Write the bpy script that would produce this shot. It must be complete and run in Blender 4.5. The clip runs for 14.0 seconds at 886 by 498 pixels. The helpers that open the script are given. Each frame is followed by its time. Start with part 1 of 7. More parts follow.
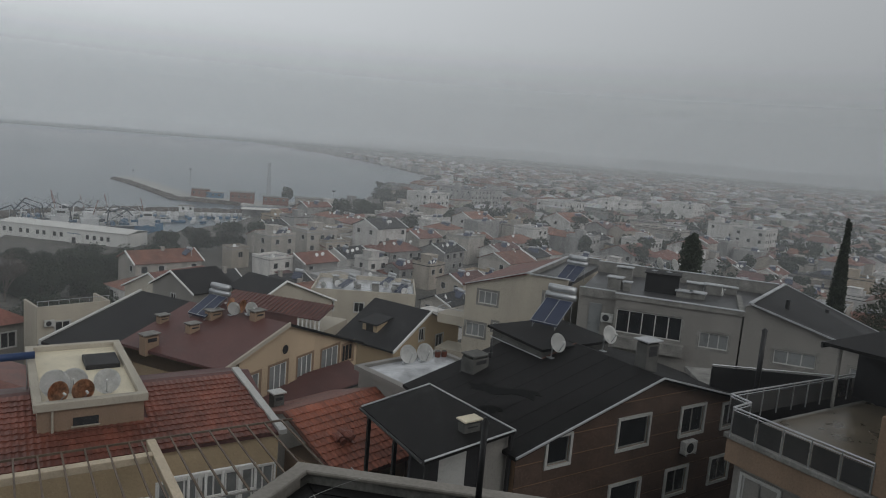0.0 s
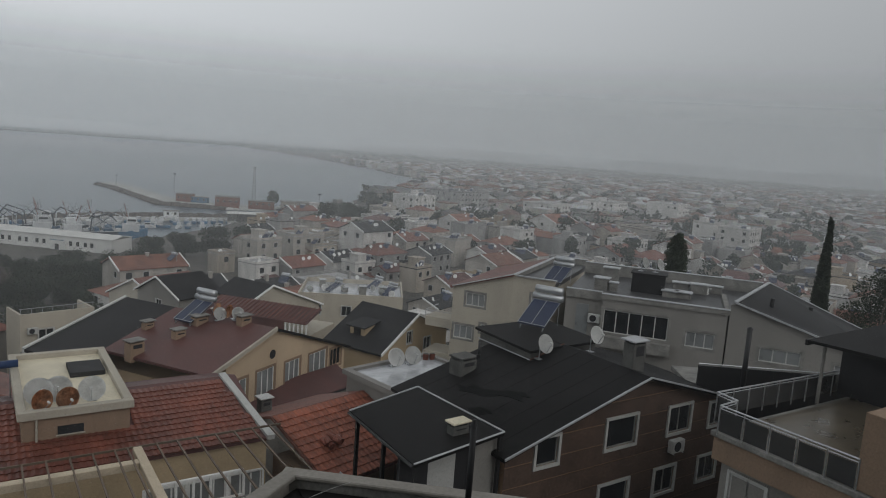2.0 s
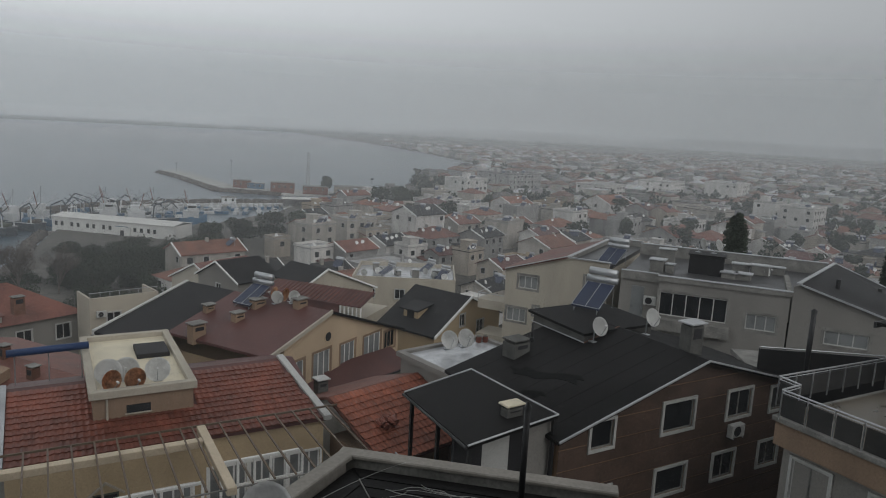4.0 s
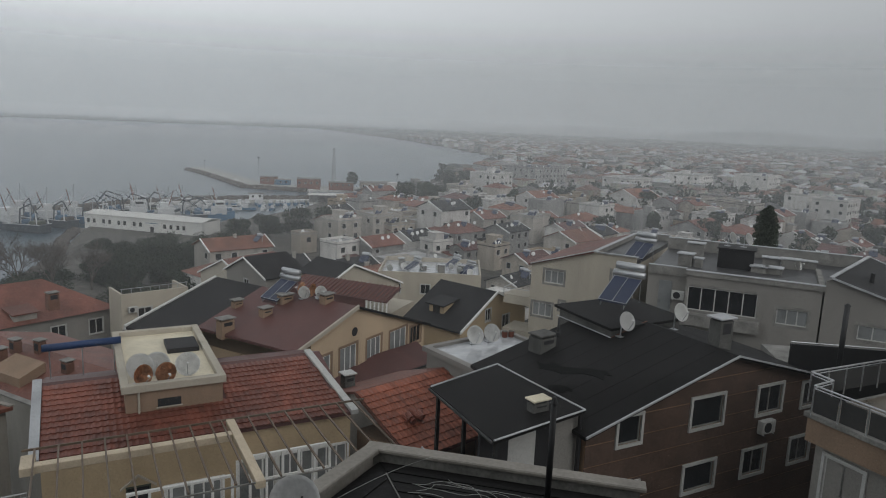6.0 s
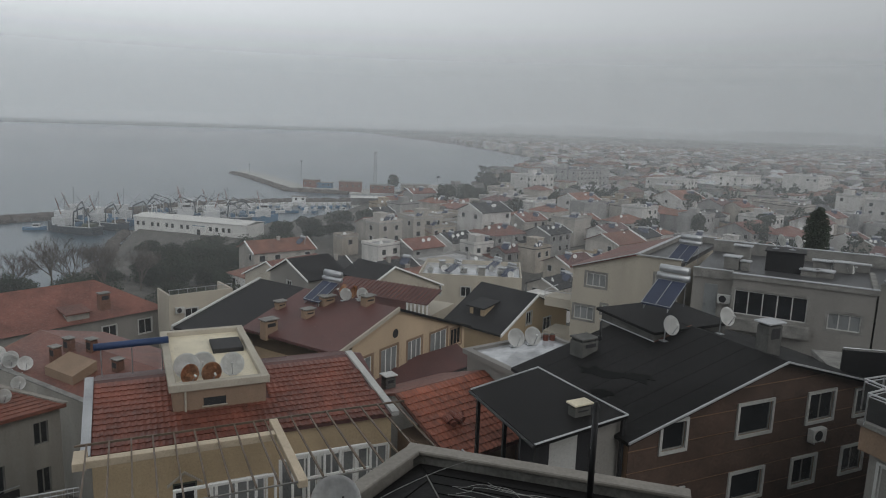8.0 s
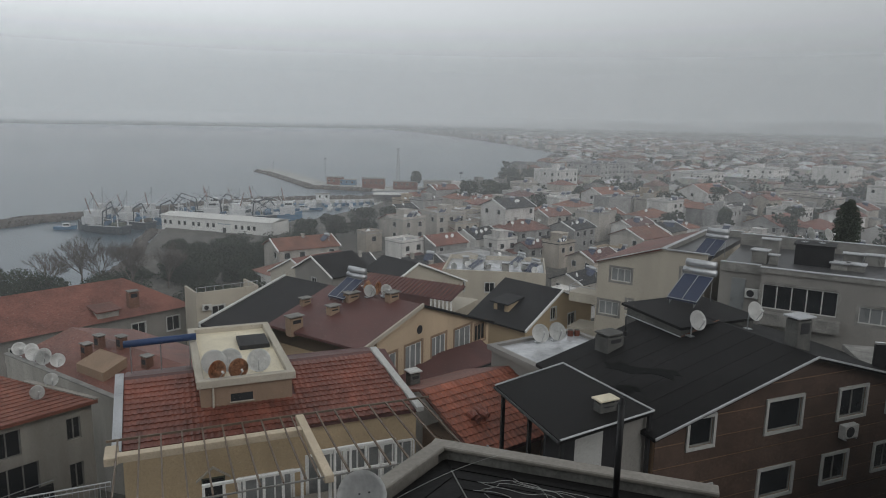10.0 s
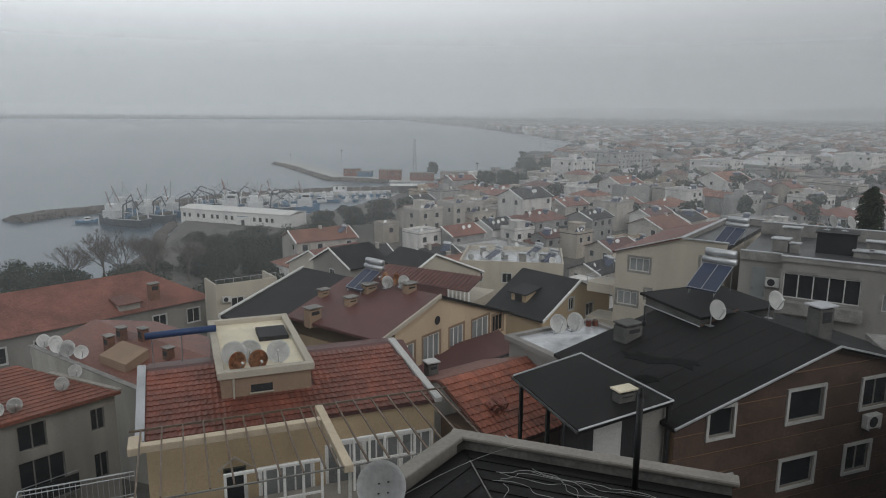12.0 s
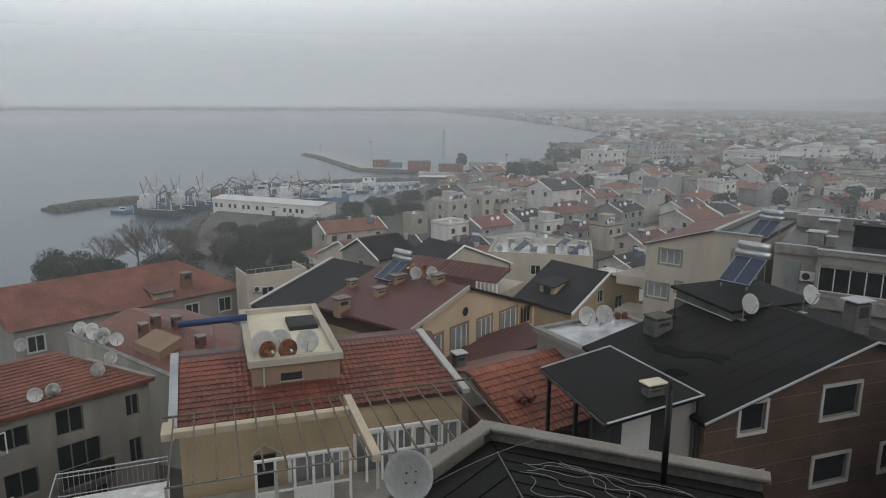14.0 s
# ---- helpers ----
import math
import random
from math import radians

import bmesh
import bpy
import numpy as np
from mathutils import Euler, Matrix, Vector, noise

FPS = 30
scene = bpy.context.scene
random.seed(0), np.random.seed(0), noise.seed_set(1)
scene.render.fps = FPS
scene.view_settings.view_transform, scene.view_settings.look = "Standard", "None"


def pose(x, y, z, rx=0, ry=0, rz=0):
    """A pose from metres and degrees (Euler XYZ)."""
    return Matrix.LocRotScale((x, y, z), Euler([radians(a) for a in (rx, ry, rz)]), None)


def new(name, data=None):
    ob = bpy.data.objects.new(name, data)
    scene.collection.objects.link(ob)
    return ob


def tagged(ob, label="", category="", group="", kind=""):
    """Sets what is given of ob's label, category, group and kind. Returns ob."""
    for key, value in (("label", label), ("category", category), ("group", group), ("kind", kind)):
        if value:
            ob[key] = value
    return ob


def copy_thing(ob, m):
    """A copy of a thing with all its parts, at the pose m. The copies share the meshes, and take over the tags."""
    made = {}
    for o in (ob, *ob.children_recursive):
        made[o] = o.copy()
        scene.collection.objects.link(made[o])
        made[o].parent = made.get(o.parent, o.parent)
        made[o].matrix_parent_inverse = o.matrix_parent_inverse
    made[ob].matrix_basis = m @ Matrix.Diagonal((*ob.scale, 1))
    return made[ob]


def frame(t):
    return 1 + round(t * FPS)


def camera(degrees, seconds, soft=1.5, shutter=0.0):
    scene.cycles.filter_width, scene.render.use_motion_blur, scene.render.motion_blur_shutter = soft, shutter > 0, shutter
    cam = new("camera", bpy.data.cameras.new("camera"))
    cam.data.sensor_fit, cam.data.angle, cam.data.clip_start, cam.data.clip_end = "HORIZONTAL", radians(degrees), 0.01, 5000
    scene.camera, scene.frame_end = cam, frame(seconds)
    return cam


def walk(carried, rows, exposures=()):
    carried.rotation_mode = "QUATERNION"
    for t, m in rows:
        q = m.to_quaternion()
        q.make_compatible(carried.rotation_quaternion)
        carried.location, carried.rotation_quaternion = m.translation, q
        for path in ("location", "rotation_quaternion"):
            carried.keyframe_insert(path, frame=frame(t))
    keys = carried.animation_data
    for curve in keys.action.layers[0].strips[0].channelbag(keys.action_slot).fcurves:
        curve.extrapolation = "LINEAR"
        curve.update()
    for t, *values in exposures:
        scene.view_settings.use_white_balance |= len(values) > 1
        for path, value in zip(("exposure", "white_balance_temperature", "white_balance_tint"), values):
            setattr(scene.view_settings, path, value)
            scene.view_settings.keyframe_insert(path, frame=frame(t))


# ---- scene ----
EYE = 38.0
cam = camera(64.62, 14.0, 1.0)
PATH = [
    (0.0, 81.731, -4.625, -11.387),
    (0.5, 81.793, -4.540, -12.483),
    (1.0, 81.742, -4.306, -12.840),
    (1.5, 81.947, -4.169, -12.935),
    (2.0, 82.020, -4.167, -12.539),
    (2.5, 82.184, -4.056, -12.172),
    (3.0, 81.977, -3.856, -11.704),
    (3.5, 81.532, -3.492, -10.514),
    (3.7, 80.585, -3.352, -9.465),
    (5.8, 79.955, -2.377, -6.506),
    (6.0, 79.866, -2.388, -6.388),
    (6.5, 80.584, -2.633, -6.472),
    (7.0, 80.696, -2.710, -5.967),
    (7.5, 80.176, -2.502, -4.811),
    (8.0, 79.940, -1.884, -3.109),
    (8.5, 79.841, -1.471, -2.557),
    (8.7, 79.799, -1.221, -2.004),
    (11.0, 79.229, -1.053, -1.201),
    (11.5, 78.979, -0.752, -0.994),
    (12.0, 78.801, -0.443, 0.001),
    (12.5, 78.733, -0.511, -0.158),
    (13.0, 78.419, -0.214, 0.284),
    (13.5, 77.960, -0.279, 0.898),
    (14.0, 78.078, -0.304, 2.344),
]
walk(cam, [(t, pose(0, 0, EYE, rx, ry, rz)) for t, rx, ry, rz in PATH],
     exposures=[(0.0, 0.11, 6380, 10.0), (3.5, 0.16, 6380, 10.0), (6.0, 0.30, 6380, 10.0), (8.5, 0.32, 6380, 10.0), (11.0, 0.42, 6380, 10.0), (14.0, 0.50, 6380, 10.0)])

# ---- sky and sun: heavy overcast ----
SUN_EL, SUN_ROT = radians(36), radians(144)
world = bpy.data.worlds.new("overcast_sky")
scene.world = world
world.use_nodes = True
wn, wl = world.node_tree.nodes, world.node_tree.links
wn.clear()
w_out = wn.new("ShaderNodeOutputWorld")
w_bg = wn.new("ShaderNodeBackground")
w_sky = wn.new("ShaderNodeTexSky")
w_sky.sky_type = "NISHITA"
w_sky.sun_disc = False
w_sky.sun_elevation, w_sky.sun_rotation = SUN_EL, SUN_ROT
w_sky.dust_density = 6.0
w_sat = wn.new("ShaderNodeHueSaturation")
w_sat.inputs["Saturation"].default_value = 0.25
w_sat.inputs["Value"].default_value = 0.07
w_co = wn.new("ShaderNodeTexCoord")
w_sep = wn.new("ShaderNodeSeparateXYZ")
w_ramp = wn.new("ShaderNodeValToRGB")
SKY_STOPS = [(0.0, (0.47, 0.495, 0.510)), (0.05, (0.50, 0.525, 0.54)), (0.14, (0.63, 0.655, 0.67)), (0.30, (0.77, 0.795, 0.81)), (0.55, (0.52, 0.54, 0.55)), (1.0, (0.36, 0.375, 0.385))]
els = w_ramp.color_ramp.elements
els[0].position, els[0].color = SKY_STOPS[0][0], (*SKY_STOPS[0][1], 1)
els[1].position, els[1].color = SKY_STOPS[-1][0], (*SKY_STOPS[-1][1], 1)
for s_pos, s_col in SKY_STOPS[1:-1]:
    e = els.new(s_pos)
    e.color = (*s_col, 1)
w_noise = wn.new("ShaderNodeTexNoise")
w_noise.inputs["Scale"].default_value, w_noise.inputs["Detail"].default_value = 1.6, 3.0
w_nr = wn.new("ShaderNodeMapRange")
w_nr.inputs["To Min"].default_value, w_nr.inputs["To Max"].default_value = 0.93, 1.07
w_mul = wn.new("ShaderNodeVectorMath")
w_mul.operation = "SCALE"
w_mix = wn.new("ShaderNodeMix")
w_mix.data_type = "RGBA"
w_mix.inputs["Factor"].default_value = 0.12
wl.new(w_co.outputs["Generated"], w_sep.inputs[0])
wl.new(w_co.outputs["Generated"], w_noise.inputs["Vector"])
wl.new(w_sep.outputs["Z"], w_ramp.inputs["Fac"])
wl.new(w_noise.outputs["Fac"], w_nr.inputs["Value"])
wl.new(w_ramp.outputs["Color"], w_mul.inputs[0])
w_side = wn.new("ShaderNodeMapRange")
w_side.inputs["From Min"].default_value, w_side.inputs["From Max"].default_value = -0.5, 0.75
w_side.inputs["To Min"].default_value, w_side.inputs["To Max"].default_value = 1.08, 0.52
w_both = wn.new("ShaderNodeMath")
w_both.operation = "MULTIPLY"
wl.new(w_sep.outputs["X"], w_side.inputs["Value"])
wl.new(w_side.outputs["Result"], w_both.inputs[0])
wl.new(w_nr.outputs["Result"], w_both.inputs[1])
wl.new(w_both.outputs[0], w_mul.inputs["Scale"])
wl.new(w_sky.outputs["Color"], w_sat.inputs["Color"])
wl.new(w_mul.outputs["Vector"], w_mix.inputs["A"])
wl.new(w_sat.outputs["Color"], w_mix.inputs["B"])
wl.new(w_mix.outputs["Result"], w_bg.inputs["Color"])
w_bg.inputs["Strength"].default_value = 1.0
wl.new(w_bg.outputs["Background"], w_out.inputs["Surface"])

sun = new("sun", bpy.data.lights.new("sun", "SUN"))
sun.data.energy, sun.data.angle, sun.data.color = 0.62, radians(60), (1.0, 0.98, 0.96)
sun.matrix_world = Matrix.Rotation(-SUN_ROT, 4, "Z") @ Matrix.Rotation(-(radians(90) - SUN_EL), 4, "X")

# ---- materials ----
def mat(name, col, rough=0.7, metal=0.0, big=0.12, fine=0.10, big_scale=0.6, fine_scale=14.0, bump=0.15, per_object=0.0, spec=0.4, alpha=1.0, streak=0.0, trans=0.0):
    """A surface with variation at two scales: broad stains and fine grain, both in metres."""
    m = bpy.data.materials.new(name)
    m.use_nodes = True
    n, l = m.node_tree.nodes, m.node_tree.links
    b = n["Principled BSDF"]
    geo = n.new("ShaderNodeNewGeometry")
    n1, n2 = n.new("ShaderNodeTexNoise"), n.new("ShaderNodeTexNoise")
    n1.inputs["Scale"].default_value, n1.inputs["Detail"].default_value = big_scale, 6.0
    n2.inputs["Scale"].default_value, n2.inputs["Detail"].default_value = fine_scale, 4.0
    if streak:
        mp = n.new("ShaderNodeMapping")
        mp.inputs["Scale"].default_value = (1.0, 1.0, streak)
        l.new(geo.outputs["Position"], mp.inputs["Vector"])
        l.new(mp.outputs["Vector"], n1.inputs["Vector"])
    else:
        l.new(geo.outputs["Position"], n1.inputs["Vector"])
    l.new(geo.outputs["Position"], n2.inputs["Vector"])
    r1, r2 = n.new("ShaderNodeMapRange"), n.new("ShaderNodeMapRange")
    for r, a in ((r1, big), (r2, fine)):
        r.inputs["From Min"].default_value, r.inputs["From Max"].default_value = 0.3, 0.7
        r.inputs["To Min"].default_value, r.inputs["To Max"].default_value = 1 - a, 1 + a
    l.new(n1.outputs["Fac"], r1.inputs["Value"])
    l.new(n2.outputs["Fac"], r2.inputs["Value"])
    k = n.new("ShaderNodeMath")
    k.operation = "MULTIPLY"
    l.new(r1.outputs["Result"], k.inputs[0])
    l.new(r2.outputs["Result"], k.inputs[1])
    fac = k.outputs[0]
    if per_object:
        oi, r3, k2 = n.new("ShaderNodeObjectInfo"), n.new("ShaderNodeMapRange"), n.new("ShaderNodeMath")
        k2.operation = "MULTIPLY"
        r3.inputs["To Min"].default_value, r3.inputs["To Max"].default_value = 1 - per_object, 1 + per_object
        l.new(oi.outputs["Random"], r3.inputs["Value"])
        l.new(fac, k2.inputs[0])
        l.new(r3.outputs["Result"], k2.inputs[1])
        fac = k2.outputs[0]
    v = n.new("ShaderNodeVectorMath")
    v.operation = "SCALE"
    v.inputs[0].default_value = col
    l.new(fac, v.inputs["Scale"])
    l.new(v.outputs["Vector"], b.inputs["Base Color"])
    b.inputs["Metallic"].default_value = metal
    b.inputs["Specular IOR Level"].default_value = spec
    b.inputs["Alpha"].default_value = alpha
    b.inputs["Transmission Weight"].default_value = trans
    rr = n.new("ShaderNodeMapRange")
    rr.inputs["To Min"].default_value, rr.inputs["To Max"].default_value = max(0.02, rough - 0.12), min(1.0, rough + 0.12)
    l.new(n1.outputs["Fac"], rr.inputs["Value"])
    l.new(rr.outputs["Result"], b.inputs["Roughness"])
    if bump:
        bp = n.new("ShaderNodeBump")
        bp.inputs["Strength"].default_value, bp.inputs["Distance"].default_value = bump, 0.02
        l.new(n2.outputs["Fac"], bp.inputs["Height"])
        l.new(bp.outputs["Normal"], b.inputs["Normal"])
    return m


M_CREAM = mat("cream_render", (0.42, 0.325, 0.205), 0.85, big=0.10, streak=0.25)
M_CREAM_PALE = mat("pale_cream_render", (0.40, 0.365, 0.30), 0.85, big=0.12, streak=0.25)
M_YELLOW = mat("ochre_render", (0.50, 0.385, 0.265), 0.85, big=0.12, streak=0.3)
M_BEIGE = mat("beige_render", (0.25, 0.175, 0.12), 0.85, big=0.14, streak=0.3)
M_WHITE = mat("white_render", (0.225, 0.215, 0.198), 0.85, big=0.12, streak=0.25)
M_GREYWALL = mat("stained_grey_render", (0.30, 0.285, 0.255), 0.9, big=0.30, streak=0.2)
M_CONCRETE = mat("weathered_concrete", (0.20, 0.195, 0.18), 0.8, big=0.30, fine=0.2, big_scale=1.5)
M_BROWN = mat("brown_wood_cladding", (0.086, 0.056, 0.042), 0.7, big=0.25, fine=0.2, big_scale=1.0, fine_scale=9.0, per_object=0.10)
M_GROOVE = mat("cladding_groove", (0.24, 0.15, 0.09), 0.7)
M_TILE = mat("wet_red_clay_tile", (0.145, 0.046, 0.029), 0.5, big=0.35, fine=0.22, big_scale=0.8, fine_scale=20, per_object=0.22)
M_TILE_FLAT = mat("wet_red_roof_tile", (0.145, 0.060, 0.044), 0.6, big=0.30, fine=0.25, big_scale=0.5, fine_scale=6, per_object=0.15)
M_TILE_BRIGHT = mat("bright_wet_clay_tile", (0.215, 0.068, 0.038), 0.5, big=0.35, fine=0.22, big_scale=0.8, fine_scale=20, per_object=0.18)
M_MAROON = mat("maroon_sheet_roof", (0.098, 0.044, 0.039), 0.55, big=0.22, big_scale=0.4, fine_scale=8)
M_BITUMEN = mat("wet_black_bitumen", (0.0125, 0.0120, 0.0118), 0.62, big=0.30, fine=0.25, big_scale=0.5, fine_scale=10, bump=0.3, spec=0.10)
M_BITUMEN_GREY = mat("wet_grey_bitumen", (0.023, 0.0225, 0.023), 0.6, big=0.35, fine=0.2, big_scale=0.5, spec=0.18)
M_COPING = mat("pale_weathered_coping", (0.27, 0.25, 0.22), 0.8, big=0.16, fine=0.10, big_scale=1.5)
M_WHITEFLOOR = mat("wet_white_floor_tiles", (0.70, 0.70, 0.68), 0.25, big=0.2, big_scale=1.5)
M_CLEANDISH = mat("clean_white_dish_enamel", (0.66, 0.66, 0.65), 0.5, big=0.05)
M_TILE_ORANGE = mat("wet_orange_roof_tile", (0.185, 0.068, 0.044), 0.6, big=0.35, fine=0.25, big_scale=0.5, fine_scale=6)
M_WETDECK = mat("wet_white_roof_membrane", (0.38, 0.39, 0.40), 0.16, big=0.25, big_scale=1.2, spec=0.6)
M_SOOT = mat("sooty_grey_render", (0.085, 0.084, 0.078), 0.85, big=0.3, fine=0.2, big_scale=1.5)
M_BEAM = mat("cream_painted_beam", (0.50, 0.42, 0.31), 0.75, big=0.10, big_scale=1.5)
M_DARKPATCH = mat("near_black_patch", (0.006, 0.006, 0.006), 0.75, big=0.2, spec=0.1)
M_DECK = mat("cream_roof_screed", (0.62, 0.56, 0.42), 0.6, big=0.14, big_scale=1.0)
M_FLASH = mat("aluminium_flashing", (0.42, 0.43, 0.44), 0.5, 0.4, big=0.2)
M_PAINTW = mat("white_painted_frame", (0.44, 0.44, 0.42), 0.5, big=0.08)
M_DISH = mat("grey_dish_enamel", (0.60, 0.60, 0.58), 0.5, big=0.12, big_scale=3.0, per_object=0.12)
M_RUST = mat("rusty_dish_steel", (0.40, 0.22, 0.125), 0.8, big=0.5, fine=0.3, big_scale=4.0)
M_STEEL = mat("galvanised_steel", (0.42, 0.43, 0.44), 0.4, 0.8, big=0.2)
M_BLACK = mat("black_painted_metal", (0.018, 0.018, 0.019), 0.5, big=0.2)
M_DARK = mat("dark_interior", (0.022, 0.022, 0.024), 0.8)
M_GLASS = mat("window_glass_dark", (0.022, 0.024, 0.026), 0.15, big=0.3, big_scale=1.0, bump=0.0, spec=0.35)
M_SMOKED = mat("smoked_balustrade_glass", (0.045, 0.046, 0.046), 0.22, big=0.2, bump=0.0, spec=0.6)
# pale pane colour stands in for sky reflected in the glass
M_PALEPANE = mat("pale_reflection_pane", (0.45, 0.44, 0.41), 0.9, big=0.1)
M_SOLAR = mat("blue_solar_collector", (0.029, 0.038, 0.070), 0.4, big=0.15, bump=0.0, spec=0.4)
M_BLUE = mat("blue_plastic_sheet", (0.013, 0.036, 0.105), 0.45, big=0.2)
M_TANK = mat("stainless_water_tank", (0.42, 0.43, 0.44), 0.35, 0.6, big=0.12)
M_BRICK = mat("red_chimney_brick", (0.14, 0.072, 0.05), 0.85, big=0.3, fine=0.2)
M_TERRAFLOOR = mat("wet_terrace_tiles", (0.11, 0.092, 0.066), 0.3, big=0.35, big_scale=1.0, spec=0.6)
M_GROUND = mat("wet_ground", (0.075, 0.070, 0.060), 0.8, big=0.35, fine=0.3, big_scale=0.05, fine_scale=0.6)
M_ROCK = mat("breakwater_rock", (0.070, 0.060, 0.052), 0.85, big=0.35, fine=0.3, big_scale=0.4, fine_scale=3)
M_QUAY = mat("quay_concrete", (0.34, 0.34, 0.32), 0.7, big=0.25, big_scale=0.1)
M_SHED = mat("white_shed_panel", (0.54, 0.535, 0.51), 0.7, big=0.12, big_scale=0.3)
M_HULL = mat("dark_boat_hull", (0.035, 0.045, 0.055), 0.5, per_object=0.3)
M_HULLB = mat("blue_boat_hull", (0.05, 0.11, 0.18), 0.5, per_object=0.3)
M_BOATW = mat("white_boat_paint", (0.46, 0.47, 0.47), 0.5, per_object=0.15)
M_ORANGE = mat("rust_orange_paint", (0.15, 0.060, 0.038), 0.6)
M_GLOSSWHITE = mat("fresh_white_pvc", (0.74, 0.74, 0.72), 0.45, big=0.06)
M_DULLPANE = mat("dull_grey_pane", (0.20, 0.21, 0.21), 0.3, big=0.2, bump=0.0)
M_WETGREY = mat("wet_grey_deck", (0.042, 0.042, 0.043), 0.42, big=0.4, big_scale=0.4, bump=0.05, spec=0.5)
M_BRONZE = mat("brown_painted_steel", (0.125, 0.092, 0.066), 0.6, big=0.2)
M_GREENPAINT = mat("dull_green_paint", (0.055, 0.065, 0.045), 0.6)
M_LEAF = mat("dark_evergreen_foliage", (0.034, 0.043, 0.028), 0.7, big=0.35, fine=0.3, fine_scale=3, per_object=0.2, spec=0.08)
M_BARK = mat("grey_bark", (0.09, 0.075, 0.06), 0.9, big=0.3)
M_TWIG = mat("bare_twigs", (0.075, 0.062, 0.052), 0.9)
TOWN_WALLS = [
    mat("town_white", (0.49, 0.475, 0.45), 0.9, big=0.2, streak=0.3, per_object=0.15),
    mat("town_cream", (0.34, 0.315, 0.28), 0.9, big=0.2, streak=0.3, per_object=0.18),
    mat("town_grey", (0.25, 0.245, 0.235), 0.9, big=0.25, streak=0.3, per_object=0.18),
    mat("town_sand", (0.31, 0.275, 0.23), 0.9, big=0.2, streak=0.3, per_object=0.18),
    mat("town_ochre", (0.31, 0.25, 0.18), 0.9, big=0.2, streak=0.3, per_object=0.15),
]
TOWN_ROOFS = [M_TILE_FLAT, mat("faded_tile", (0.17, 0.075, 0.05), 0.7, big=0.35, fine=0.25, big_scale=0.4, fine_scale=4, per_object=0.2),
              M_BITUMEN_GREY, mat("pale_roof_slab", (0.26, 0.26, 0.255), 0.5, big=0.3, big_scale=0.5, per_object=0.2), M_MAROON]


def water():
    m = bpy.data.materials.new("sea_water")
    m.use_nodes = True
    n, l = m.node_tree.nodes, m.node_tree.links
    b = n["Principled BSDF"]
    b.inputs["Base Color"].default_value = (0.060, 0.098, 0.105, 1)
    b.inputs["Roughness"].default_value = 0.22
    b.inputs["IOR"].default_value = 1.33
    geo, a, c = n.new("ShaderNodeNewGeometry"), n.new("ShaderNodeTexNoise"), n.new("ShaderNodeTexNoise")
    a.inputs["Scale"].default_value, a.inputs["Detail"].default_value = 0.35, 5
    c.inputs["Scale"].default_value, c.inputs["Detail"].default_value = 0.008, 4
    mp = n.new("ShaderNodeMapping")
    mp.inputs["Scale"].default_value = (0.5, 1.6, 1)
    l.new(geo.outputs["Position"], mp.inputs["Vector"])
    l.new(mp.outputs["Vector"], c.inputs["Vector"])
    l.new(geo.outputs["Position"], a.inputs["Vector"])
    r = n.new("ShaderNodeMapRange")
    r.inputs["From Min"].default_value, r.inputs["From Max"].default_value = 0.35, 0.65
    r.inputs["To Min"].default_value, r.inputs["To Max"].default_value = 0.285, 0.295
    l.new(c.outputs["Fac"], r.inputs["Value"])
    l.new(r.outputs["Result"], b.inputs["Roughness"])
    cr = n.new("ShaderNodeMapRange")
    cr.inputs["From Min"].default_value, cr.inputs["From Max"].default_value = 0.3, 0.7
    cr.inputs["To Min"].default_value, cr.inputs["To Max"].default_value = 0.96, 1.04
    mixed = n.new("ShaderNodeMath")
    mixed.operation = "ADD"
    mixed.inputs[1].default_value = 0.0
    half = n.new("ShaderNodeMath")
    half.operation = "MULTIPLY"
    half.inputs[1].default_value = 0.35
    l.new(a.outputs["Fac"], half.inputs[0])
    l.new(c.outputs["Fac"], mixed.inputs[0])
    l.new(mixed.outputs[0], cr.inputs["Value"])
    sc = n.new("ShaderNodeVectorMath")
    sc.operation = "SCALE"
    sc.inputs[0].default_value = (0.043, 0.071, 0.094)
    l.new(cr.outputs["Result"], sc.inputs["Scale"])
    l.new(sc.outputs["Vector"], b.inputs["Base Color"])
    return m


M_SEA = water()


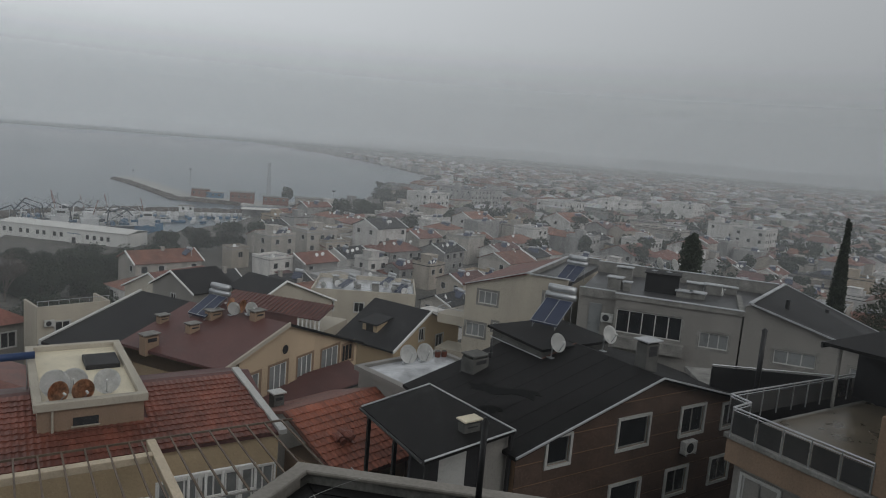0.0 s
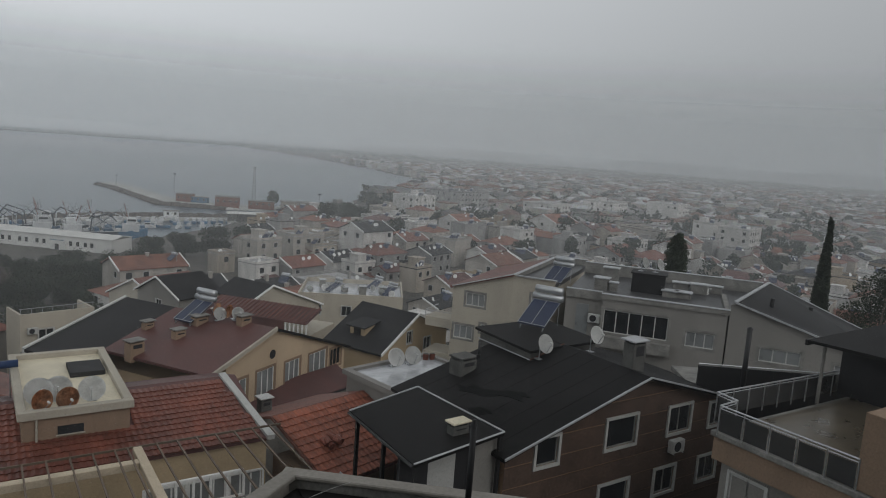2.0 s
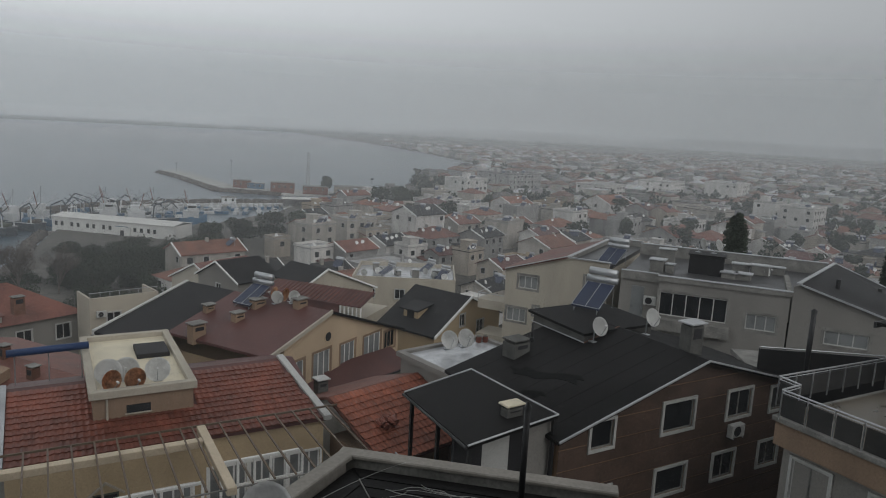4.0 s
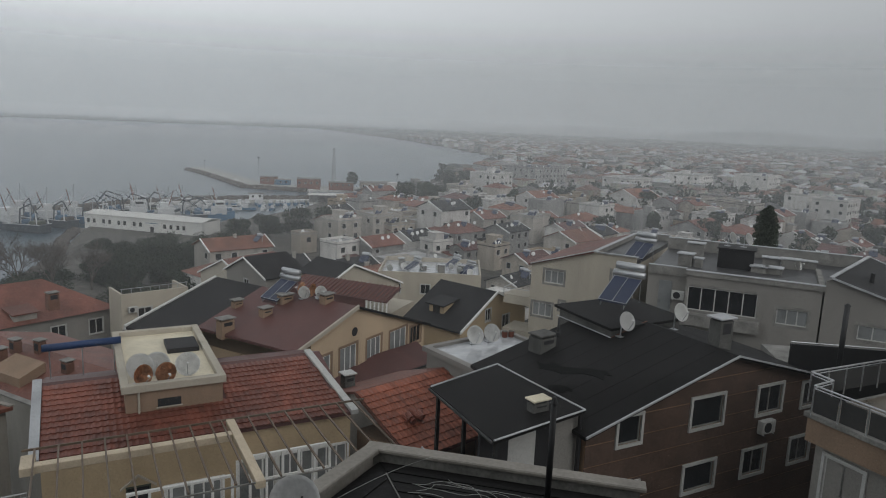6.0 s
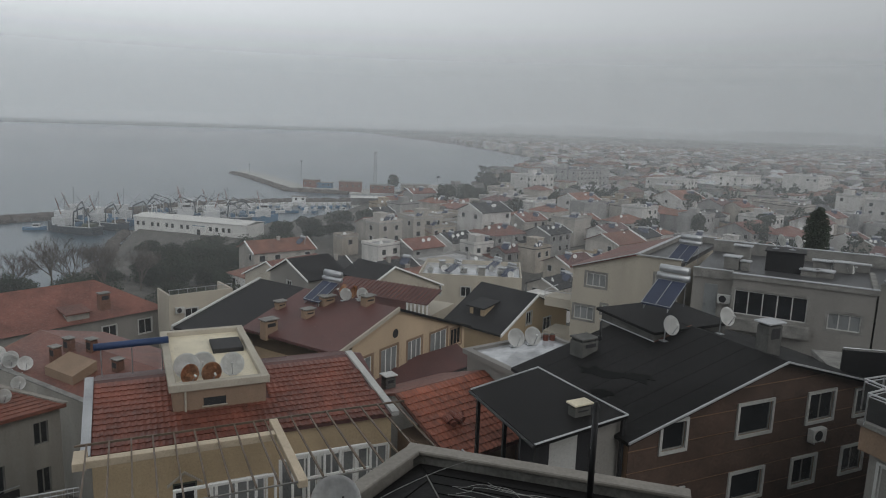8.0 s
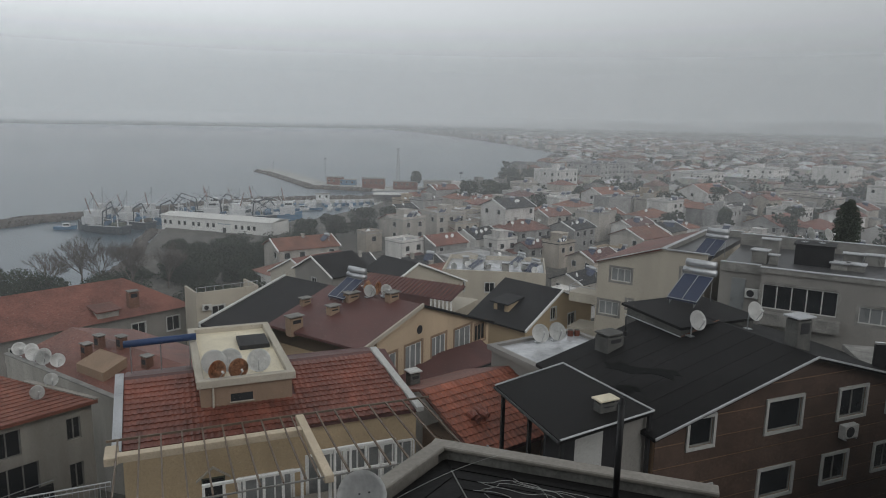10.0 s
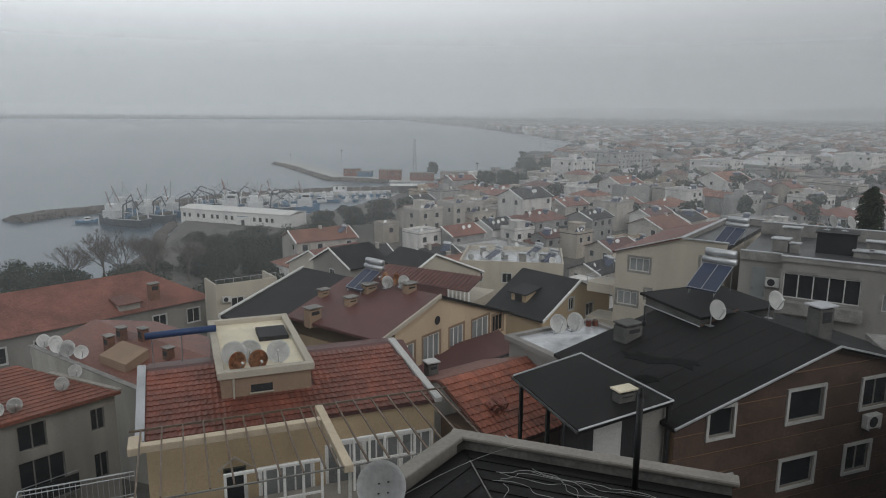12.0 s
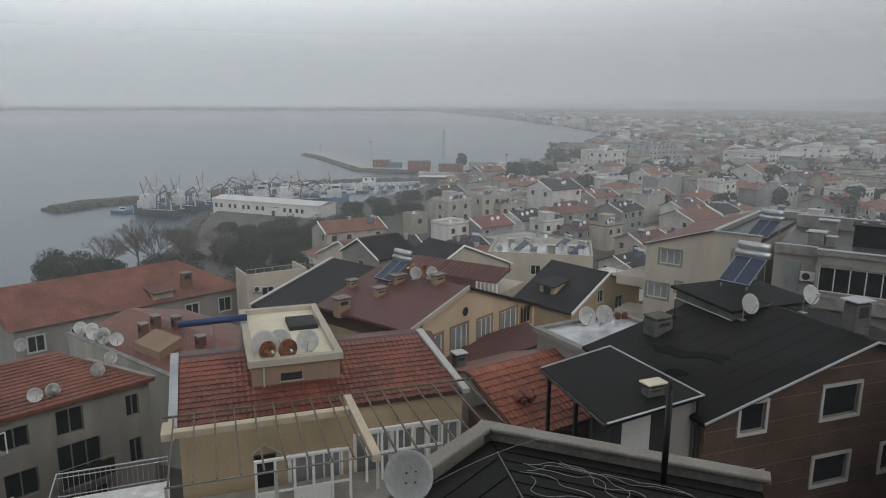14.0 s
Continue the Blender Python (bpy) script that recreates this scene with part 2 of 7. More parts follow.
def mist(name, dense, z0, z1, z2, z3):
    """A thin sheet standing in for drizzle haze: clear at the water, full between z1 and z2, thinning out towards z3.
    """
    m = bpy.data.materials.new(name)
    m.use_nodes = True
    n, l = m.node_tree.nodes, m.node_tree.links
    n.clear()
    out, geo, sep = n.new("ShaderNodeOutputMaterial"), n.new("ShaderNodeNewGeometry"), n.new("ShaderNodeSeparateXYZ")
    up, dn, mul, tr = n.new("ShaderNodeMapRange"), n.new("ShaderNodeMapRange"), n.new("ShaderNodeMath"), n.new("ShaderNodeBsdfTransparent")
    df, tl, half, mx = n.new("ShaderNodeBsdfDiffuse"), n.new("ShaderNodeBsdfTranslucent"), n.new("ShaderNodeMixShader"), n.new("ShaderNodeMixShader")
    for sh in (df, tl):
        sh.inputs["Color"].default_value = (0.885, 0.915, 0.93, 1)
    up.interpolation_type = dn.interpolation_type = "SMOOTHSTEP"
    up.inputs["From Min"].default_value, up.inputs["From Max"].default_value = z0, z1
    dn.inputs["From Min"].default_value, dn.inputs["From Max"].default_value = z2, z3
    dn.inputs["To Min"].default_value, dn.inputs["To Max"].default_value = dense, 0.0
    mul.operation = "MULTIPLY"
    l.new(geo.outputs["Position"], sep.inputs[0])
    l.new(sep.outputs["Z"], up.inputs["Value"])
    l.new(sep.outputs["Z"], dn.inputs["Value"])
    l.new(up.outputs["Result"], mul.inputs[0])
    l.new(dn.outputs["Result"], mul.inputs[1])
    half.inputs["Fac"].default_value = 0.5
    l.new(df.outputs[0], half.inputs[1])
    l.new(tl.outputs[0], half.inputs[2])
    l.new(mul.outputs[0], mx.inputs["Fac"])
    l.new(tr.outputs[0], mx.inputs[1])
    l.new(half.outputs[0], mx.inputs[2])
    l.new(mx.outputs[0], out.inputs["Surface"])
    return m

# ---- mesh helpers ----
def link_mesh(name, bm, material, parent=None, label="", smooth=False, fix=True):
    me = bpy.data.meshes.new(name)
    if fix:
        bmesh.ops.recalc_face_normals(bm, faces=bm.faces)
    bm.to_mesh(me)
    bm.free()
    if smooth:
        for p in me.polygons:
            p.use_smooth = True
    if material:
        me.materials.append(material)
    ob = new(name, me)
    if parent:
        ob.parent = parent
    if label:
        ob["label"] = label
    return ob


def part(name, bm, material, parent, label="", smooth=False):
    return link_mesh(name, bm, material, parent, label, smooth)


def share(name, me, parent, m):
    """One more piece on a mesh that its like already has."""
    ob = new(name, me)
    ob.parent = parent
    ob.matrix_basis = m
    return ob


def thing(name, m, label, category, group="", kind=""):
    ob = new(name)
    ob.empty_display_size = 0.3
    ob.matrix_basis = m
    return tagged(ob, label, category, group, kind)


def box(bm, x0, x1, y0, y1, z0, z1, m=None):
    vs = [bm.verts.new(v) for v in ((x0, y0, z0), (x1, y0, z0), (x1, y1, z0), (x0, y1, z0), (x0, y0, z1), (x1, y0, z1), (x1, y1, z1), (x0, y1, z1))]
    if m:
        for v in vs:
            v.co = m @ v.co
    for f in ((3, 2, 1, 0), (4, 5, 6, 7), (0, 1, 5, 4), (1, 2, 6, 5), (2, 3, 7, 6), (3, 0, 4, 7)):
        bm.faces.new([vs[i] for i in f])
    return bm


def boxes(*bs):
    bm = bmesh.new()
    for b in bs:
        box(bm, *b)
    return bm


def bbox(bevel, *bs):
    """Boxes with softened edges."""
    bm = boxes(*bs)
    bmesh.ops.bevel(bm, geom=bm.edges[:], offset=bevel, segments=1, affect="EDGES", profile=0.5)
    return bm


def prism(bm, ring, z0, z1):
    """Upright prism over a counter-clockwise ring of (x, y)."""
    lo = [bm.verts.new((x, y, z0)) for x, y in ring]
    hi = [bm.verts.new((x, y, z1)) for x, y in ring]
    n = len(ring)
    bm.faces.new(hi)
    bm.faces.new(lo[::-1])
    for i in range(n):
        bm.faces.new((lo[i], lo[(i + 1) % n], hi[(i + 1) % n], hi[i]))
    return bm


def slab(bm, quad, thick):
    """A sloping slab: four upper corners, and its thickness downwards."""
    hi = [bm.verts.new(q) for q in quad]
    lo = [bm.verts.new((q[0], q[1], q[2] - thick)) for q in quad]
    n = len(quad)
    bm.faces.new(hi)
    bm.faces.new(lo[::-1])
    for i in range(n):
        bm.faces.new((lo[i], lo[(i + 1) % n], hi[(i + 1) % n], hi[i]))
    return bm


def tube(bm, a, b, r, n=8, r2=None):
    a, b = Vector(a), Vector(b)
    q = (b - a).to_track_quat("Z", "Y")
    r2 = r if r2 is None else r2
    lo = [bm.verts.new(a + q @ Vector((r * math.cos(i * math.tau / n), r * math.sin(i * math.tau / n), 0))) for i in range(n)]
    hi = [bm.verts.new(b + q @ Vector((r2 * math.cos(i * math.tau / n), r2 * math.sin(i * math.tau / n), 0))) for i in range(n)]
    for i in range(n):
        bm.faces.new((lo[i], lo[(i + 1) % n], hi[(i + 1) % n], hi[i]))
    bm.faces.new(lo[::-1])
    bm.faces.new(hi)
    return bm


def tubes(r, *pairs, n=6):
    bm = bmesh.new()
    for a, b in pairs:
        tube(bm, a, b, r, n)
    return bm


def along(a, b, s):
    return tuple(a[i] + (b[i] - a[i]) * s for i in range(len(a)))


# ---- ground and sea ----
SHORE = [(-900, -900), (-330, -120), (-160, 50), (-124, 92), (-90, 124), (-72, 148), (-76, 184), (-84, 211), (-88, 232), (-58, 234), (-45, 257), (-34, 276), (-24, 296), (-20, 316),
         (10, 330), (25, 410), (67, 524), (109, 637), (139, 714), (163, 811), (153, 951), (139, 1099), (113, 1299), (69, 1587), (-10, 1954), (-150, 2600), (-200, 3600), (200, 4800), (4800, 4800), (4800, -900)]


def shore_distance(x, y):
    """Metres to the shore, positive on land."""
    inside, best = False, 1e9
    for (ax, ay), (bx, by) in zip(SHORE, SHORE[1:] + SHORE[:1]):
        if (ay > y) != (by > y) and x < (bx - ax) * (y - ay) / (by - ay) + ax:
            inside = not inside
        dx, dy = bx - ax, by - ay
        s = max(0.0, min(1.0, ((x - ax) * dx + (y - ay) * dy) / (dx * dx + dy * dy)))
        best = min(best, math.hypot(x - ax - s * dx, y - ay - s * dy))
    return best if inside else -best


def hill(x, y):
    r = math.hypot(x, y)
    return 2.2 + 19.5 * math.exp(-(r / 72.0) ** 2) + 34 * max(0.0, min(1.0, (r - 900) / 3000)) * max(0.0, x / (r + 1)) ** 2


def ground_z(x, y):
    d = shore_distance(x, y)
    k = max(0.0, min(1.0, (d + 3.0) / 6.0))
    return -3.0 + (hill(x, y) + 3.0) * k


def make_ground():
    bm = bmesh.new()
    radii = [6.0 * 1.045 ** i for i in range(153)]
    angles = [-60 + i * 0.75 for i in range(161)] + [60 + i * 10 for i in range(1, 24)]
    rings = []
    for r in radii:
        ring = []
        for a in angles:
            x, y = r * math.sin(radians(a)), r * math.cos(radians(a))
            ring.append(bm.verts.new((x, y, ground_z(x, y))))
        rings.append(ring)
    n = len(angles)
    for lo, hi in zip(rings, rings[1:]):
        for i in range(n):
            bm.faces.new((lo[i], hi[i], hi[(i + 1) % n], lo[(i + 1) % n]))
    bm.faces.new(rings[0])
    return tagged(link_mesh("ground", bm, M_GROUND), "wet dark ground sloping down to the harbour", "ground", kind="structure")


make_ground()


def make_sea():
    bm = bmesh.new()
    radii = [60, 200, 600, 1500, 3000, 4990]
    rings = [[bm.verts.new((r * math.sin(i * math.tau / 96), r * math.cos(i * math.tau / 96), 0.0)) for i in range(96)] for r in radii]
    for lo, hi in zip(rings, rings[1:]):
        for i in range(96):
            bm.faces.new((lo[i], hi[i], hi[(i + 1) % 96], lo[(i + 1) % 96]))
    return tagged(link_mesh("water", bm, M_SEA), "calm grey-green sea under an overcast sky", "sea", kind="structure")


make_sea()


def make_mist():
    for r, dense, z1 in MIST:
        bm = bmesh.new()
        top = EYE + r * 0.16
        levels = [-1.0, 5, 15, 30, EYE + r * 0.02, EYE + r * 0.07, EYE + r * 0.12, top]
        levels = sorted(set(levels))
        cols = [[bm.verts.new((r * math.sin(radians(a)), r * math.cos(radians(a)), z)) for z in levels] for a in range(-75, 76, 3)]
        for c, d in zip(cols, cols[1:]):
            for i in range(len(levels) - 1):
                bm.faces.new((c[i], d[i], d[i + 1], c[i + 1]))
        ob = link_mesh("mist", bm, mist("drizzle_haze_sheet", dense, 0.0, z1, EYE - 2, top), smooth=True)
        tagged(ob, "curved translucent sheet standing in for grey drizzle haze", "mist", kind="structure")


# haze built as translucent sheets; the nearest three are added to lift dark tones
MIST = [(14, 0.011, 14), (27, 0.013, 16), (50, 0.022, 18), (95, 0.08, 22), (180, 0.15, 27), (330, 0.19, 32), (650, 0.27, 34), (1300, 0.42, 36), (2800, 0.62, 18)]
make_mist()


def own_building():
    """The plain wall of the block from which the view is taken, behind the viewer."""
    bm = boxes((-14, 14, -9, -0.6, 8, 47))
    return tagged(link_mesh("wall_south", bm, M_CONCRETE), "plain rendered wall of the viewing block", "wall", kind="structure")


own_building()

# ---- building helpers ----
def cells(bm, xs, zs, top, skip, y0, y1, outer=True):
    """Wall between y0 (outside) and y1, split at xs and zs, with its upper edge top(x) and rectangular openings."""
    def hole(xa, xb, za, zb):
        return any(xa >= a - 1e-4 and xb <= b + 1e-4 and za >= c - 1e-4 and zb <= d + 1e-4 for a, b, c, d in skip)
    for xa, xb in zip(xs, xs[1:]):
        for za, zb in zip(zs, zs[1:]):
            if hole(xa, xb, za, zb):
                continue
            ta, tb = min(zb, top(xa)), min(zb, top(xb))
            if ta <= za + 1e-3 and tb <= za + 1e-3:
                continue
            ta, tb = max(ta, za + 1e-3), max(tb, za + 1e-3)
            f = [bm.verts.new(c) for c in ((xa, y0, za), (xb, y0, za), (xb, y0, tb), (xa, y0, ta))]
            g = [bm.verts.new(c) for c in ((xa, y1, za), (xb, y1, za), (xb, y1, tb), (xa, y1, ta))]
            bm.faces.new(f)
            bm.faces.new(g[::-1])
            for i in range(4):
                bm.faces.new((f[(i + 1) % 4], f[i], g[i], g[(i + 1) % 4]))
    return bm


def board_mesh(xa, xb, za, zb, top, xr, y0, y1):
    """A board cut off along the roof line: one flat piece, or None where nothing is left."""
    xs = {xa, xb}
    n = 60
    for i in range(n):
        p, q = xa + (xb - xa) * i / n, xa + (xb - xa) * (i + 1) / n
        for z in (za, zb):
            if (top(p) - z) * (top(q) - z) < 0:
                xs.add(p + (q - p) * (z - top(p)) / (top(q) - top(p)))
    if xa < xr < xb:
        xs.add(xr)
    xs = [x for x in sorted(xs) if top(x) >= za - 1e-6]
    if len(xs) < 2 or xs[-1] - xs[0] < 0.05:
        return None
    up = [(x, min(zb, top(x))) for x in xs]
    ring_pts = [(xs[0], za), (xs[-1], za)] + [p for p in up[::-1] if p[1] > za + 1e-4]
    if len(ring_pts) < 3:
        return None
    bm = bmesh.new()
    f = [bm.verts.new((x, y0, z)) for x, z in ring_pts]
    g = [bm.verts.new((x, y1, z)) for x, z in ring_pts]
    bm.faces.new(f)
    bm.faces.new(g[::-1])
    for i in range(len(f)):
        j = (i + 1) % len(f)
        bm.faces.new((f[j], f[i], g[i], g[j]))
    return bm


def facade(length, z0, top, openings, thick=0.24, y=0.0, extra=()):
    xs = sorted({0.0, length, *extra, *[o[0] for o in openings], *[o[1] for o in openings]})
    zt = max(top(x) for x in xs)
    zs = sorted({z0, zt, *[o[2] for o in openings], *[o[3] for o in openings]})
    for p, q in zip(xs, xs[1:]):
        for z in zs:
            if (top(p) - z) * (top(q) - z) < 0:
                xs = sorted({*xs, p + (q - p) * (z - top(p)) / (top(q) - top(p))})
    return cells(bmesh.new(), xs, zs, top, openings, y, y + thick)


WINDOWS = {}


def ring(bm, x0, x1, z0, z1, t, y0, y1):
    """A rectangular frame as one closed piece; its outline is x0..x1, z0..z1 and its bars are t wide."""
    o = ((x0, z0), (x1, z0), (x1, z1), (x0, z1))
    i = ((x0 + t, z0 + t), (x1 - t, z0 + t), (x1 - t, z1 - t), (x0 + t, z1 - t))
    v = [[bm.verts.new((x, y, z)) for x, z in r] for y in (y0, y1) for r in (o, i)]
    for k in range(4):
        n = (k + 1) % 4
        bm.faces.new((v[0][k], v[0][n], v[1][n], v[1][k]))
        bm.faces.new((v[2][n], v[2][k], v[3][k], v[3][n]))
        bm.faces.new((v[0][n], v[0][k], v[2][k], v[2][n]))
        bm.faces.new((v[1][k], v[1][n], v[3][n], v[3][k]))
    return bm


def stored(name, bm, material):
    bmesh.ops.recalc_face_normals(bm, faces=bm.faces)
    me = bpy.data.meshes.new(name)
    bm.to_mesh(me)
    bm.free()
    me.materials.append(material)
    return me


def window(parent, m, w, h, sashes=2, surround=0.12, material=None, pane=None, sill=None):
    """A window whose sill is centred at m, with its outside towards local -y."""
    material, pane = material or M_PAINTW, pane or M_GLASS
    key = (round(w, 2), round(h, 2), sashes, surround, material.name, pane.name)
    if key not in WINDOWS:
        s = surround
        WINDOWS[key] = (stored("window", ring(bmesh.new(), -w / 2, w / 2, 0, h, 0.06, 0.0, 0.07), material),
                        stored("pane", boxes((-w / 2 + 0.05, w / 2 - 0.05, 0.03, 0.045, 0.05, h - 0.05)), pane),
                        stored("surround", ring(bmesh.new(), -w / 2 - s, w / 2 + s, -s, h + s, s - 0.002, -0.07, -0.002), sill or material) if s else None,
                        stored("mullion", boxes((-0.035, 0.035, 0.005, 0.065, 0.062, h - 0.062)), material))
    fm, pm, sm, mm = WINDOWS[key]
    f = share("window", fm, parent, m)
    share("pane", pm, f, Matrix())
    if sm:
        share("surround", sm, f, Matrix())
    for i in range(1, sashes):
        share("mullion", mm, f, L(-w / 2 + w * i / sashes, 0, 0))
    return f


def L(x, y, z, rz=0.0):
    return pose(x, y, z, 0, 0, rz)


def gable_top(x0, x1, xr, za, zr, zb):
    return lambda x: za + (zr - za) * (x - x0) / (xr - x0) if x <= xr else zr + (zb - zr) * (x - xr) / (x1 - xr)


def dish_mesh(r, depth=0.16):
    bm = bmesh.new()
    rings, n = [], 22
    for k in range(6):
        s = r * k / 5
        rings.append([bm.verts.new((s * math.cos(i * math.tau / n), -depth * (1 - (k / 5) ** 2) * -1, s * math.sin(i * math.tau / n))) for i in range(n)] if k else [bm.verts.new((0, depth, 0))])
    for a, b in zip(rings, rings[1:]):
        for i in range(n):
            if len(a) == 1:
                bm.faces.new((a[0], b[i], b[(i + 1) % n]))
            else:
                bm.faces.new((a[i], b[i], b[(i + 1) % n], a[(i + 1) % n]))
    bmesh.ops.solidify(bm, geom=bm.faces[:], thickness=0.02)
    return bm


DISH = {}


def dish(x, y, z, r=0.45, face=180.0, tilt=25.0, stand=0.7, rusty=False, label=""):
    """A satellite dish: z is its foot; face is the compass turn of the bowl's open side."""
    key = (round(r, 2), rusty, tilt, stand)
    face += 180.0
    if key not in DISH:
        t = thing("satellite_dish", L(x, y, z, face), label or "round grey satellite dish on a steel foot", "satellite dish", "rooftop dishes")
        t["label"] = label or ("rust-covered satellite dish on a short steel mast" if rusty else "weathered grey satellite dish on a short steel mast")
        bm = dish_mesh(r)
        bowl = part("bowl", bm, M_RUST if rusty else M_DISH, t, smooth=True)
        bowl.matrix_basis = pose(0, -0.12, stand, -tilt, 0, 0)
        arm = part("feed_arm", tubes(0.018, ((0, 0.1, -r * 0.95), (0, -r * 0.95, -0.05)), n=5), M_STEEL, bowl)
        part("receiver", tubes(0.045, ((0, -r * 0.98, -0.05), (0, -r * 0.98 + 0.12, 0.0)), n=8), M_DISH, arm)
        part("mast", tubes(0.03, ((0, 0.24, 0), (0, 0.20, stand)), n=6), M_STEEL, t)
        part("foot", boxes((-0.16, 0.16, 0.08, 0.40, 0, 0.03)), M_STEEL, t)
        DISH[key] = t
        return t
    return copy_thing(DISH[key], L(x, y, z, face))


def chimney(x, y, z, yaw, w, d, h, material, cap_mat, label, cap=0.12):
    t = thing("chimney", L(x, y, z, yaw), label, "chimney", "rooftop chimneys")
    part("shaft", bbox(0.02, (-w / 2, w / 2, -d / 2, d / 2, -0.4, h)), material, t)
    part("vent_opening", boxes((-w * 0.32, w * 0.32, -d / 2 - 0.012, -d / 2 + 0.05, h * 0.55, h - 0.08)), M_DARK, t)
    bm = bbox(0.015, (-w / 2 - cap, w / 2 + cap, -d / 2 - cap, d / 2 + cap, h + 0.10, h + 0.17))
    part("cap", bm, cap_mat, t)
    for sx in (-1, 1):
        for sy in (-1, 1):
            part("cap_leg", boxes((sx * w * 0.4 - 0.03, sx * w * 0.4 + 0.03, sy * d * 0.4 - 0.03, sy * d * 0.4 + 0.03, h, h + 0.10)), material, t)
    return t


# ---- roof below the window: black roof inside a concrete parapet ----
def near_roof():
    t = thing("near_house", L(0.256, 11.88, 24.0, -19.7), "neighbouring house with a wet black roof inside a concrete parapet", "house")
    z = 32.3 - 24.0
    Lr, Lf = 4.70, 9.8
    # local x runs along the far parapet, local -y towards the viewer; the other parapet runs at 85 degrees to it
    c = math.cos(radians(76.0)), math.sin(radians(76.0))
    def side(s, off=0.0):
        return (-c[0] * s + off * c[1] * 1.0, -c[1] * s - off * c[0])
    wall = bmesh.new()
    prism(wall, [side(Lf), (Lr, -Lf + 1.0), (Lr, -0.01), (0.05, -0.01)], -6, z - 0.62)
    part("wall", wall, M_COPING, t)
    bm = bbox(0.02, (-0.05, Lr + 0.1, -0.24, 0.06, z - 0.08, z))
    part("coping", bm, M_COPING, t, "pale stained concrete coping")
    bm = boxes((0.1, Lr, -0.20, -0.02, z - 0.62, z - 0.08))
    part("parapet", bm, M_CONCRETE, t)
    bm = bbox(0.02, (-0.02, 0.28, -Lf, 0.0, z - 0.101, z - 0.001))
    cop = part("coping", bm, M_COPING, t, "pale stained concrete coping")
    cop.matrix_basis = pose(0, 0, 0, 0, 0, 76.0 - 90)
    bm = boxes((0.04, 0.22, -Lf, -0.26, z - 0.62, z - 0.10))
    par = part("parapet", bm, M_COPING, t)
    par.matrix_basis = pose(0, 0, 0, 0, 0, 76.0 - 90)
    # hipped black felt roof
    bm = bmesh.new()
    zr = z - 0.24
    pts = {"c": (0.25, -0.22, zr), "r": (Lr, -0.22, zr), "l": (-2.15, -Lf, zr), "h": (2.5, -4.2, zr + 0.55), "hr": (Lr, -4.2, zr + 0.55), "hf": (2.5, -Lf, zr + 0.55)}
    v = {k: bm.verts.new(p) for k, p in pts.items()}
    bm.faces.new((v["c"], v["h"], v["hr"], v["r"]))
    bm.faces.new((v["c"], v["l"], v["hf"], v["h"]))
    bm.faces.new((v["h"], v["hf"], bm.verts.new((Lr, -Lf, zr + 0.55)), v["hr"]))
    part("felt_roof", bm, M_BITUMEN, t, "wet black felt roof with a hip")
    # courses of black shingles on both slopes
    sl = 0.55 / 4.0
    for k in range(10):
        a, b = -0.24 - 0.38 * k, -0.24 - 0.38 * (k + 1) - 0.03
        fa, fb = (0.22 + (-a - 0.22) * 0.565), (0.22 + (-b - 0.22) * 0.565)
        za, zb2 = zr + (-a - 0.22) * sl + 0.012, zr + (-b - 0.22) * sl + 0.03
        part("shingle_course", slab(bmesh.new(), [(fa + 0.05, a, za), (fb + 0.05, b, zb2), (Lr - 0.02, b, zb2), (Lr - 0.02, a, za)], 0.02), M_BITUMEN, t)
    for k in range(6):
        s0, s1 = 0.30 + 0.36 * k, 0.30 + 0.36 * (k + 1) + 0.03
        y0, y1 = -0.22 - (s0 - 0.25) / 0.565, -0.22 - (s1 - 0.25) / 0.565
        za, zb2 = zr + (s0 - 0.25) * 0.244 + 0.012, zr + (s1 - 0.25) * 0.244 + 0.03
        part("shingle_course", slab(bmesh.new(), [(s0 - 0.06, y0, za), (s0 - 2.35, -Lf + 0.2, za), (s1 - 2.35, -Lf + 0.2, zb2), (s1 - 0.06, y1, zb2)], 0.02), M_BITUMEN, t)
    part("hip_flashing", tubes(0.014, (along(pts["c"], pts["h"], 0.12), along(pts["c"], pts["h"], 0.97)), n=5), M_CONCRETE, t)
    return t


near_roof()
NEAR_DISH = dish(-0.83, 9.40, 31.85, 0.375, -192.0, 24.0, 0.80, label="clean white satellite dish on a mast by the parapet")
NEAR_DISH["label"] = "clean white satellite dish on a mast by the parapet"
for near_part in NEAR_DISH.children_recursive:
    if near_part.name.startswith(("feed_arm", "receiver")):
        bpy.data.objects.remove(near_part)
for near_part in NEAR_DISH.children:
    if near_part.name.startswith("bowl"):
        near_part.data.materials[0] = M_CLEANDISH
        for bx, bz in ((-0.07, 0.02), (0.07, 0.06), (-0.06, -0.12), (0.08, -0.09)):
            part("bolt", tubes(0.012, ((bx, 0.10, bz), (bx, 0.16, bz)), n=6), M_BLACK, near_part)


def flue(x, y, z0, z1, r, label):
    t = thing("flue_pipe", L(x, y, z0), label, "flue pipe")
    h = z1 - z0
    part("pipe", tubes(r, ((0, 0, -0.1), (0, 0, h)), n=12), M_BLACK, t, smooth=True)
    part("collar", tubes(r * 1.9, ((0, 0, -0.05), (0, 0, 0.12)), n=12), M_BLACK, t)
    bm = bmesh.new()
    tube(bm, (0, 0, h + 0.02), (0, 0, h + 0.13), r * 1.35, 12, r * 0.4)
    part("cowl", bm, M_BLACK, t)
    return t


flue(3.08, 10.15, 32.0, 33.72, 0.052, "black steel flue pipe rising past the parapet")

# ---- brown clad house ----
U = 21.4


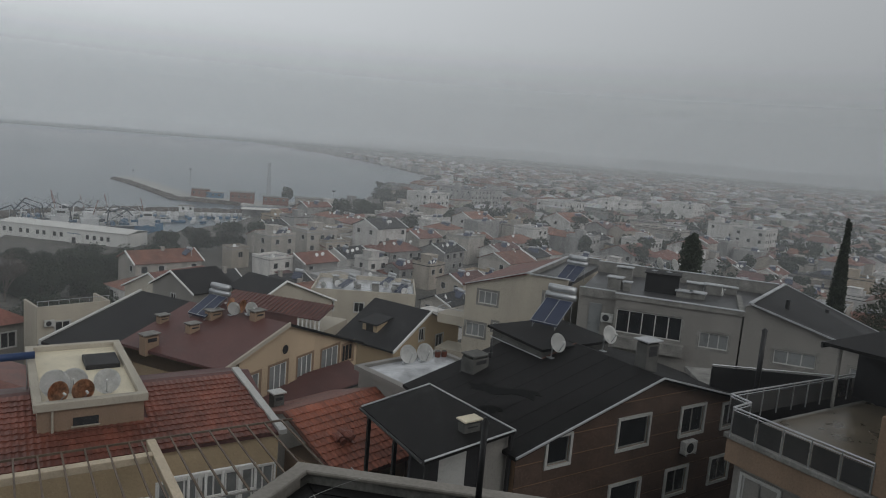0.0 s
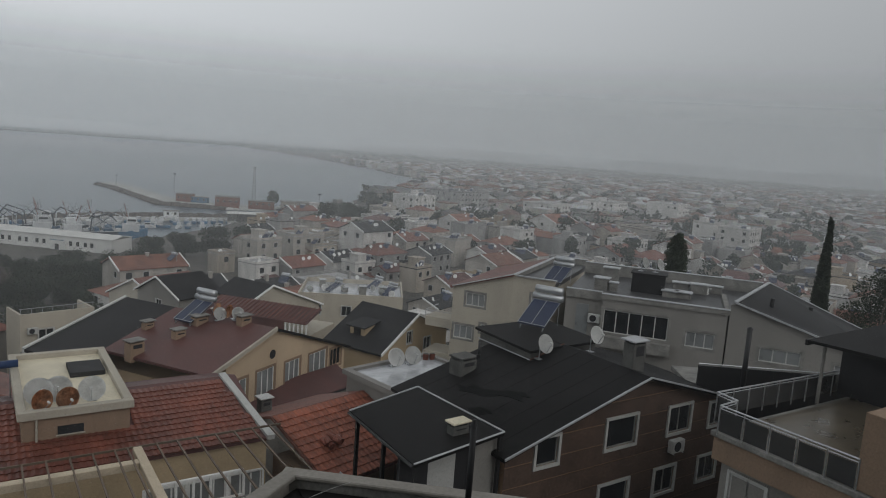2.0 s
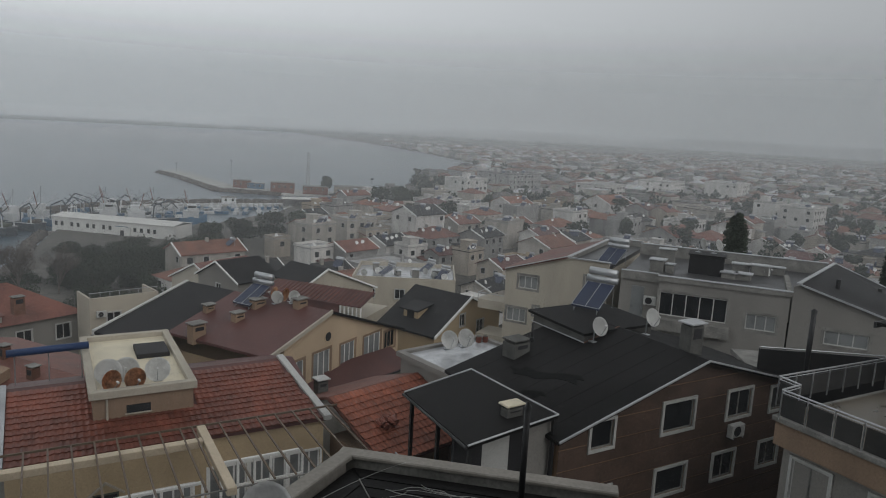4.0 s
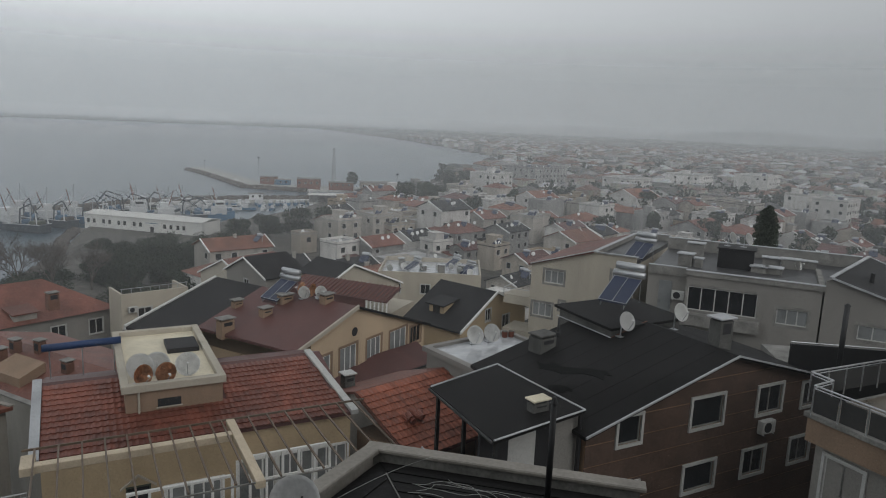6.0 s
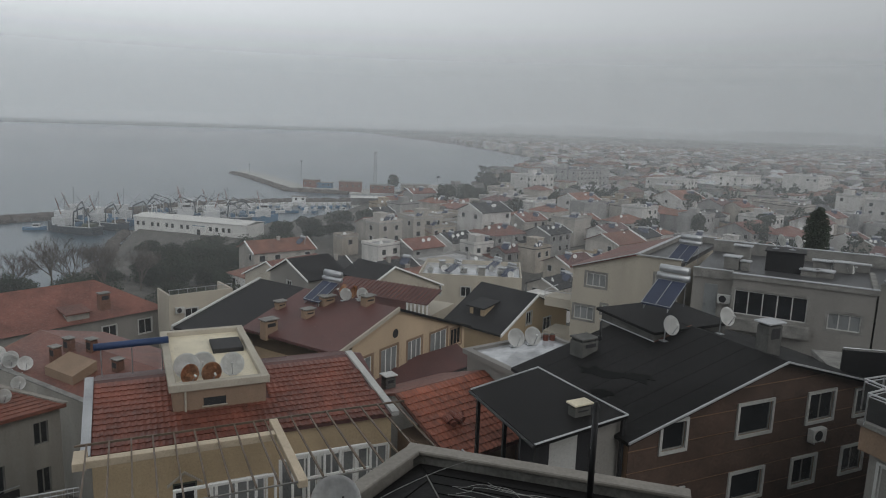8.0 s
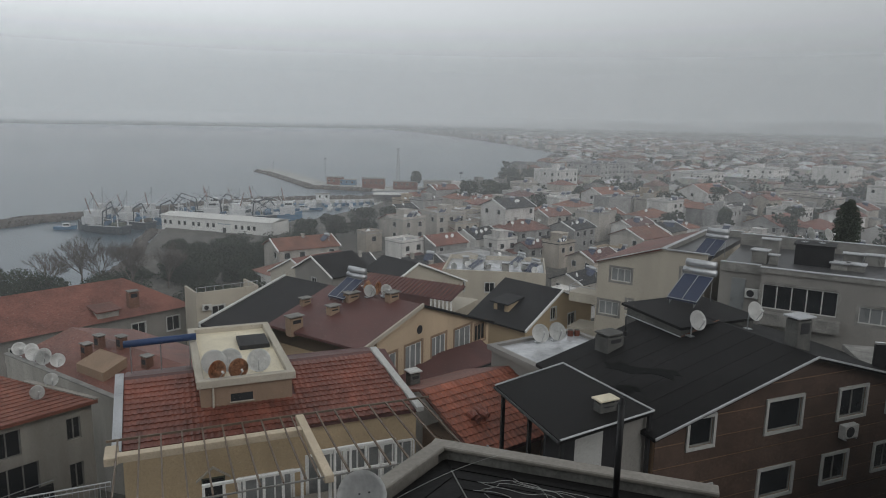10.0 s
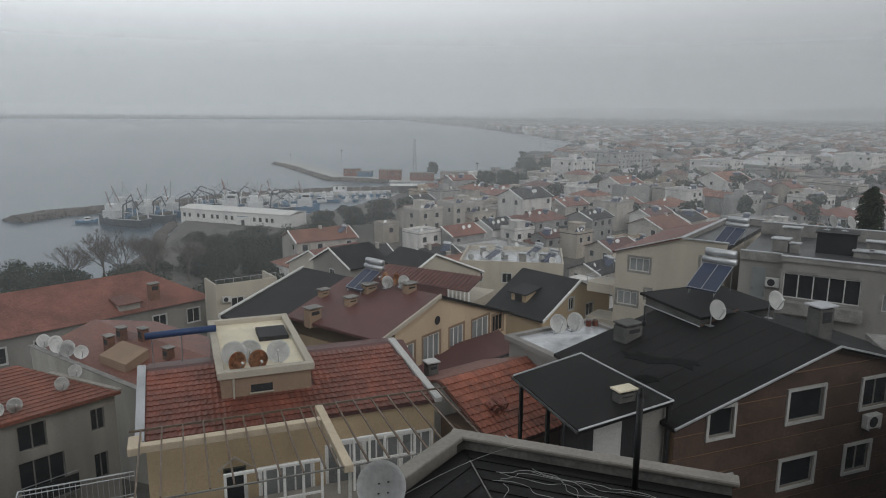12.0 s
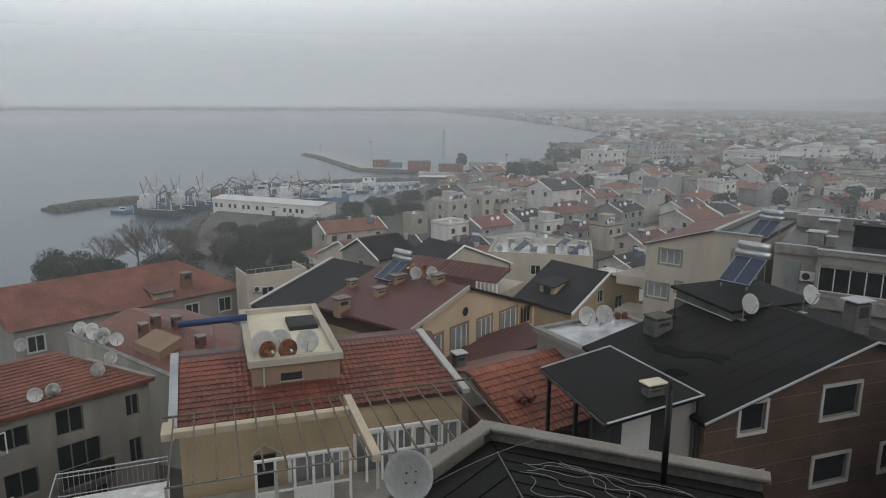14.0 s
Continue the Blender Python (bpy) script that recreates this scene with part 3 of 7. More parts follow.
def brown_house():
    base = 16.5
    t = thing("brown_house", L(8.031, 22.403, base, U), "gabled house clad in brown boards with white-framed windows", "house")
    W, D, XR = 14.05, 7.4, 7.025
    ze, zr = 27.5 - base, 29.46 - base
    top = gable_top(0, W, XR, ze, zr, ze)
    ops = [(1.45, 2.53, 10.24, 11.30), (5.15, 6.86, 10.24, 11.44), (8.96, 10.40, 10.22, 11.38), (11.82, 12.88, 10.12, 11.18), (1.47, 2.63, 7.52, 8.58), (5.06, 6.72, 7.58, 8.67), (8.44, 9.72, 7.58, 8.68), (11.42, 12.68, 7.58, 8.68), (5.06, 6.72, 4.72, 5.78), (8.44, 9.72, 4.72, 5.78)]
    part("front_wall", facade(W, 0, top, ops, 0.24, extra=(XR,)), M_GROOVE, t, "pale joints between brown boards")
    body = bmesh.new()
    prism(body, [(0, 0.245), (W, 0.245), (W, D), (0, D)], 0, ze - 0.02)
    part("wall", body, M_BROWN, t)
    bk = facade(W, ze - 0.02, top, [], 0.2, D - 0.2, extra=(XR,))
    part("back_gable", bk, M_BROWN, t)
    # boards
    zs = [0.4 + 0.84 * i for i in range(17)]
    xs = sorted({0.0, W, XR, *[o[0] - 0.13 for o in ops], *[o[1] + 0.13 for o in ops]})
    grown = [(a - 0.13, b + 0.13, c - 0.13, d + 0.13) for a, b, c, d in ops]
    for i, (za, zb) in enumerate(zip(zs, zs[1:])):
        zm0, zm1 = za + 0.025, zb - 0.025
        blocked = sorted((g[0], g[1]) for g in grown if g[2] < zm1 and g[3] > zm0)
        start = 0.0
        for g0, g1 in blocked + [(W, W)]:
            if g0 - start > 0.05:
                bm = board_mesh(start, g0, zm0, zm1, lambda x: top(x) - 0.03, XR, -0.035, -0.004)
                if bm:
                    part("board", bm, M_BROWN, t)
            start = max(start, g1)
        for g in grown:
            for lo, hi in ((zm0, min(zm1, g[2])), (max(zm0, g[3]), zm1)):
                if g[2] < zm1 and g[3] > zm0 and hi - lo > 0.03:
                    bm = board_mesh(g[0], g[1], lo, hi, lambda x: top(x) - 0.03, XR, -0.035, -0.004)
                    if bm:
                        part("board", bm, M_BROWN, t)
    for a, b, c, d in ops:
        window(t, L((a + b) / 2, 0.004, c), b - a, d - c, 1 if a < 7 else 2, 0.0, M_CONCRETE)
        part("window_surround", ring(bmesh.new(), a - 0.12, b + 0.12, c - 0.12, d + 0.12, 0.12, -0.10, -0.03), M_PAINTW, t, "white window surround")
    # roof: two slabs and white verge strips
    o = 0.35
    for k, (xa, xb, za, zb) in enumerate(((-o, XR, ze - o * 0.279, zr), (XR, W + o, zr, ze - o * 0.279))):
        bm = slab(bmesh.new(), [(xa, -0.4, za + 0.14), (xb, -0.4, zb + 0.14), (xb, D + 0.15, zb + 0.14), (xa, D + 0.15, za + 0.14)], 0.13)
        part("roof_slope", bm, M_BITUMEN, t, "wet black felt roof slope")
        bm = slab(bmesh.new(), [(xa, -0.47, za + 0.17), (xb, -0.47, zb + 0.17), (xb, -0.403, zb + 0.17), (xa, -0.403, za + 0.17)], 0.07)
        part("verge_strip", bm, M_FLASH, t, "thin bright verge flashing")
    # felt laps running up the slope, and ragged near-black patches
    sl = (zr - ze) / XR
    for k in range(7):
        y = 0.55 + 0.98 * k
        part("felt_lap", slab(bmesh.new(), [(-o, y, ze - o * sl + 0.148), (XR - 0.05, y, zr + 0.134), (XR - 0.05, y + 0.10, zr + 0.134), (-o, y + 0.10, ze - o * sl + 0.148)], 0.012), M_BITUMEN, t)
    rnd = random.Random(8)
    for cx, cy, lx, ly in ((1.9, 4.3, 0.35, 1.25), (2.6, 3.0, 0.40, 1.0), (1.0, 2.9, 0.3, 0.5)):
        bm = bmesh.new()
        edge = []
        for k in range(14):
            a, r = math.tau * k / 14, rnd.uniform(0.55, 1.15)
            px, py = cx + lx * r * math.cos(a) - 0.25 * ly * math.sin(a), cy + ly * r * math.sin(a)
            edge.append((px, py, ze + sl * px + 0.158))
        slab(bm, edge, 0.012)
        part("tar_patch", bm, M_DARKPATCH, t, "ragged near-black patch on the roof slope")
    return t


brown_house()


def air_conditioner(m, label="white wall-hung air conditioner unit"):
    t = thing("air_conditioner", m, label, "air conditioner", "air conditioners")
    part("casing", bbox(0.02, (-0.4, 0.4, -0.32, -0.04, 0, 0.55)), M_PAINTW, t)
    part("fan_grille", tubes(0.22, ((-0.08, -0.335, 0.28), (-0.08, -0.318, 0.28)), n=16), M_DARK, t)
    for x in (-0.3, 0.3):
        part("bracket", boxes((x - 0.02, x + 0.02, -0.34, 0.0, -0.05, -0.004)), M_STEEL, t)
    return t


air_conditioner(L(8.031, 22.403, 0, U) @ L(9.45, -0.04, 25.92))


def porch():
    base = 24.6
    t = thing("roof_porch", L(7.94, 22.43, base, 112), "open roof porch with a black felt top on slim posts", "porch")
    # local x runs away from the viewer, local y towards the neighbour
    z = 28.33 - base
    q = [(0.0, 0.0, z), (-0.75, 4.26, z - 0.02), (4.01, 4.04, z), (5.22, 0.31, z)]
    part("roof_sheet", slab(bmesh.new(), q[::-1], 0.12), M_BITUMEN, t, "wet black felt roof sheet")
    for i in (0, 2, 3):
        a, b = q[i], q[(i + 1) % 4]
        part("edge_strip", tubes(0.035, ((a[0], a[1], a[2] + 0.02), (b[0], b[1], b[2] + 0.02)), n=5), M_FLASH, t)
    a, b = q[1], q[2]
    part("gutter", tubes(0.05, ((a[0], a[1] + 0.05, a[2] - 0.06), (b[0], b[1] + 0.05, b[2] - 0.06)), n=6), M_BLACK, t)
    for x, y in ((-0.4, 3.95), (0.1, 0.1), (3.8, 3.8), (1.7, 3.9)):
        part("post", boxes((x - 0.06, x + 0.06, y - 0.06, y + 0.06, 0, z - 0.12)), M_BLACK, t)
    part("white_wall", boxes((0.5, 0.65, 1.7, 2.85, 0, z - 0.15)), M_PAINTW, t, "white rendered back wall")
    # near-black sheets stand in for the shade in the gaps under the roof
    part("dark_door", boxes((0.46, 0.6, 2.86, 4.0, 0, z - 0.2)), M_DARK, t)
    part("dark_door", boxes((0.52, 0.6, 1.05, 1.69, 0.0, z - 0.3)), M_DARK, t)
    part("white_wall", boxes((0.3, 0.45, -0.1, 1.04, 0, z - 0.15)), M_WHITE, t, "white rendered back wall")
    part("side_wall", boxes((0.4, 4.2, 4.0, 4.15, 0, 1.0)), M_BEIGE, t)
    part("parapet", boxes((-0.55, -0.40, 0.0, 4.1, 0, 0.75)), M_PAINTW, t)
    part("terrace_slab", boxes((-0.6, 4.3, -0.25, 4.3, -0.2, 0)), M_CONCRETE, t)
    part("railing", tubes(0.025, ((-0.5, 4.2, 1.15), (4.2, 4.2, 1.3)), ((-0.5, 4.2, 0.7), (4.2, 4.2, 0.85)), ((-0.5, 4.2, 0), (-0.5, 4.2, 1.15)), ((1.8, 4.2, 0), (1.8, 4.2, 1.2)), ((4.2, 4.2, 0), (4.2, 4.2, 1.3))), M_STEEL, t, "thin white handrail")
    part("storey_wall", boxes((-0.45, 4.3, 0.0, 4.2, -8.0, -0.201)), M_BROWN, t)
    return t


porch()

# ---- cream house with pergola, tiled roof and roof box ----
def CREAM_AT(x, y):
    """A place on the plan of the cream house."""
    p = L(-11.127, 24.444, 0, 21.0) @ Vector((x, y, 0))
    return p.x, p.y


def cream_house():
    base = 16.0
    x0, y0 = CREAM_AT(0.0, 0.35)
    t = thing("cream_house", L(x0, y0, base, 21.0), "cream rendered house with a red tiled roof and a terrace", "house")
    W, D = 11.75, 4.65
    ze, zr = 25.58 - base, 26.78 - base
    ops = [(2.75, 3.65, ze - 3.6, ze - 1.75), (4.2, 6.3, ze - 3.6, ze - 2.0), (6.95, 8.45, ze - 3.4, ze - 1.5), (8.6, 10.1, ze - 3.4, ze - 1.5), (10.25, 11.6, ze - 3.4, ze - 1.5)]
    part("front_wall", facade(W, 0, lambda x: ze, ops, 0.24), M_CREAM, t, "cream rendered attic wall")
    body = bmesh.new()
    prism(body, [(0, 0.245), (W, 0.245), (W, D + 4), (0, D + 4)], 0, ze - 0.05)
    part("wall", body, M_CREAM, t)
    for k, (a, b, c, d) in enumerate(ops):
        window(t, L((a + b) / 2, 0.05, c), b - a, d - c, 1 if k == 0 else 3, 0.0 if k == 0 else 0.10, M_GREENPAINT if k == 0 else M_GLOSSWHITE, None if k == 0 else M_DULLPANE)
    bm = bmesh.new()
    slab(bm, [(2.55, -0.12, ze - 1.72), (3.2, -0.12, ze - 1.22), (3.2, 0.0, ze - 1.22), (2.55, 0.0, ze - 1.72)], 0.08)
    slab(bm, [(3.2, -0.12, ze - 1.22), (3.85, -0.12, ze - 1.72), (3.85, 0.0, ze - 1.72), (3.2, 0.0, ze - 1.22)], 0.08)
    part("niche_hood", bm, M_CREAM_PALE, t, "pointed cream hood over a green door")
    bm = bmesh.new()
    prism(bm, [(2.75, -0.02), (3.65, -0.02), (3.65, -0.004), (2.75, -0.004)], ze - 1.748, ze - 1.70)
    part("niche_lintel", bm, M_GREENPAINT, t)
    # roof underlay
    bm = slab(bmesh.new(), [(-0.1, -0.15, ze - 0.02), (W + 0.05, -0.15, ze - 0.02), (W + 0.05, D, zr), (-0.1, D, zr)], 0.14)
    part("roof_bed", bm, M_MAROON, t)
    bm = slab(bmesh.new(), [(-0.1, D + 0.005, zr), (W + 0.05, D + 0.005, zr), (W + 0.05, D + 4.2, ze - 0.02), (-0.1, D + 4.2, ze - 0.02)], 0.14)
    part("back_slope", bm, M_MAROON, t, "dull maroon back slope of the roof")
    # verge flashing
    bm = slab(bmesh.new(), [(-0.36, -0.25, ze + 0.10), (-0.02, -0.25, ze + 0.10), (-0.02, D + 0.1, zr + 0.16), (-0.36, D + 0.1, zr + 0.16)], 0.2)
    part("verge_flashing", bm, M_FLASH, t, "patched silver sheet flashing")
    bm = slab(bmesh.new(), [(W - 0.05, -0.25, ze + 0.10), (W + 0.27, -0.25, ze + 0.10), (W - 0.38, D + 0.1, zr + 0.14), (W - 0.70, D + 0.1, zr + 0.14)], 0.2)
    part("verge_coping", bm, M_PAINTW, t, "whitewashed verge coping")
    return t, W, D, ze, zr


CREAM = cream_house()


def roof_box():
    base = 25.0
    t = thing("roof_tower", L(*CREAM_AT(2.88, 2.02), base, 21.0), "beige stair tower with a flat cream roof and low rim", "stair tower")
    W, D, z = 3.86, 7.75, 27.30 - base
    part("wall", boxes((0.06, W - 0.06, 0.06, D - 0.06, 0, z - 0.32)), M_BEIGE, t)
    part("roof_deck", boxes((0.2, W - 0.2, 0.2, D - 0.2, z - 0.315, z - 0.24)), M_DECK, t, "cream screed roof deck")
    for b in ((-0.08, W + 0.08, -0.08, 0.24, z - 0.32, z), (-0.08, W + 0.08, D - 0.24, D + 0.08, z - 0.32, z), (-0.08, 0.24, 0.245, D - 0.245, z - 0.32, z - 0.001), (W - 0.24, W + 0.08, 0.245, D - 0.245, z - 0.32, z - 0.001)):
        part("rim", bbox(0.02, b), M_CREAM_PALE, t, "pale cream roof rim")
    part("small_window", boxes((1.25, 2.15, 0.035, 0.07, z - 1.05, z - 0.72)), M_GLASS, t)
    part("window_sill", boxes((1.2, 2.2, 0.0, 0.055, z - 1.1, z - 1.055)), M_CREAM_PALE, t)
    part("drain_pipe", tubes(0.045, ((0.55, 0.0, z - 0.3), (0.55, 0.0, 0.1))), M_CREAM_PALE, t)
    part("roof_hatch", bbox(0.02, (2.1, 3.5, 4.2, 5.9, z - 0.24, z - 0.02)), M_BITUMEN_GREY, t, "grey sheet roof hatch")
    return t


roof_box()
RB = L(*CREAM_AT(2.88, 2.02), 27.06, 21.0)


def on(m, x, y, z=0.0):
    p = m @ Vector((x, y, z))
    return p.x, p.y, p.z


for bx, by, br, bf, bt, bst, rust in ((0.7, 1.2, 0.55, -150, 28, 0.62, False), (1.4, 1.5, 0.52, -165, 28, 0.55, False), (2.55, 0.95, 0.50, -168, 24, 0.60, False),
                                      (0.72, 0.55, 0.44, -128, 8, 0.46, True), (1.60, 0.55, 0.44, -142, 8, 0.46, True)):
    dish(*on(RB, bx, by), br, bf, bt, bst, rust)

# ---- yellow gabled house ----
YH = L(-2.634, 37.937, 0.0, 53.0)
def yellow_house():
    base = 12.0
    t = thing("ochre_house", L(-2.634, 37.937, base, 53.0), "ochre gabled house with a maroon sheet roof", "house")
    W, D, XR = 11.95, 11.7, 3.84
    z1, zr, z2 = 25.90 - base, 26.93 - base, 24.05 - base
    top = gable_top(0, W, XR, z1, zr, z2)
    ops = [(0.1, 1.75, 11.1, 12.6), (2.6, 4.2, 11.0, 12.65), (5.25, 6.75, 10.8, 12.55), (7.75, 9.7, 10.7, 12.45), (10.2, 11.5, 11.0, 12.2), (2.6, 4.2, 7.6, 9.2), (5.3, 6.7, 7.6, 9.2)]
    part("front_wall", facade(W, 0, top, ops, 0.24, extra=(XR,)), M_YELLOW, t)
    body = bmesh.new()
    prism(body, [(0, 0.245), (W, 0.245), (W, D), (0, D)], 0, z2 - 0.1)
    part("wall", body, M_YELLOW, t)
    part("back_gable", facade(W, z2 - 0.1, top, [], 0.2, D - 0.2, extra=(XR,)), M_YELLOW, t)
    for a, b, c, d in ops:
        window(t, L((a + b) / 2, 0.06, c), b - a, d - c, 3, 0.16, M_GLOSSWHITE if a < 8 else M_BEIGE, M_DULLPANE if a < 8 else M_GLASS, M_BEIGE)
    part("round_vent", tubes(0.28, ((XR + 0.1, -0.03, zr - 1.5), (XR + 0.1, 0.02, zr - 1.5)), n=16), M_DARK, t)
    part("vent_ring", tubes(0.36, ((XR + 0.1, -0.025, zr - 1.5), (XR + 0.1, -0.002, zr - 1.5)), n=16), M_YELLOW, t)
    sl = (zr - z1) / XR
    zo = z1 - 1.6 * sl + 0.16
    bm = slab(bmesh.new(), [(-1.6, -0.3, zo), (XR, -0.3, zr + 0.16), (XR, 7.5, zr + 0.16), (-1.6, 7.4, zo)], 0.15)
    part("roof_slope", bm, M_MAROON, t)
    bm = slab(bmesh.new(), [(-1.6, 7.405, zo), (XR, 7.505, zr + 0.16), (XR, D, zr + 0.16), (-3.2, D, zo - 1.6 * sl), (-3.2, 7.405, zo - 1.6 * sl)], 0.15)
    part("roof_slope", bm, M_BITUMEN_GREY, t, "dark grey felt slope")
    bm = slab(bmesh.new(), [(-3.2, D, zo - 1.6 * sl + 0.08), (XR, D, zr + 0.24), (XR, D + 0.22, zr + 0.24), (-3.2, D + 0.22, zo - 1.6 * sl + 0.08)], 0.3)
    part("verge_board", bm, M_PAINTW, t, "white painted verge board")
    sr = (zr - z2) / (W - XR)
    bm = slab(bmesh.new(), [(XR, -0.3, zr + 0.16), (W + 0.4, -0.3, z2 + 0.16 - 0.4 * sr), (W + 0.4, D, z2 + 0.16 - 0.4 * sr), (XR, D, zr + 0.16)], 0.15)
    part("roof_slope", bm, M_BITUMEN_GREY, t, "dark grey sheet slope")
    bm = slab(bmesh.new(), [(-1.6, -0.42, z1 - 1.6 * sl + 0.24), (XR, -0.42, zr + 0.24), (XR, -0.303, zr + 0.24), (-1.6, -0.303, z1 - 1.6 * sl + 0.24)], 0.24)
    part("verge_board", bm, M_CREAM_PALE, t, "pale painted verge board")
    return t


yellow_house()

# ---- flat white roof ----
def white_flat():
    base = 14.0
    t = thing("white_house", L(3.45, 34.6, base, 31.5), "low white house with a wet flat roof", "house")
    z = 26.67 - base
    W, D = 5.6, 4.0
    part("wall", boxes((0.1, W, -D, 0, 0, z - 0.25)), M_WHITE, t)
    part("roof_deck", boxes((0.25, W - 0.2, -D + 0.2, -0.2, z - 0.249, z - 0.15)), M_WETDECK, t, "wet reflective white roof deck")
    for b in ((-0.15, W, -0.2, 0.1, z - 0.25, z), (-0.15, W, -D - 0.1, -D + 0.2, z - 0.25, z), (-0.15, 0.25, -D + 0.205, -0.205, z - 0.25, z - 0.002), (W - 0.2, W + 0.1, -D + 0.205, -0.205, z - 0.25, z - 0.002)):
        part("rim", boxes(b), M_WHITE, t)
    return t


white_flat()
WF = L(3.45, 34.6, 26.52, 31.5)
for bx, by in ((2.6, -0.8), (3.6, -1.0)):
    dish(*on(WF, bx, by), 0.50, -160, 25, 0.6)

# ---- white apartment block with parapet ----
def white_block():
    base = 12.0
    t = thing("white_apartment_block", L(20.48, 41.09, base, -32.2), "white apartment block with a wet flat roof and parapet", "apartment building")
    W, D = 7.55, 9.6
    z = 29.6 - base
    ops = [(0.1, 4.15, 15.1, 16.6), (5.25, 6.95, 14.98, 15.95), (0.5, 2.6, 11.9, 13.3), (5.2, 7.0, 11.9, 13.2)]
    part("front_wall", facade(W, 0, lambda x: z - 0.3, ops, 0.24), M_WHITE, t)
    part("wall", boxes((0, W, 0.245, D, 0, z - 0.55)), M_WHITE, t)
    part("recess_wall", boxes((-2.5, -0.002, 0.6, D, 0, z - 0.55)), M_WHITE, t)
    part("recess_door", boxes((-1.75, -0.95, 0.54, 0.598, z - 3.1, z - 0.95)), M_DULLPANE, t, "grey balcony door")
    part("roof_deck", boxes((0.2, W + 2.6, 0.25, D - 0.2, z - 0.549, z - 0.22)), M_WETGREY, t, "wet grey roof deck")
    part("roof_deck", boxes((-2.5, 0.198, 0.6, D - 0.2, z - 0.549, z - 0.222)), M_WETGREY, t)
    part("rear_wall", boxes((W + 0.002, W + 2.6, 6.0, D, 0, z - 0.55)), M_WHITE, t)
    for b in ((-0.1, W + 0.1, -0.12, 0.2, z - 0.3, z), (-2.6, W + 2.7, D - 0.2, D + 0.1, z - 0.55, z + 0.6), (-2.5, -0.102, 0.45, 0.7, z - 0.55, z), (-0.1, 0.2, 0.205, 0.7, z - 0.55, z - 0.002), (W - 0.2, W + 0.1, 0.205, 6.0, z - 0.55, z - 0.002)):
        part("parapet", boxes(b), M_CONCRETE, t)
    for b in ((-0.12, W + 0.12, -0.15, 0.23, z, z + 0.04), (-2.6, W + 2.7, D - 0.23, D + 0.13, z + 0.6, z + 0.64), (-2.5, -0.13, 0.43, 0.72, z, z + 0.04), (2.2, 2.45, D - 0.45, D + 0.3, z + 0.642, z + 0.69), (7.4, 7.65, D - 0.45, D + 0.3, z + 0.642, z + 0.69)):
        part("parapet_flashing", boxes(b), M_FLASH, t)
    for a, b, c, d, h in ((4.1, 5.2, 6.2, 6.9, 0.55), (5.3, 6.4, 5.8, 6.5, 0.65), (6.6, 7.4, 6.8, 7.3, 0.5), (-0.9, 0.2, 7.0, 7.7, 0.9)):
        part("roof_curb", bbox(0.02, (a, b, c, d, z - 0.219, z - 0.22 + h)), M_CONCRETE, t)
        part("curb_cap", boxes((a - 0.08, b + 0.08, c - 0.08, d + 0.08, z - 0.218 + h, z - 0.15 + h)), M_FLASH, t)
    for a, b, c, d in ops:
        window(t, L((a + b) / 2, 0.06, c), b - a, d - c, 5 if b - a > 3 else 3, 0.16, None, M_GLASS if b - a > 3 else M_DULLPANE, M_CONCRETE)
    part("balcony_front", boxes((-0.05, 4.4, -0.5, -0.002, 14.2, 14.9)), M_CONCRETE, t)
    return t


white_block()


def gable_block():
    base = 12.0
    t = thing("white_gabled_block", L(26.95, 37.01, base, -32.2), "white rendered block with a dark sheet roof", "apartment building")
    W, D, XR = 12.0, 10.0, 0.25
    z1, zr, z2 = 29.95 - base, 30.05 - base, 26.5 - base
    top = gable_top(0, W, XR, z1, zr, z2)
    ops = [(1.9, 4.2, 14.75, 15.6), (6.0, 8.0, 14.2, 15.2), (1.7, 4.2, 11.6, 13.0)]
    part("front_wall", facade(W, 0, top, ops, 0.24, extra=(XR,)), M_WHITE, t)
    part("wall", boxes((0, W, 0.245, D, 0, z2 - 0.1)), M_WHITE, t)
    for a, b, c, d in ops:
        window(t, L((a + b) / 2, 0.06, c), b - a, d - c, 3, 0.18, None, M_DULLPANE, M_CONCRETE)
    bm = slab(bmesh.new(), [(XR, -0.2, zr + 0.12), (W, -0.2, z2 + 0.12), (W, D, z2 + 0.12), (XR + 2.8, D, zr + 0.12)], 0.1)
    part("roof_slope", bm, M_BITUMEN_GREY, t)
    bm = slab(bmesh.new(), [(XR, -0.3, zr + 0.18), (W, -0.3, z2 + 0.18), (W, -0.205, z2 + 0.18), (XR, -0.205, zr + 0.18)], 0.12)
    part("verge_strip", bm, M_FLASH, t)
    part("ridge_flashing", slab(bmesh.new(), [(XR - 0.14, -0.2, zr + 0.2), (XR + 0.1, -0.2, zr + 0.2), (XR + 2.9, D, zr + 0.2), (XR + 2.66, D, zr + 0.2)], 0.07), M_FLASH, t)
    part("rear_verge", slab(bmesh.new(), [(XR + 2.8, D + 0.002, zr + 0.17), (W, D + 0.002, z2 + 0.17), (W, D + 0.2, z2 + 0.17), (XR + 2.8, D + 0.2, zr + 0.17)], 0.14), M_FLASH, t)
    for px, py in ((2.6, 3.0), (5.5, 7.0)):
        part("roof_pipe", tubes(0.13, ((px, py, zr - 0.32 * px), (px, py, zr - 0.32 * px + 1.0)), n=8), M_BLACK, t)
    return t


gable_block()

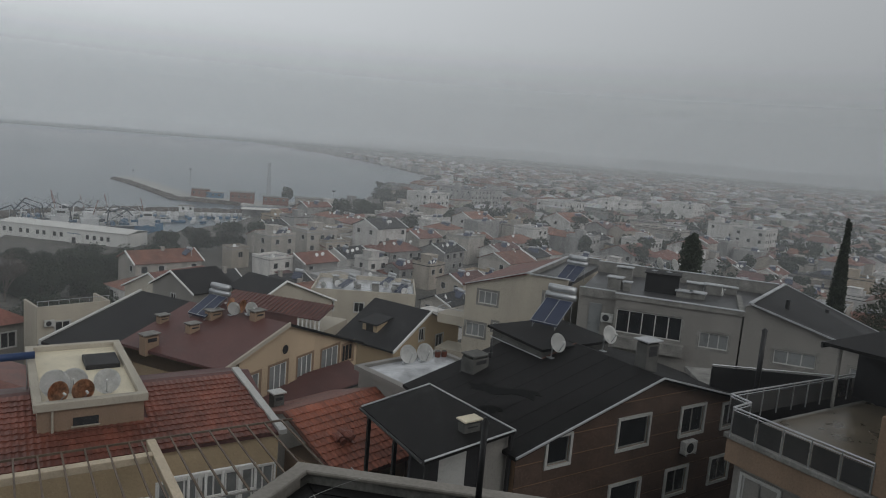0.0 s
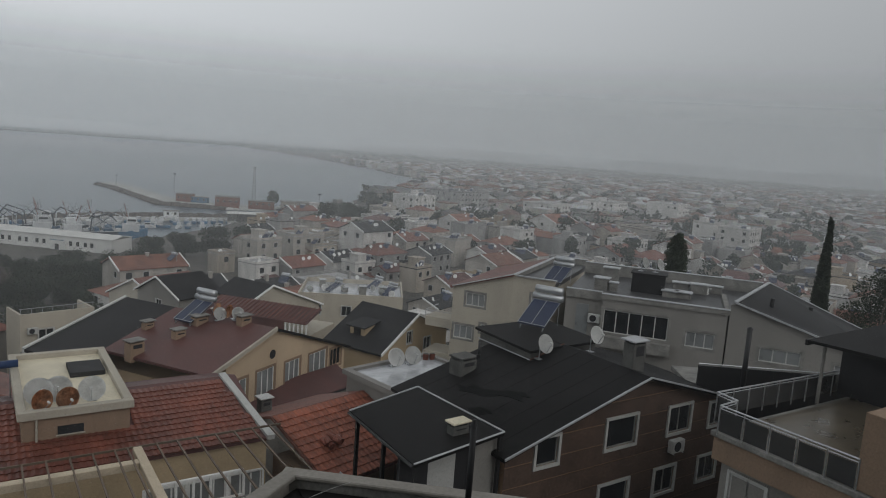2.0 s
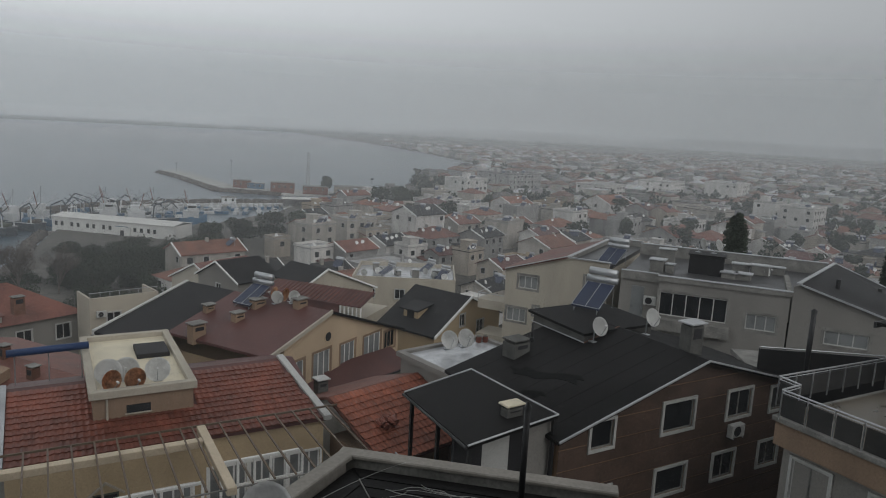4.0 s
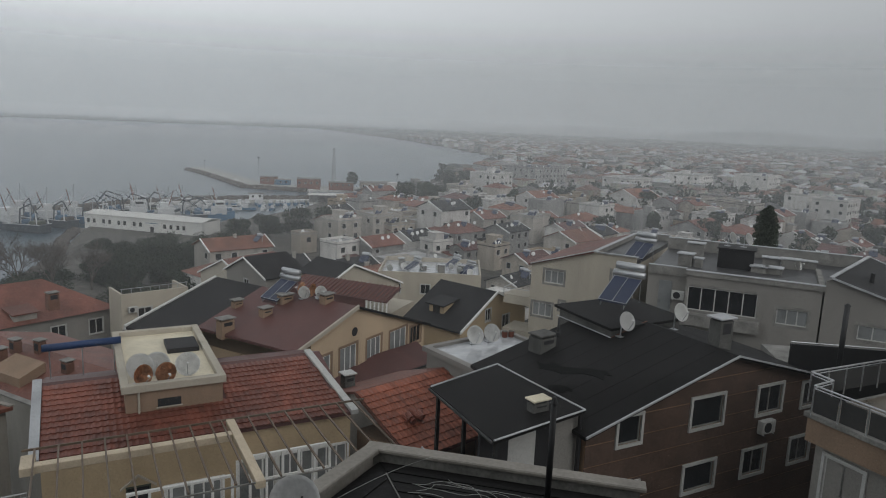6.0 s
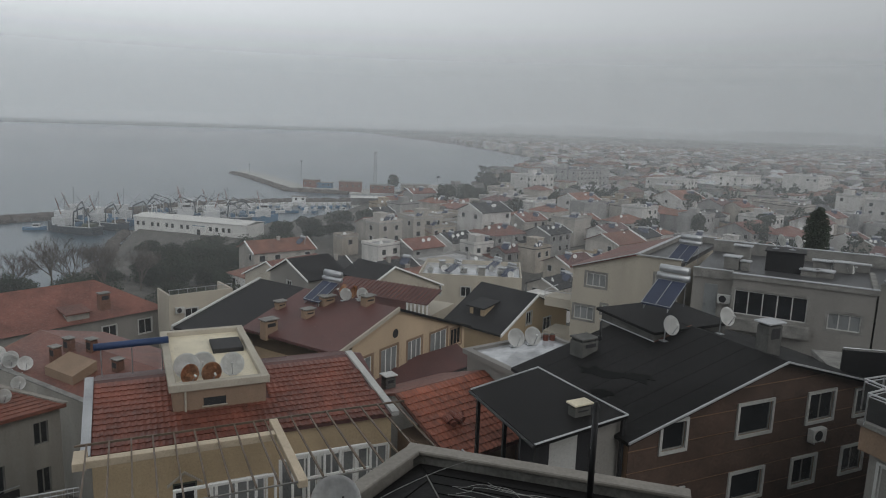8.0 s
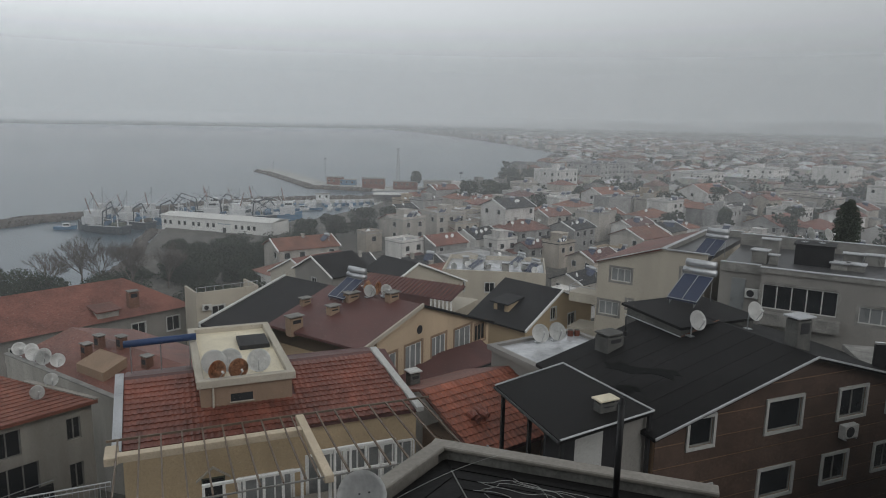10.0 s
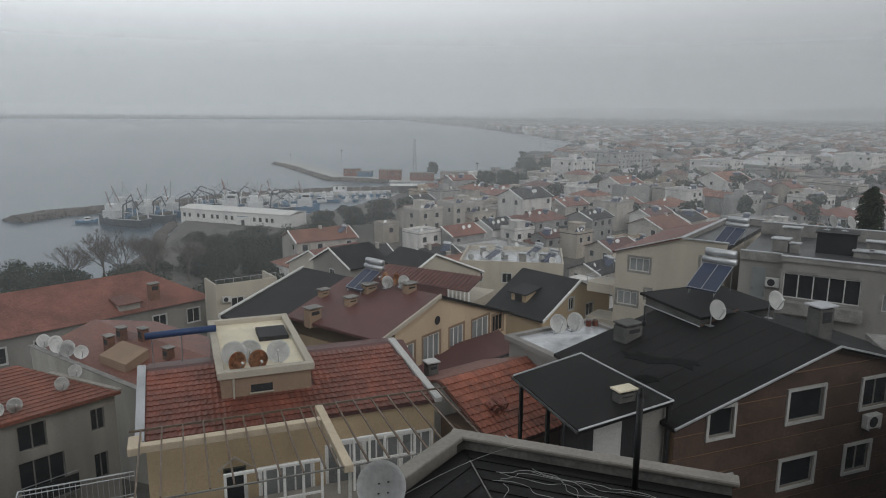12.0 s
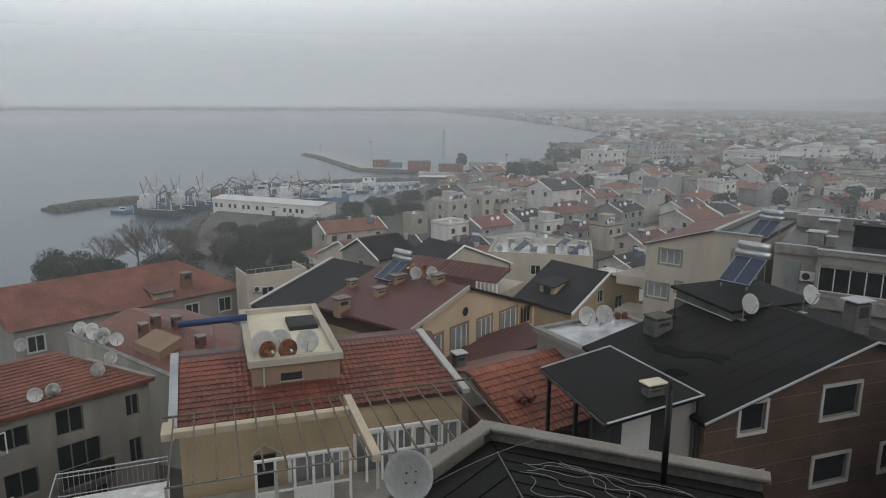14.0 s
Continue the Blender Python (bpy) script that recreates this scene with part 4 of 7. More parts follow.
# ---- central cream block ----
CB_LOW, CB_TOP = 28.05, 29.53
CB_OPS = [(1.05, 2.52, 26.85, 27.8), (0.25, 1.75, 24.27, 25.27), (2.35, 2.7, 25.0, 25.6), (6.0, 7.2, 27.4, 28.4), (0.4, 1.9, 21.5, 22.7), (4.0, 5.8, 21.5, 22.7)]


def central_block():
    base = 12.0
    t = thing("cream_apartment_block", L(12.615, 49.744, base, -36.1), "cream apartment block with a flat roof behind a tiled slope", "apartment building")
    W, D = 7.6, 11.0
    zl, zt = CB_LOW - base, CB_TOP - base
    top = lambda x: zl + (zt - zl) * min(1.0, x / 4.6)
    ops = [(a, b, c - base, d - base) for a, b, c, d in CB_OPS]
    part("front_wall", facade(W, 0, top, ops, 0.24, extra=(4.6,)), M_CREAM_PALE, t)
    part("wall", boxes((0, W, 0.245, D, 0, zl - 0.1)), M_CREAM_PALE, t)
    for a, b, c, d in ops:
        window(t, L((a + b) / 2, 0.06, c), b - a, d - c, 3 if b - a > 1 else 1, 0.16, M_PAINTW, M_DULLPANE, M_CONCRETE)
    bm = slab(bmesh.new(), [(-0.2, -0.25, zl + 0.1), (4.6, -0.25, zt + 0.1), (4.6, D, zt + 0.1), (-0.2, D, zl + 0.1)], 0.12)
    part("roof_slope", bm, M_TILE_FLAT, t, "red tiled roof slope")
    part("attic_wall", boxes((4.6, W, 0.246, D, zl - 0.099, zt - 0.55)), M_CREAM_PALE, t)
    part("roof_deck", boxes((4.8, W, 0.25, D - 0.2, zt - 0.549, zt - 0.22)), M_WETGREY, t, "wet grey roof deck")
    for q in ((4.6, 4.8, 0.25, D, zt - 0.548, zt + 0.1), (4.802, W, D - 0.2, D, zt - 0.548, zt + 0.25)):
        part("parapet", boxes(q), M_CONCRETE, t)
    for q in ((4.56, 4.84, -0.02, D, zt + 0.101, zt + 0.14), (4.842, W, D - 0.23, D + 0.03, zt + 0.251, zt + 0.29), (4.842, W + 0.1, -0.1, 0.28, zt + 0.002, zt + 0.05)):
        part("parapet_flashing", boxes(q), M_FLASH, t)
    part("verge_strip", tubes(0.04, ((0, -0.27, zl + 0.12), (4.6, -0.27, zt + 0.12)), ((4.6, -0.27, zt + 0.12), (W, -0.27, zt + 0.08)), n=5), M_FLASH, t)
    for dz in (3.4, 6.1):
        part("balcony", boxes((-2.4, -0.002, 0.6, 3.0, zl - dz, zl - dz + 0.7)), M_CREAM_PALE, t)
    part("balcony_rail", tubes(0.03, ((-2.4, 0.6, zl - 2.2), (0, 0.6, zl - 2.2)), ((-2.4, 0.6, zl - 2.2), (-2.4, 3.0, zl - 2.2)), ((-2.4, 0.6, zl - 2.7), (-2.4, 0.6, zl - 2.2)), n=5), M_TANK, t)
    return t


central_block()

# ---- terrace building beside the brown house ----
def terrace_building():
    base = 16.0
    t = thing("terrace_house", L(14.62, 20.30, base, 20.0), "beige house with a railed roof terrace", "house")
    z = 29.2 - base
    # local x goes along the far edge, local -y along the near edge
    W, D = 13.0, 12.0
    part("wall", boxes((0.35, W, -D, -0.35, 0, z - 1.0)), M_WHITE, t)
    part("fascia", boxes((0.1, W, -D, -0.1, z - 1.0, z - 0.18)), M_BEIGE, t, "brown fascia under the terrace")
    part("terrace_slab", bbox(0.02, (0, W, -D, 0, z - 0.18, z)), M_CONCRETE, t)
    part("terrace_floor", boxes((0.2, W, -D, -0.2, z, z + 0.02)), M_TERRAFLOOR, t, "wet beige terrace tiles")
    part("terrace_wall", bbox(0.02, (0.12, 6.0, -11.5, -4.75, z + 0.021, z + 2.35)), M_BEIGE, t, "plain beige wall beside the terrace")
    part("wall_cap", bbox(0.02, (0.05, 6.1, -11.6, -5.65, z + 2.352, z + 2.45)), M_CONCRETE, t)
    for k in range(3):
        window(t, L(0.345, -1.4 - 2.6 * k, z - 3.0, -90), 1.3, 1.7, 2, 0.1)
        window(t, L(0.345, -1.4 - 2.6 * k, z - 6.0, -90), 1.3, 1.7, 2, 0.1)
    window(t, L(1.6, -0.345, z - 3.0, 180), 1.3, 1.7, 2, 0.1)
    return t


terrace_building()
TB = L(14.62, 20.30, 29.2, 20.0)


def terrace_railing():
    t = thing("terrace_railing", TB, "steel terrace railing with smoked glass panels", "railing")
    zt = 0.95
    runs = [((0.10, -4.8), (0.02, -0.25)), ((0.02, -0.25), (1.08, -0.17)), ((1.08, -0.17), (1.17, 0.7)), ((1.17, 0.7), (10.4, 0.45))]
    for (ax, ay), (bx, by) in runs:
        part("top_rail", tubes(0.035, ((ax, ay, zt), (bx, by, zt)), n=8), M_TANK, t)
        part("middle_rail", tubes(0.02, ((ax, ay, zt - 0.1), (bx, by, zt - 0.1)), n=6), M_STEEL, t)
        ln = math.hypot(bx - ax, by - ay)
        k = max(1, round(ln / 0.95))
        for i in range(k):
            p, q = along((ax, ay), (bx, by), i / k), along((ax, ay), (bx, by), (i + 1) / k)
            part("post", tubes(0.025, ((*p, -0.1), (*p, zt)), n=6), M_STEEL, t)
            a2, b2 = along(p, q, 0.06), along(p, q, 0.94)
            bm = bmesh.new()
            slab(bm, [(*a2, zt - 0.16), (*b2, zt - 0.16), (b2[0] + 0.012, b2[1] + 0.012, zt - 0.16), (a2[0] + 0.012, a2[1] + 0.012, zt - 0.16)], zt - 0.22)
            part("glass_panel", bm, M_SMOKED, t)
    return t


terrace_railing()

# ---- pergola over the cream house's terrace ----
def pergola():
    t = thing("pergola", L(-11.127, 24.444, 22.6, 21.0), "steel pergola with cream box beams over a terrace", "pergola")
    z = 26.23 - 22.6
    part("cream_beam", bbox(0.02, (-0.5, 6.38, -1.55, -1.2, z - 0.28, z)), M_BEAM, t, "cream boxed beam")
    part("cream_beam", bbox(0.02, (6.39, 6.71, -5.4, -0.15, z - 0.27, z + 0.01)), M_BEAM, t, "cream boxed beam")
    part("beam_end", bbox(0.02, (-0.5, -0.05, -1.62, -0.55, z - 0.30, z - 0.002)), M_BEAM, t)
    part("purlin", boxes((-0.5, 12.15, -0.16, -0.10, z - 0.06, z + 0.02)), M_BRONZE, t)
    part("purlin", boxes((-0.2, 12.0, -5.33, -5.28, z - 0.10, z - 0.05)), M_CONCRETE, t)
    for k in range(17):
        x = -0.1 + 0.735 * k
        y1 = -5.3
        part("rafter", boxes((x - 0.03, x + 0.03, y1, -0.165, z - 0.05, z + 0.015)) if not 6.3 < x < 6.8 else boxes((x - 0.33, x - 0.27, y1, -0.165, z - 0.05, z + 0.015)), M_BRONZE, t)
    for x in (-0.15, 3.2, 6.59, 9.2, 12.0):
        part("post", boxes((x - 0.05, x + 0.05, -5.35, -5.25, 0, z - 0.125)), M_PAINTW, t)
    part("terrace_slab", boxes((-0.4, 12.2, -5.6, -0.01, -0.25, 0.0)), M_COPING, t)
    part("support_wall", boxes((-0.2, 12.0, -5.4, -0.02, -7.5, -0.26)), M_CREAM, t)
    for k in range(15):
        x = -0.15 + 0.86 * k
        part("glazing_bar", boxes((x - 0.04, x + 0.04, -5.45, -5.37, 0.0, 1.9)), M_PAINTW, t)
    part("glazing_rail", boxes((-0.2, 12.1, -5.46, -5.36, 1.903, 1.99)), M_PAINTW, t)
    part("glazing_rail", boxes((-0.2, 12.1, -5.46, -5.36, 0.95, 1.01)), M_PAINTW, t)
    for k in range(14):
        x = -0.15 + 0.86 * k
        part("glass_pane", boxes((x + 0.05, x + 0.81, -5.42, -5.405, 0.05, 0.94)), M_PALEPANE if k % 3 else M_GLASS, t)
    # white glazed screen across the terrace
    part("screen_rail", bbox(0.015, (2.65, 6.3, -2.14, -2.02, 2.20, 2.31)), M_GLOSSWHITE, t, "white framed terrace glazing")
    part("screen_rail", boxes((2.65, 6.3, -2.12, -2.04, 0.9, 0.97)), M_GLOSSWHITE, t)
    for k in range(6):
        x = 2.7 + 0.71 * k
        part("screen_bar", bbox(0.01, (x - 0.05, x + 0.05, -2.13, -2.03, 0.002, 2.198)), M_GLOSSWHITE, t)
        if k in (0, 2, 3):
            part("screen_pane", boxes((x + 0.06, x + 0.65, -2.09, -2.075, 0.03, 0.895)), M_GLOSSWHITE, t)
    # higher white glazing beyond the long beam, set further back
    part("screen_rail", bbox(0.015, (7.1, 10.4, -0.96, -0.84, 2.22, 2.33)), M_GLOSSWHITE, t, "white framed terrace glazing")
    part("screen_rail", boxes((7.1, 10.4, -0.94, -0.86, 1.2, 1.27)), M_GLOSSWHITE, t)
    for k in range(6):
        part("screen_bar", bbox(0.01, (7.1 + 0.65 * k, 7.2 + 0.65 * k, -0.95, -0.85, 0.002, 2.218)), M_GLOSSWHITE, t)
    return t


pergola()

# ---- lower terrace with a white floor ----
def lower_terrace():
    t = thing("lower_terrace", L(-16.2, 24.55, 22.4, 23.5), "small terrace with a wet white floor and thin railing", "terrace")
    W, D = 4.1, 4.0
    part("terrace_slab", boxes((0, W, -D, 0, -0.2, 0)), M_WHITEFLOOR, t, "wet white terrace floor")
    part("support_wall", boxes((0.1, W - 0.1, -D + 0.1, -0.1, -6.0, -0.201)), M_GREYWALL, t)
    part("top_rail", tubes(0.03, ((0, 0, 1.1), (W, 0, 1.1)), n=6), M_TANK, t)
    part("top_rail", tubes(0.03, ((0, 0, 1.1), (0, -D, 1.1)), n=6), M_TANK, t)
    part("lower_rail", tubes(0.02, ((0, 0, 0.92), (W, 0, 0.92)), n=6), M_STEEL, t)
    part("lower_rail", tubes(0.02, ((0, 0, 0.12), (W, 0, 0.12)), n=6), M_STEEL, t)
    for k in range(22):
        part("baluster", tubes(0.012, ((W * k / 21, 0, 0), (W * k / 21, 0, 1.08)), n=5), M_STEEL, t)
    return t


lower_terrace()

# ---- things on the roofs ----
BH = L(8.031, 22.403, 0.0, U)


def on_roof(xl, yl):
    """A place on the brown house's roof."""
    z = 27.64 + 0.279 * min(xl, 14.05 - xl)
    p = BH @ Vector((xl, yl, z))
    return p.x, p.y, p.z


chimney(*on_roof(2.56, 6.3), U + 8, 0.95, 0.8, 0.55, M_SOOT, M_SOOT, "short sooty concrete chimney on a black roof", 0.03)
chimney(*on_roof(7.7, 1.15), U, 0.75, 0.6, 1.15, M_SOOT, M_FLASH, "tall sooty chimney with a thin pale cap", 0.10)
chimney(6.25, 22.5, 28.34, 25, 0.7, 0.4, 0.28, M_SOOT, M_DECK, "low chimney block with a pale slab cap", 0.06)


def roof_hut():
    t = thing("roof_hut", BH @ L(4.95, 4.6, 28.2), "low roof hut with a black felt lid", "roof hut")
    W, D, z = 4.3, 3.9, 1.35
    part("wall", boxes((0.1, W - 0.1, 0.1, D - 0.1, -2.0, z - 0.12)), M_SOOT, t)
    bm = slab(bmesh.new(), [(-0.1, -0.1, z - 0.02), (W + 0.1, -0.1, z + 0.05), (W + 0.1, D + 0.1, z + 0.12), (-0.1, D + 0.1, z + 0.06)], 0.12)
    part("lid", bm, M_BITUMEN, t, "wet black felt lid")
    part("base_flashing", tubes(0.025, ((0.06, 0.06, 0.86), (W - 2.2, 0.06, 1.42)), n=5), M_BRICK, t)
    part("base_flashing", tubes(0.025, ((0.06, 0.06, 0.86), (0.06, D, 0.86)), n=5), M_FLASH, t)
    return t


roof_hut()


def solar_heater(x, y, z, yaw, W=1.75, label="blue solar water heater with a steel tank"):
    t = thing("solar_heater", L(x, y, z, yaw), label, "solar heater", "rooftop solar heaters")
    bm = bmesh.new()
    slab(bm, [(0, 0, 0.35), (W, 0, 0.35), (W, 2.05, 1.45), (0, 2.05, 1.45)], 0.09)
    part("collector", bm, M_SOLAR, t, "dark blue glazed collector")
    for a, b in (((0, 0, 0.37), (W, 0, 0.37)), ((0, 2.05, 1.47), (W, 2.05, 1.47)), ((0, 0, 0.37), (0, 2.05, 1.47)), ((W, 0, 0.37), (W, 2.05, 1.47)), ((W / 2, 0, 0.365), (W / 2, 2.05, 1.465))):
        part("collector_edge", tubes(0.025, (a, b), n=5), M_STEEL, t)
    bm = bmesh.new()
    tube(bm, (-0.1, 2.2, 1.68), (W + 0.1, 2.2, 1.68), 0.2, 18)
    bmesh.ops.bevel(bm, geom=[e for e in bm.edges if len(e.link_faces) == 2 and abs(e.calc_face_angle(0)) > 1.2], offset=0.06, segments=2, affect="EDGES")
    part("hot_tank", bm, M_TANK, t, "stainless steel water tank", smooth=True)
    part("cold_tank", tubes(0.23, ((0.0, 2.3, 2.12), (W, 2.3, 2.12)), n=16), M_TANK, t, smooth=True)
    for x1 in (0.15, W - 0.15):
        part("leg", tubes(0.025, ((x1, 0.05, 0), (x1, 0.05, 0.32)), n=5), M_STEEL, t)
        part("leg", tubes(0.025, ((x1, 2.3, 0), (x1, 2.25, 1.95)), n=5), M_STEEL, t)
        part("brace", tubes(0.018, ((x1, 0.05, 0.05), (x1, 2.25, 1.3)), n=5), M_STEEL, t)
    return t


solar = solar_heater(11.47, 31.9, 29.70, -45)
solar.scale = (0.82, 0.82, 0.82)
copy_thing(solar, L(18.6, 47.2, 29.0, -48))
copy_thing(solar, YH @ L(2.2, 6.0, 26.65, -93))
dish(*on_roof(5.35, 4.2), 0.43, -158, 22, 0.8)
dish(*on_roof(8.0, 3.7), 0.42, -158, 22, 0.9)
flue(20.24, 26.28, 28.0, 31.2, 0.11, "tall black flue pipe behind a terrace")
flue(8.49, 28.18, 29.3, 29.95, 0.05, "small black cowl on a concrete chimney")

def dark_parapet():
    t = thing("dark_parapet", L(18.83, 27.56, 26.25, -14.0), "black sheet-clad balcony parapet", "parapet")
    part("panel", boxes((0, 7.5, 0, 0.12, 0, 2.9)), M_BLACK, t)
    part("top_rail", tubes(0.035, ((0, 0.06, 2.98), (7.5, 0.06, 2.98)), n=6), M_STEEL, t)
    part("floor_slab", boxes((-0.1, 7.6, 0.13, 3.5, 1.6, 1.8)), M_CONCRETE, t)
    part("support_wall", boxes((0.05, 7.4, 0.13, 3.4, -8.0, 1.598)), M_WHITE, t)
    return t


dark_parapet()

# canopy on the railed terrace
def canopy():
    t = thing("terrace_canopy", TB @ L(6.2, 0.5, 0.02), "dark pitched canopy on pale posts over a terrace", "canopy")
    z = 2.5
    bm = bmesh.new()
    slab(bm, [(0, 0, z), (0.2, -5, z + 0.1), (7, -5, z + 0.3), (7, 0, z + 0.2)], 0.12)
    part("canopy_roof", bm, M_BITUMEN, t, "wet black canopy roof")
    part("fascia", boxes((-0.05, 7, -0.02, 0.06, z - 0.22, z + 0.005)), M_BLACK, t)
    for x, y in ((0.4, -0.5), (0.4, -4.6), (4.2, -0.25)):
        part("post", tubes(0.07, ((x, y, 0), (x, y, z - 0.02)), n=8), M_CONCRETE, t)
    part("back_wall", boxes((2.6, 2.75, -5, -0.1, 0.0, z)), M_DARK, t, "plain near-black back wall")
    return t


canopy()

# roof items on the white block
def roof_tank(x, y, z, yaw):
    t = thing("roof_tank", L(x, y, z, yaw), "black sheet-metal tank house on a flat roof", "tank house")
    part("casing", bbox(0.03, (-1.1, 1.1, -0.8, 0.8, 0, 1.5)), M_BLACK, t)
    part("lid", boxes((-1.2, 1.2, -0.9, 0.9, 1.502, 1.58)), M_BITUMEN_GREY, t)
    return t


def vent_block(x, y, z, yaw, w, d, h):
    t = thing("roof_vent", L(x, y, z, yaw), "concrete ventilation block with a pale slab cap", "roof vent", "roof vents")
    part("block", bbox(0.02, (-w / 2, w / 2, -d / 2, d / 2, 0, h)), M_CONCRETE, t)
    part("cap", bbox(0.015, (-w / 2 - 0.1, w / 2 + 0.1, -d / 2 - 0.1, d / 2 + 0.1, h + 0.002, h + 0.09)), M_FLASH, t)
    return t


ZR = 29.15
roof_tank(24.9, 43.4, ZR, -32)
for x, y, w, d, h in ((21.6, 43.8, 0.9, 0.7, 1.0), (25.7, 41.9, 0.9, 0.7, 0.6), (26.5, 41.5, 0.9, 0.7, 0.6), (22.2, 43.2, 0.45, 0.4, 0.8)):
    vent_block(x, y, ZR, -38, w, d, h)
for x, y, z in ((24.6, 43.7, ZR + 1.58), (25.5, 43.3, ZR + 1.58), (28.3, 43.4, ZR), (29.0, 43.0, ZR)):
    dish(x, y, z, 0.42, -150, 22, 0.6)
air_conditioner(L(20.48, 41.09, 0, -32.2) @ L(-0.5, 0.55, 27.55))

# ---- maroon lean-to, small tiled house, chimney between the houses ----
def lean_to():
    t = thing("lean_to", L(-1.37, 39.40, 15.0, 44.0), "long lean-to with a dull maroon sheet roof", "lean-to")
    bm = bmesh.new()
    slab(bm, [(-0.6, -1.0, 7.5), (8.2, -1.0, 7.5), (8.2, 0.9, 8.35), (-0.6, 0.9, 8.35)], 0.1)
    part("roof_sheet", bm, M_MAROON, t)
    part("wall", boxes((-0.4, 8.0, -0.8, 0.4, -2, 7.35)), M_GREYWALL, t)
    part("gutter", tubes(0.06, ((-0.6, -1.05, 7.42), (8.2, -1.05, 7.42)), n=6), M_BLACK, t)
    return t


lean_to()
chimney(-0.49, 33.00, 25.16, 30, 0.55, 0.5, 0.5, M_SOOT, M_PAINTW, "sooty chimney with a white slab cap", 0.08)


def small_tiled_house():
    base = 17.0
    t = thing("tiled_house", L(0.15, 30.41, base, 36.0), "small house with a bright wet tiled roof", "house")
    zt, zb = 26.0 - base, 24.3 - base
    bm = slab(bmesh.new(), [(-0.4, -4.2, zb - 0.05), (5.2, -4.2, zb - 0.05), (5.2, 0, zt - 0.05), (-0.4, 0, zt - 0.05)], 0.12)
    part("roof_bed", bm, M_TILE_FLAT, t)
    part("wall", boxes((-0.2, 5.0, -3.9, -0.05, -2, zb - 0.2)), M_BEIGE, t)
    bm = slab(bmesh.new(), [(-0.4, 0.003, zt - 0.05), (5.2, 0.003, zt - 0.05), (5.2, 3.5, zt - 1.3), (-0.4, 3.5, zt - 1.3)], 0.12)
    part("back_slope", bm, M_TILE_FLAT, t)
    return t


SMALL = small_tiled_house()


def loose_tiles():
    t = thing("tile_stack", L(2.45, 29.22, 25.05, 30), "loose stack of spare roof tiles on a tiled roof", "roof tiles")
    rnd = random.Random(3)
    for k in range(7):
        bm = bmesh.new()
        tube(bm, (0, -0.2, 0), (0, 0.2, 0.1), 0.14, 10, 0.12)
        o = part("spare_tile", bm, M_TILE, t)
        o.matrix_basis = pose(rnd.uniform(-0.6, 0.6), rnd.uniform(-0.3, 0.3), 0.1 + 0.05 * (k % 3), 0, rnd.uniform(-20, 20), rnd.uniform(-50, 50))
    return t


loose_tiles()

# ---- chimneys, dishes and boxes on the ochre house's roof ----


def on_ochre(xl, yl):
    z = 26.06 + 0.268 * xl
    p = YH @ Vector((xl, yl, z))
    return p.x, p.y, p.z


for xl, yl, w, h in ((-1.3, 5.3, 0.85, 0.65), (1.2, 7.0, 0.6, 0.3), (1.0, 4.4, 0.68, 0.35), (2.75, 4.5, 0.85, 0.35), (3.6, 1.9, 0.75, 0.4)):
    chimney(*on_ochre(xl, yl), 44, w, w * 0.7, h, M_BEIGE, M_CONCRETE, "squat beige chimney with a slab cap", 0.08)
for xl, yl, rust in ((3.3, 3.5, False), (3.7, 2.5, False), (3.7, 3.9, True), (3.75, 3.05, True)):
    dish(*on_ochre(xl, yl), 0.40 if not rust else 0.42, -150 if not rust else 120, 22, 0.5, rust)

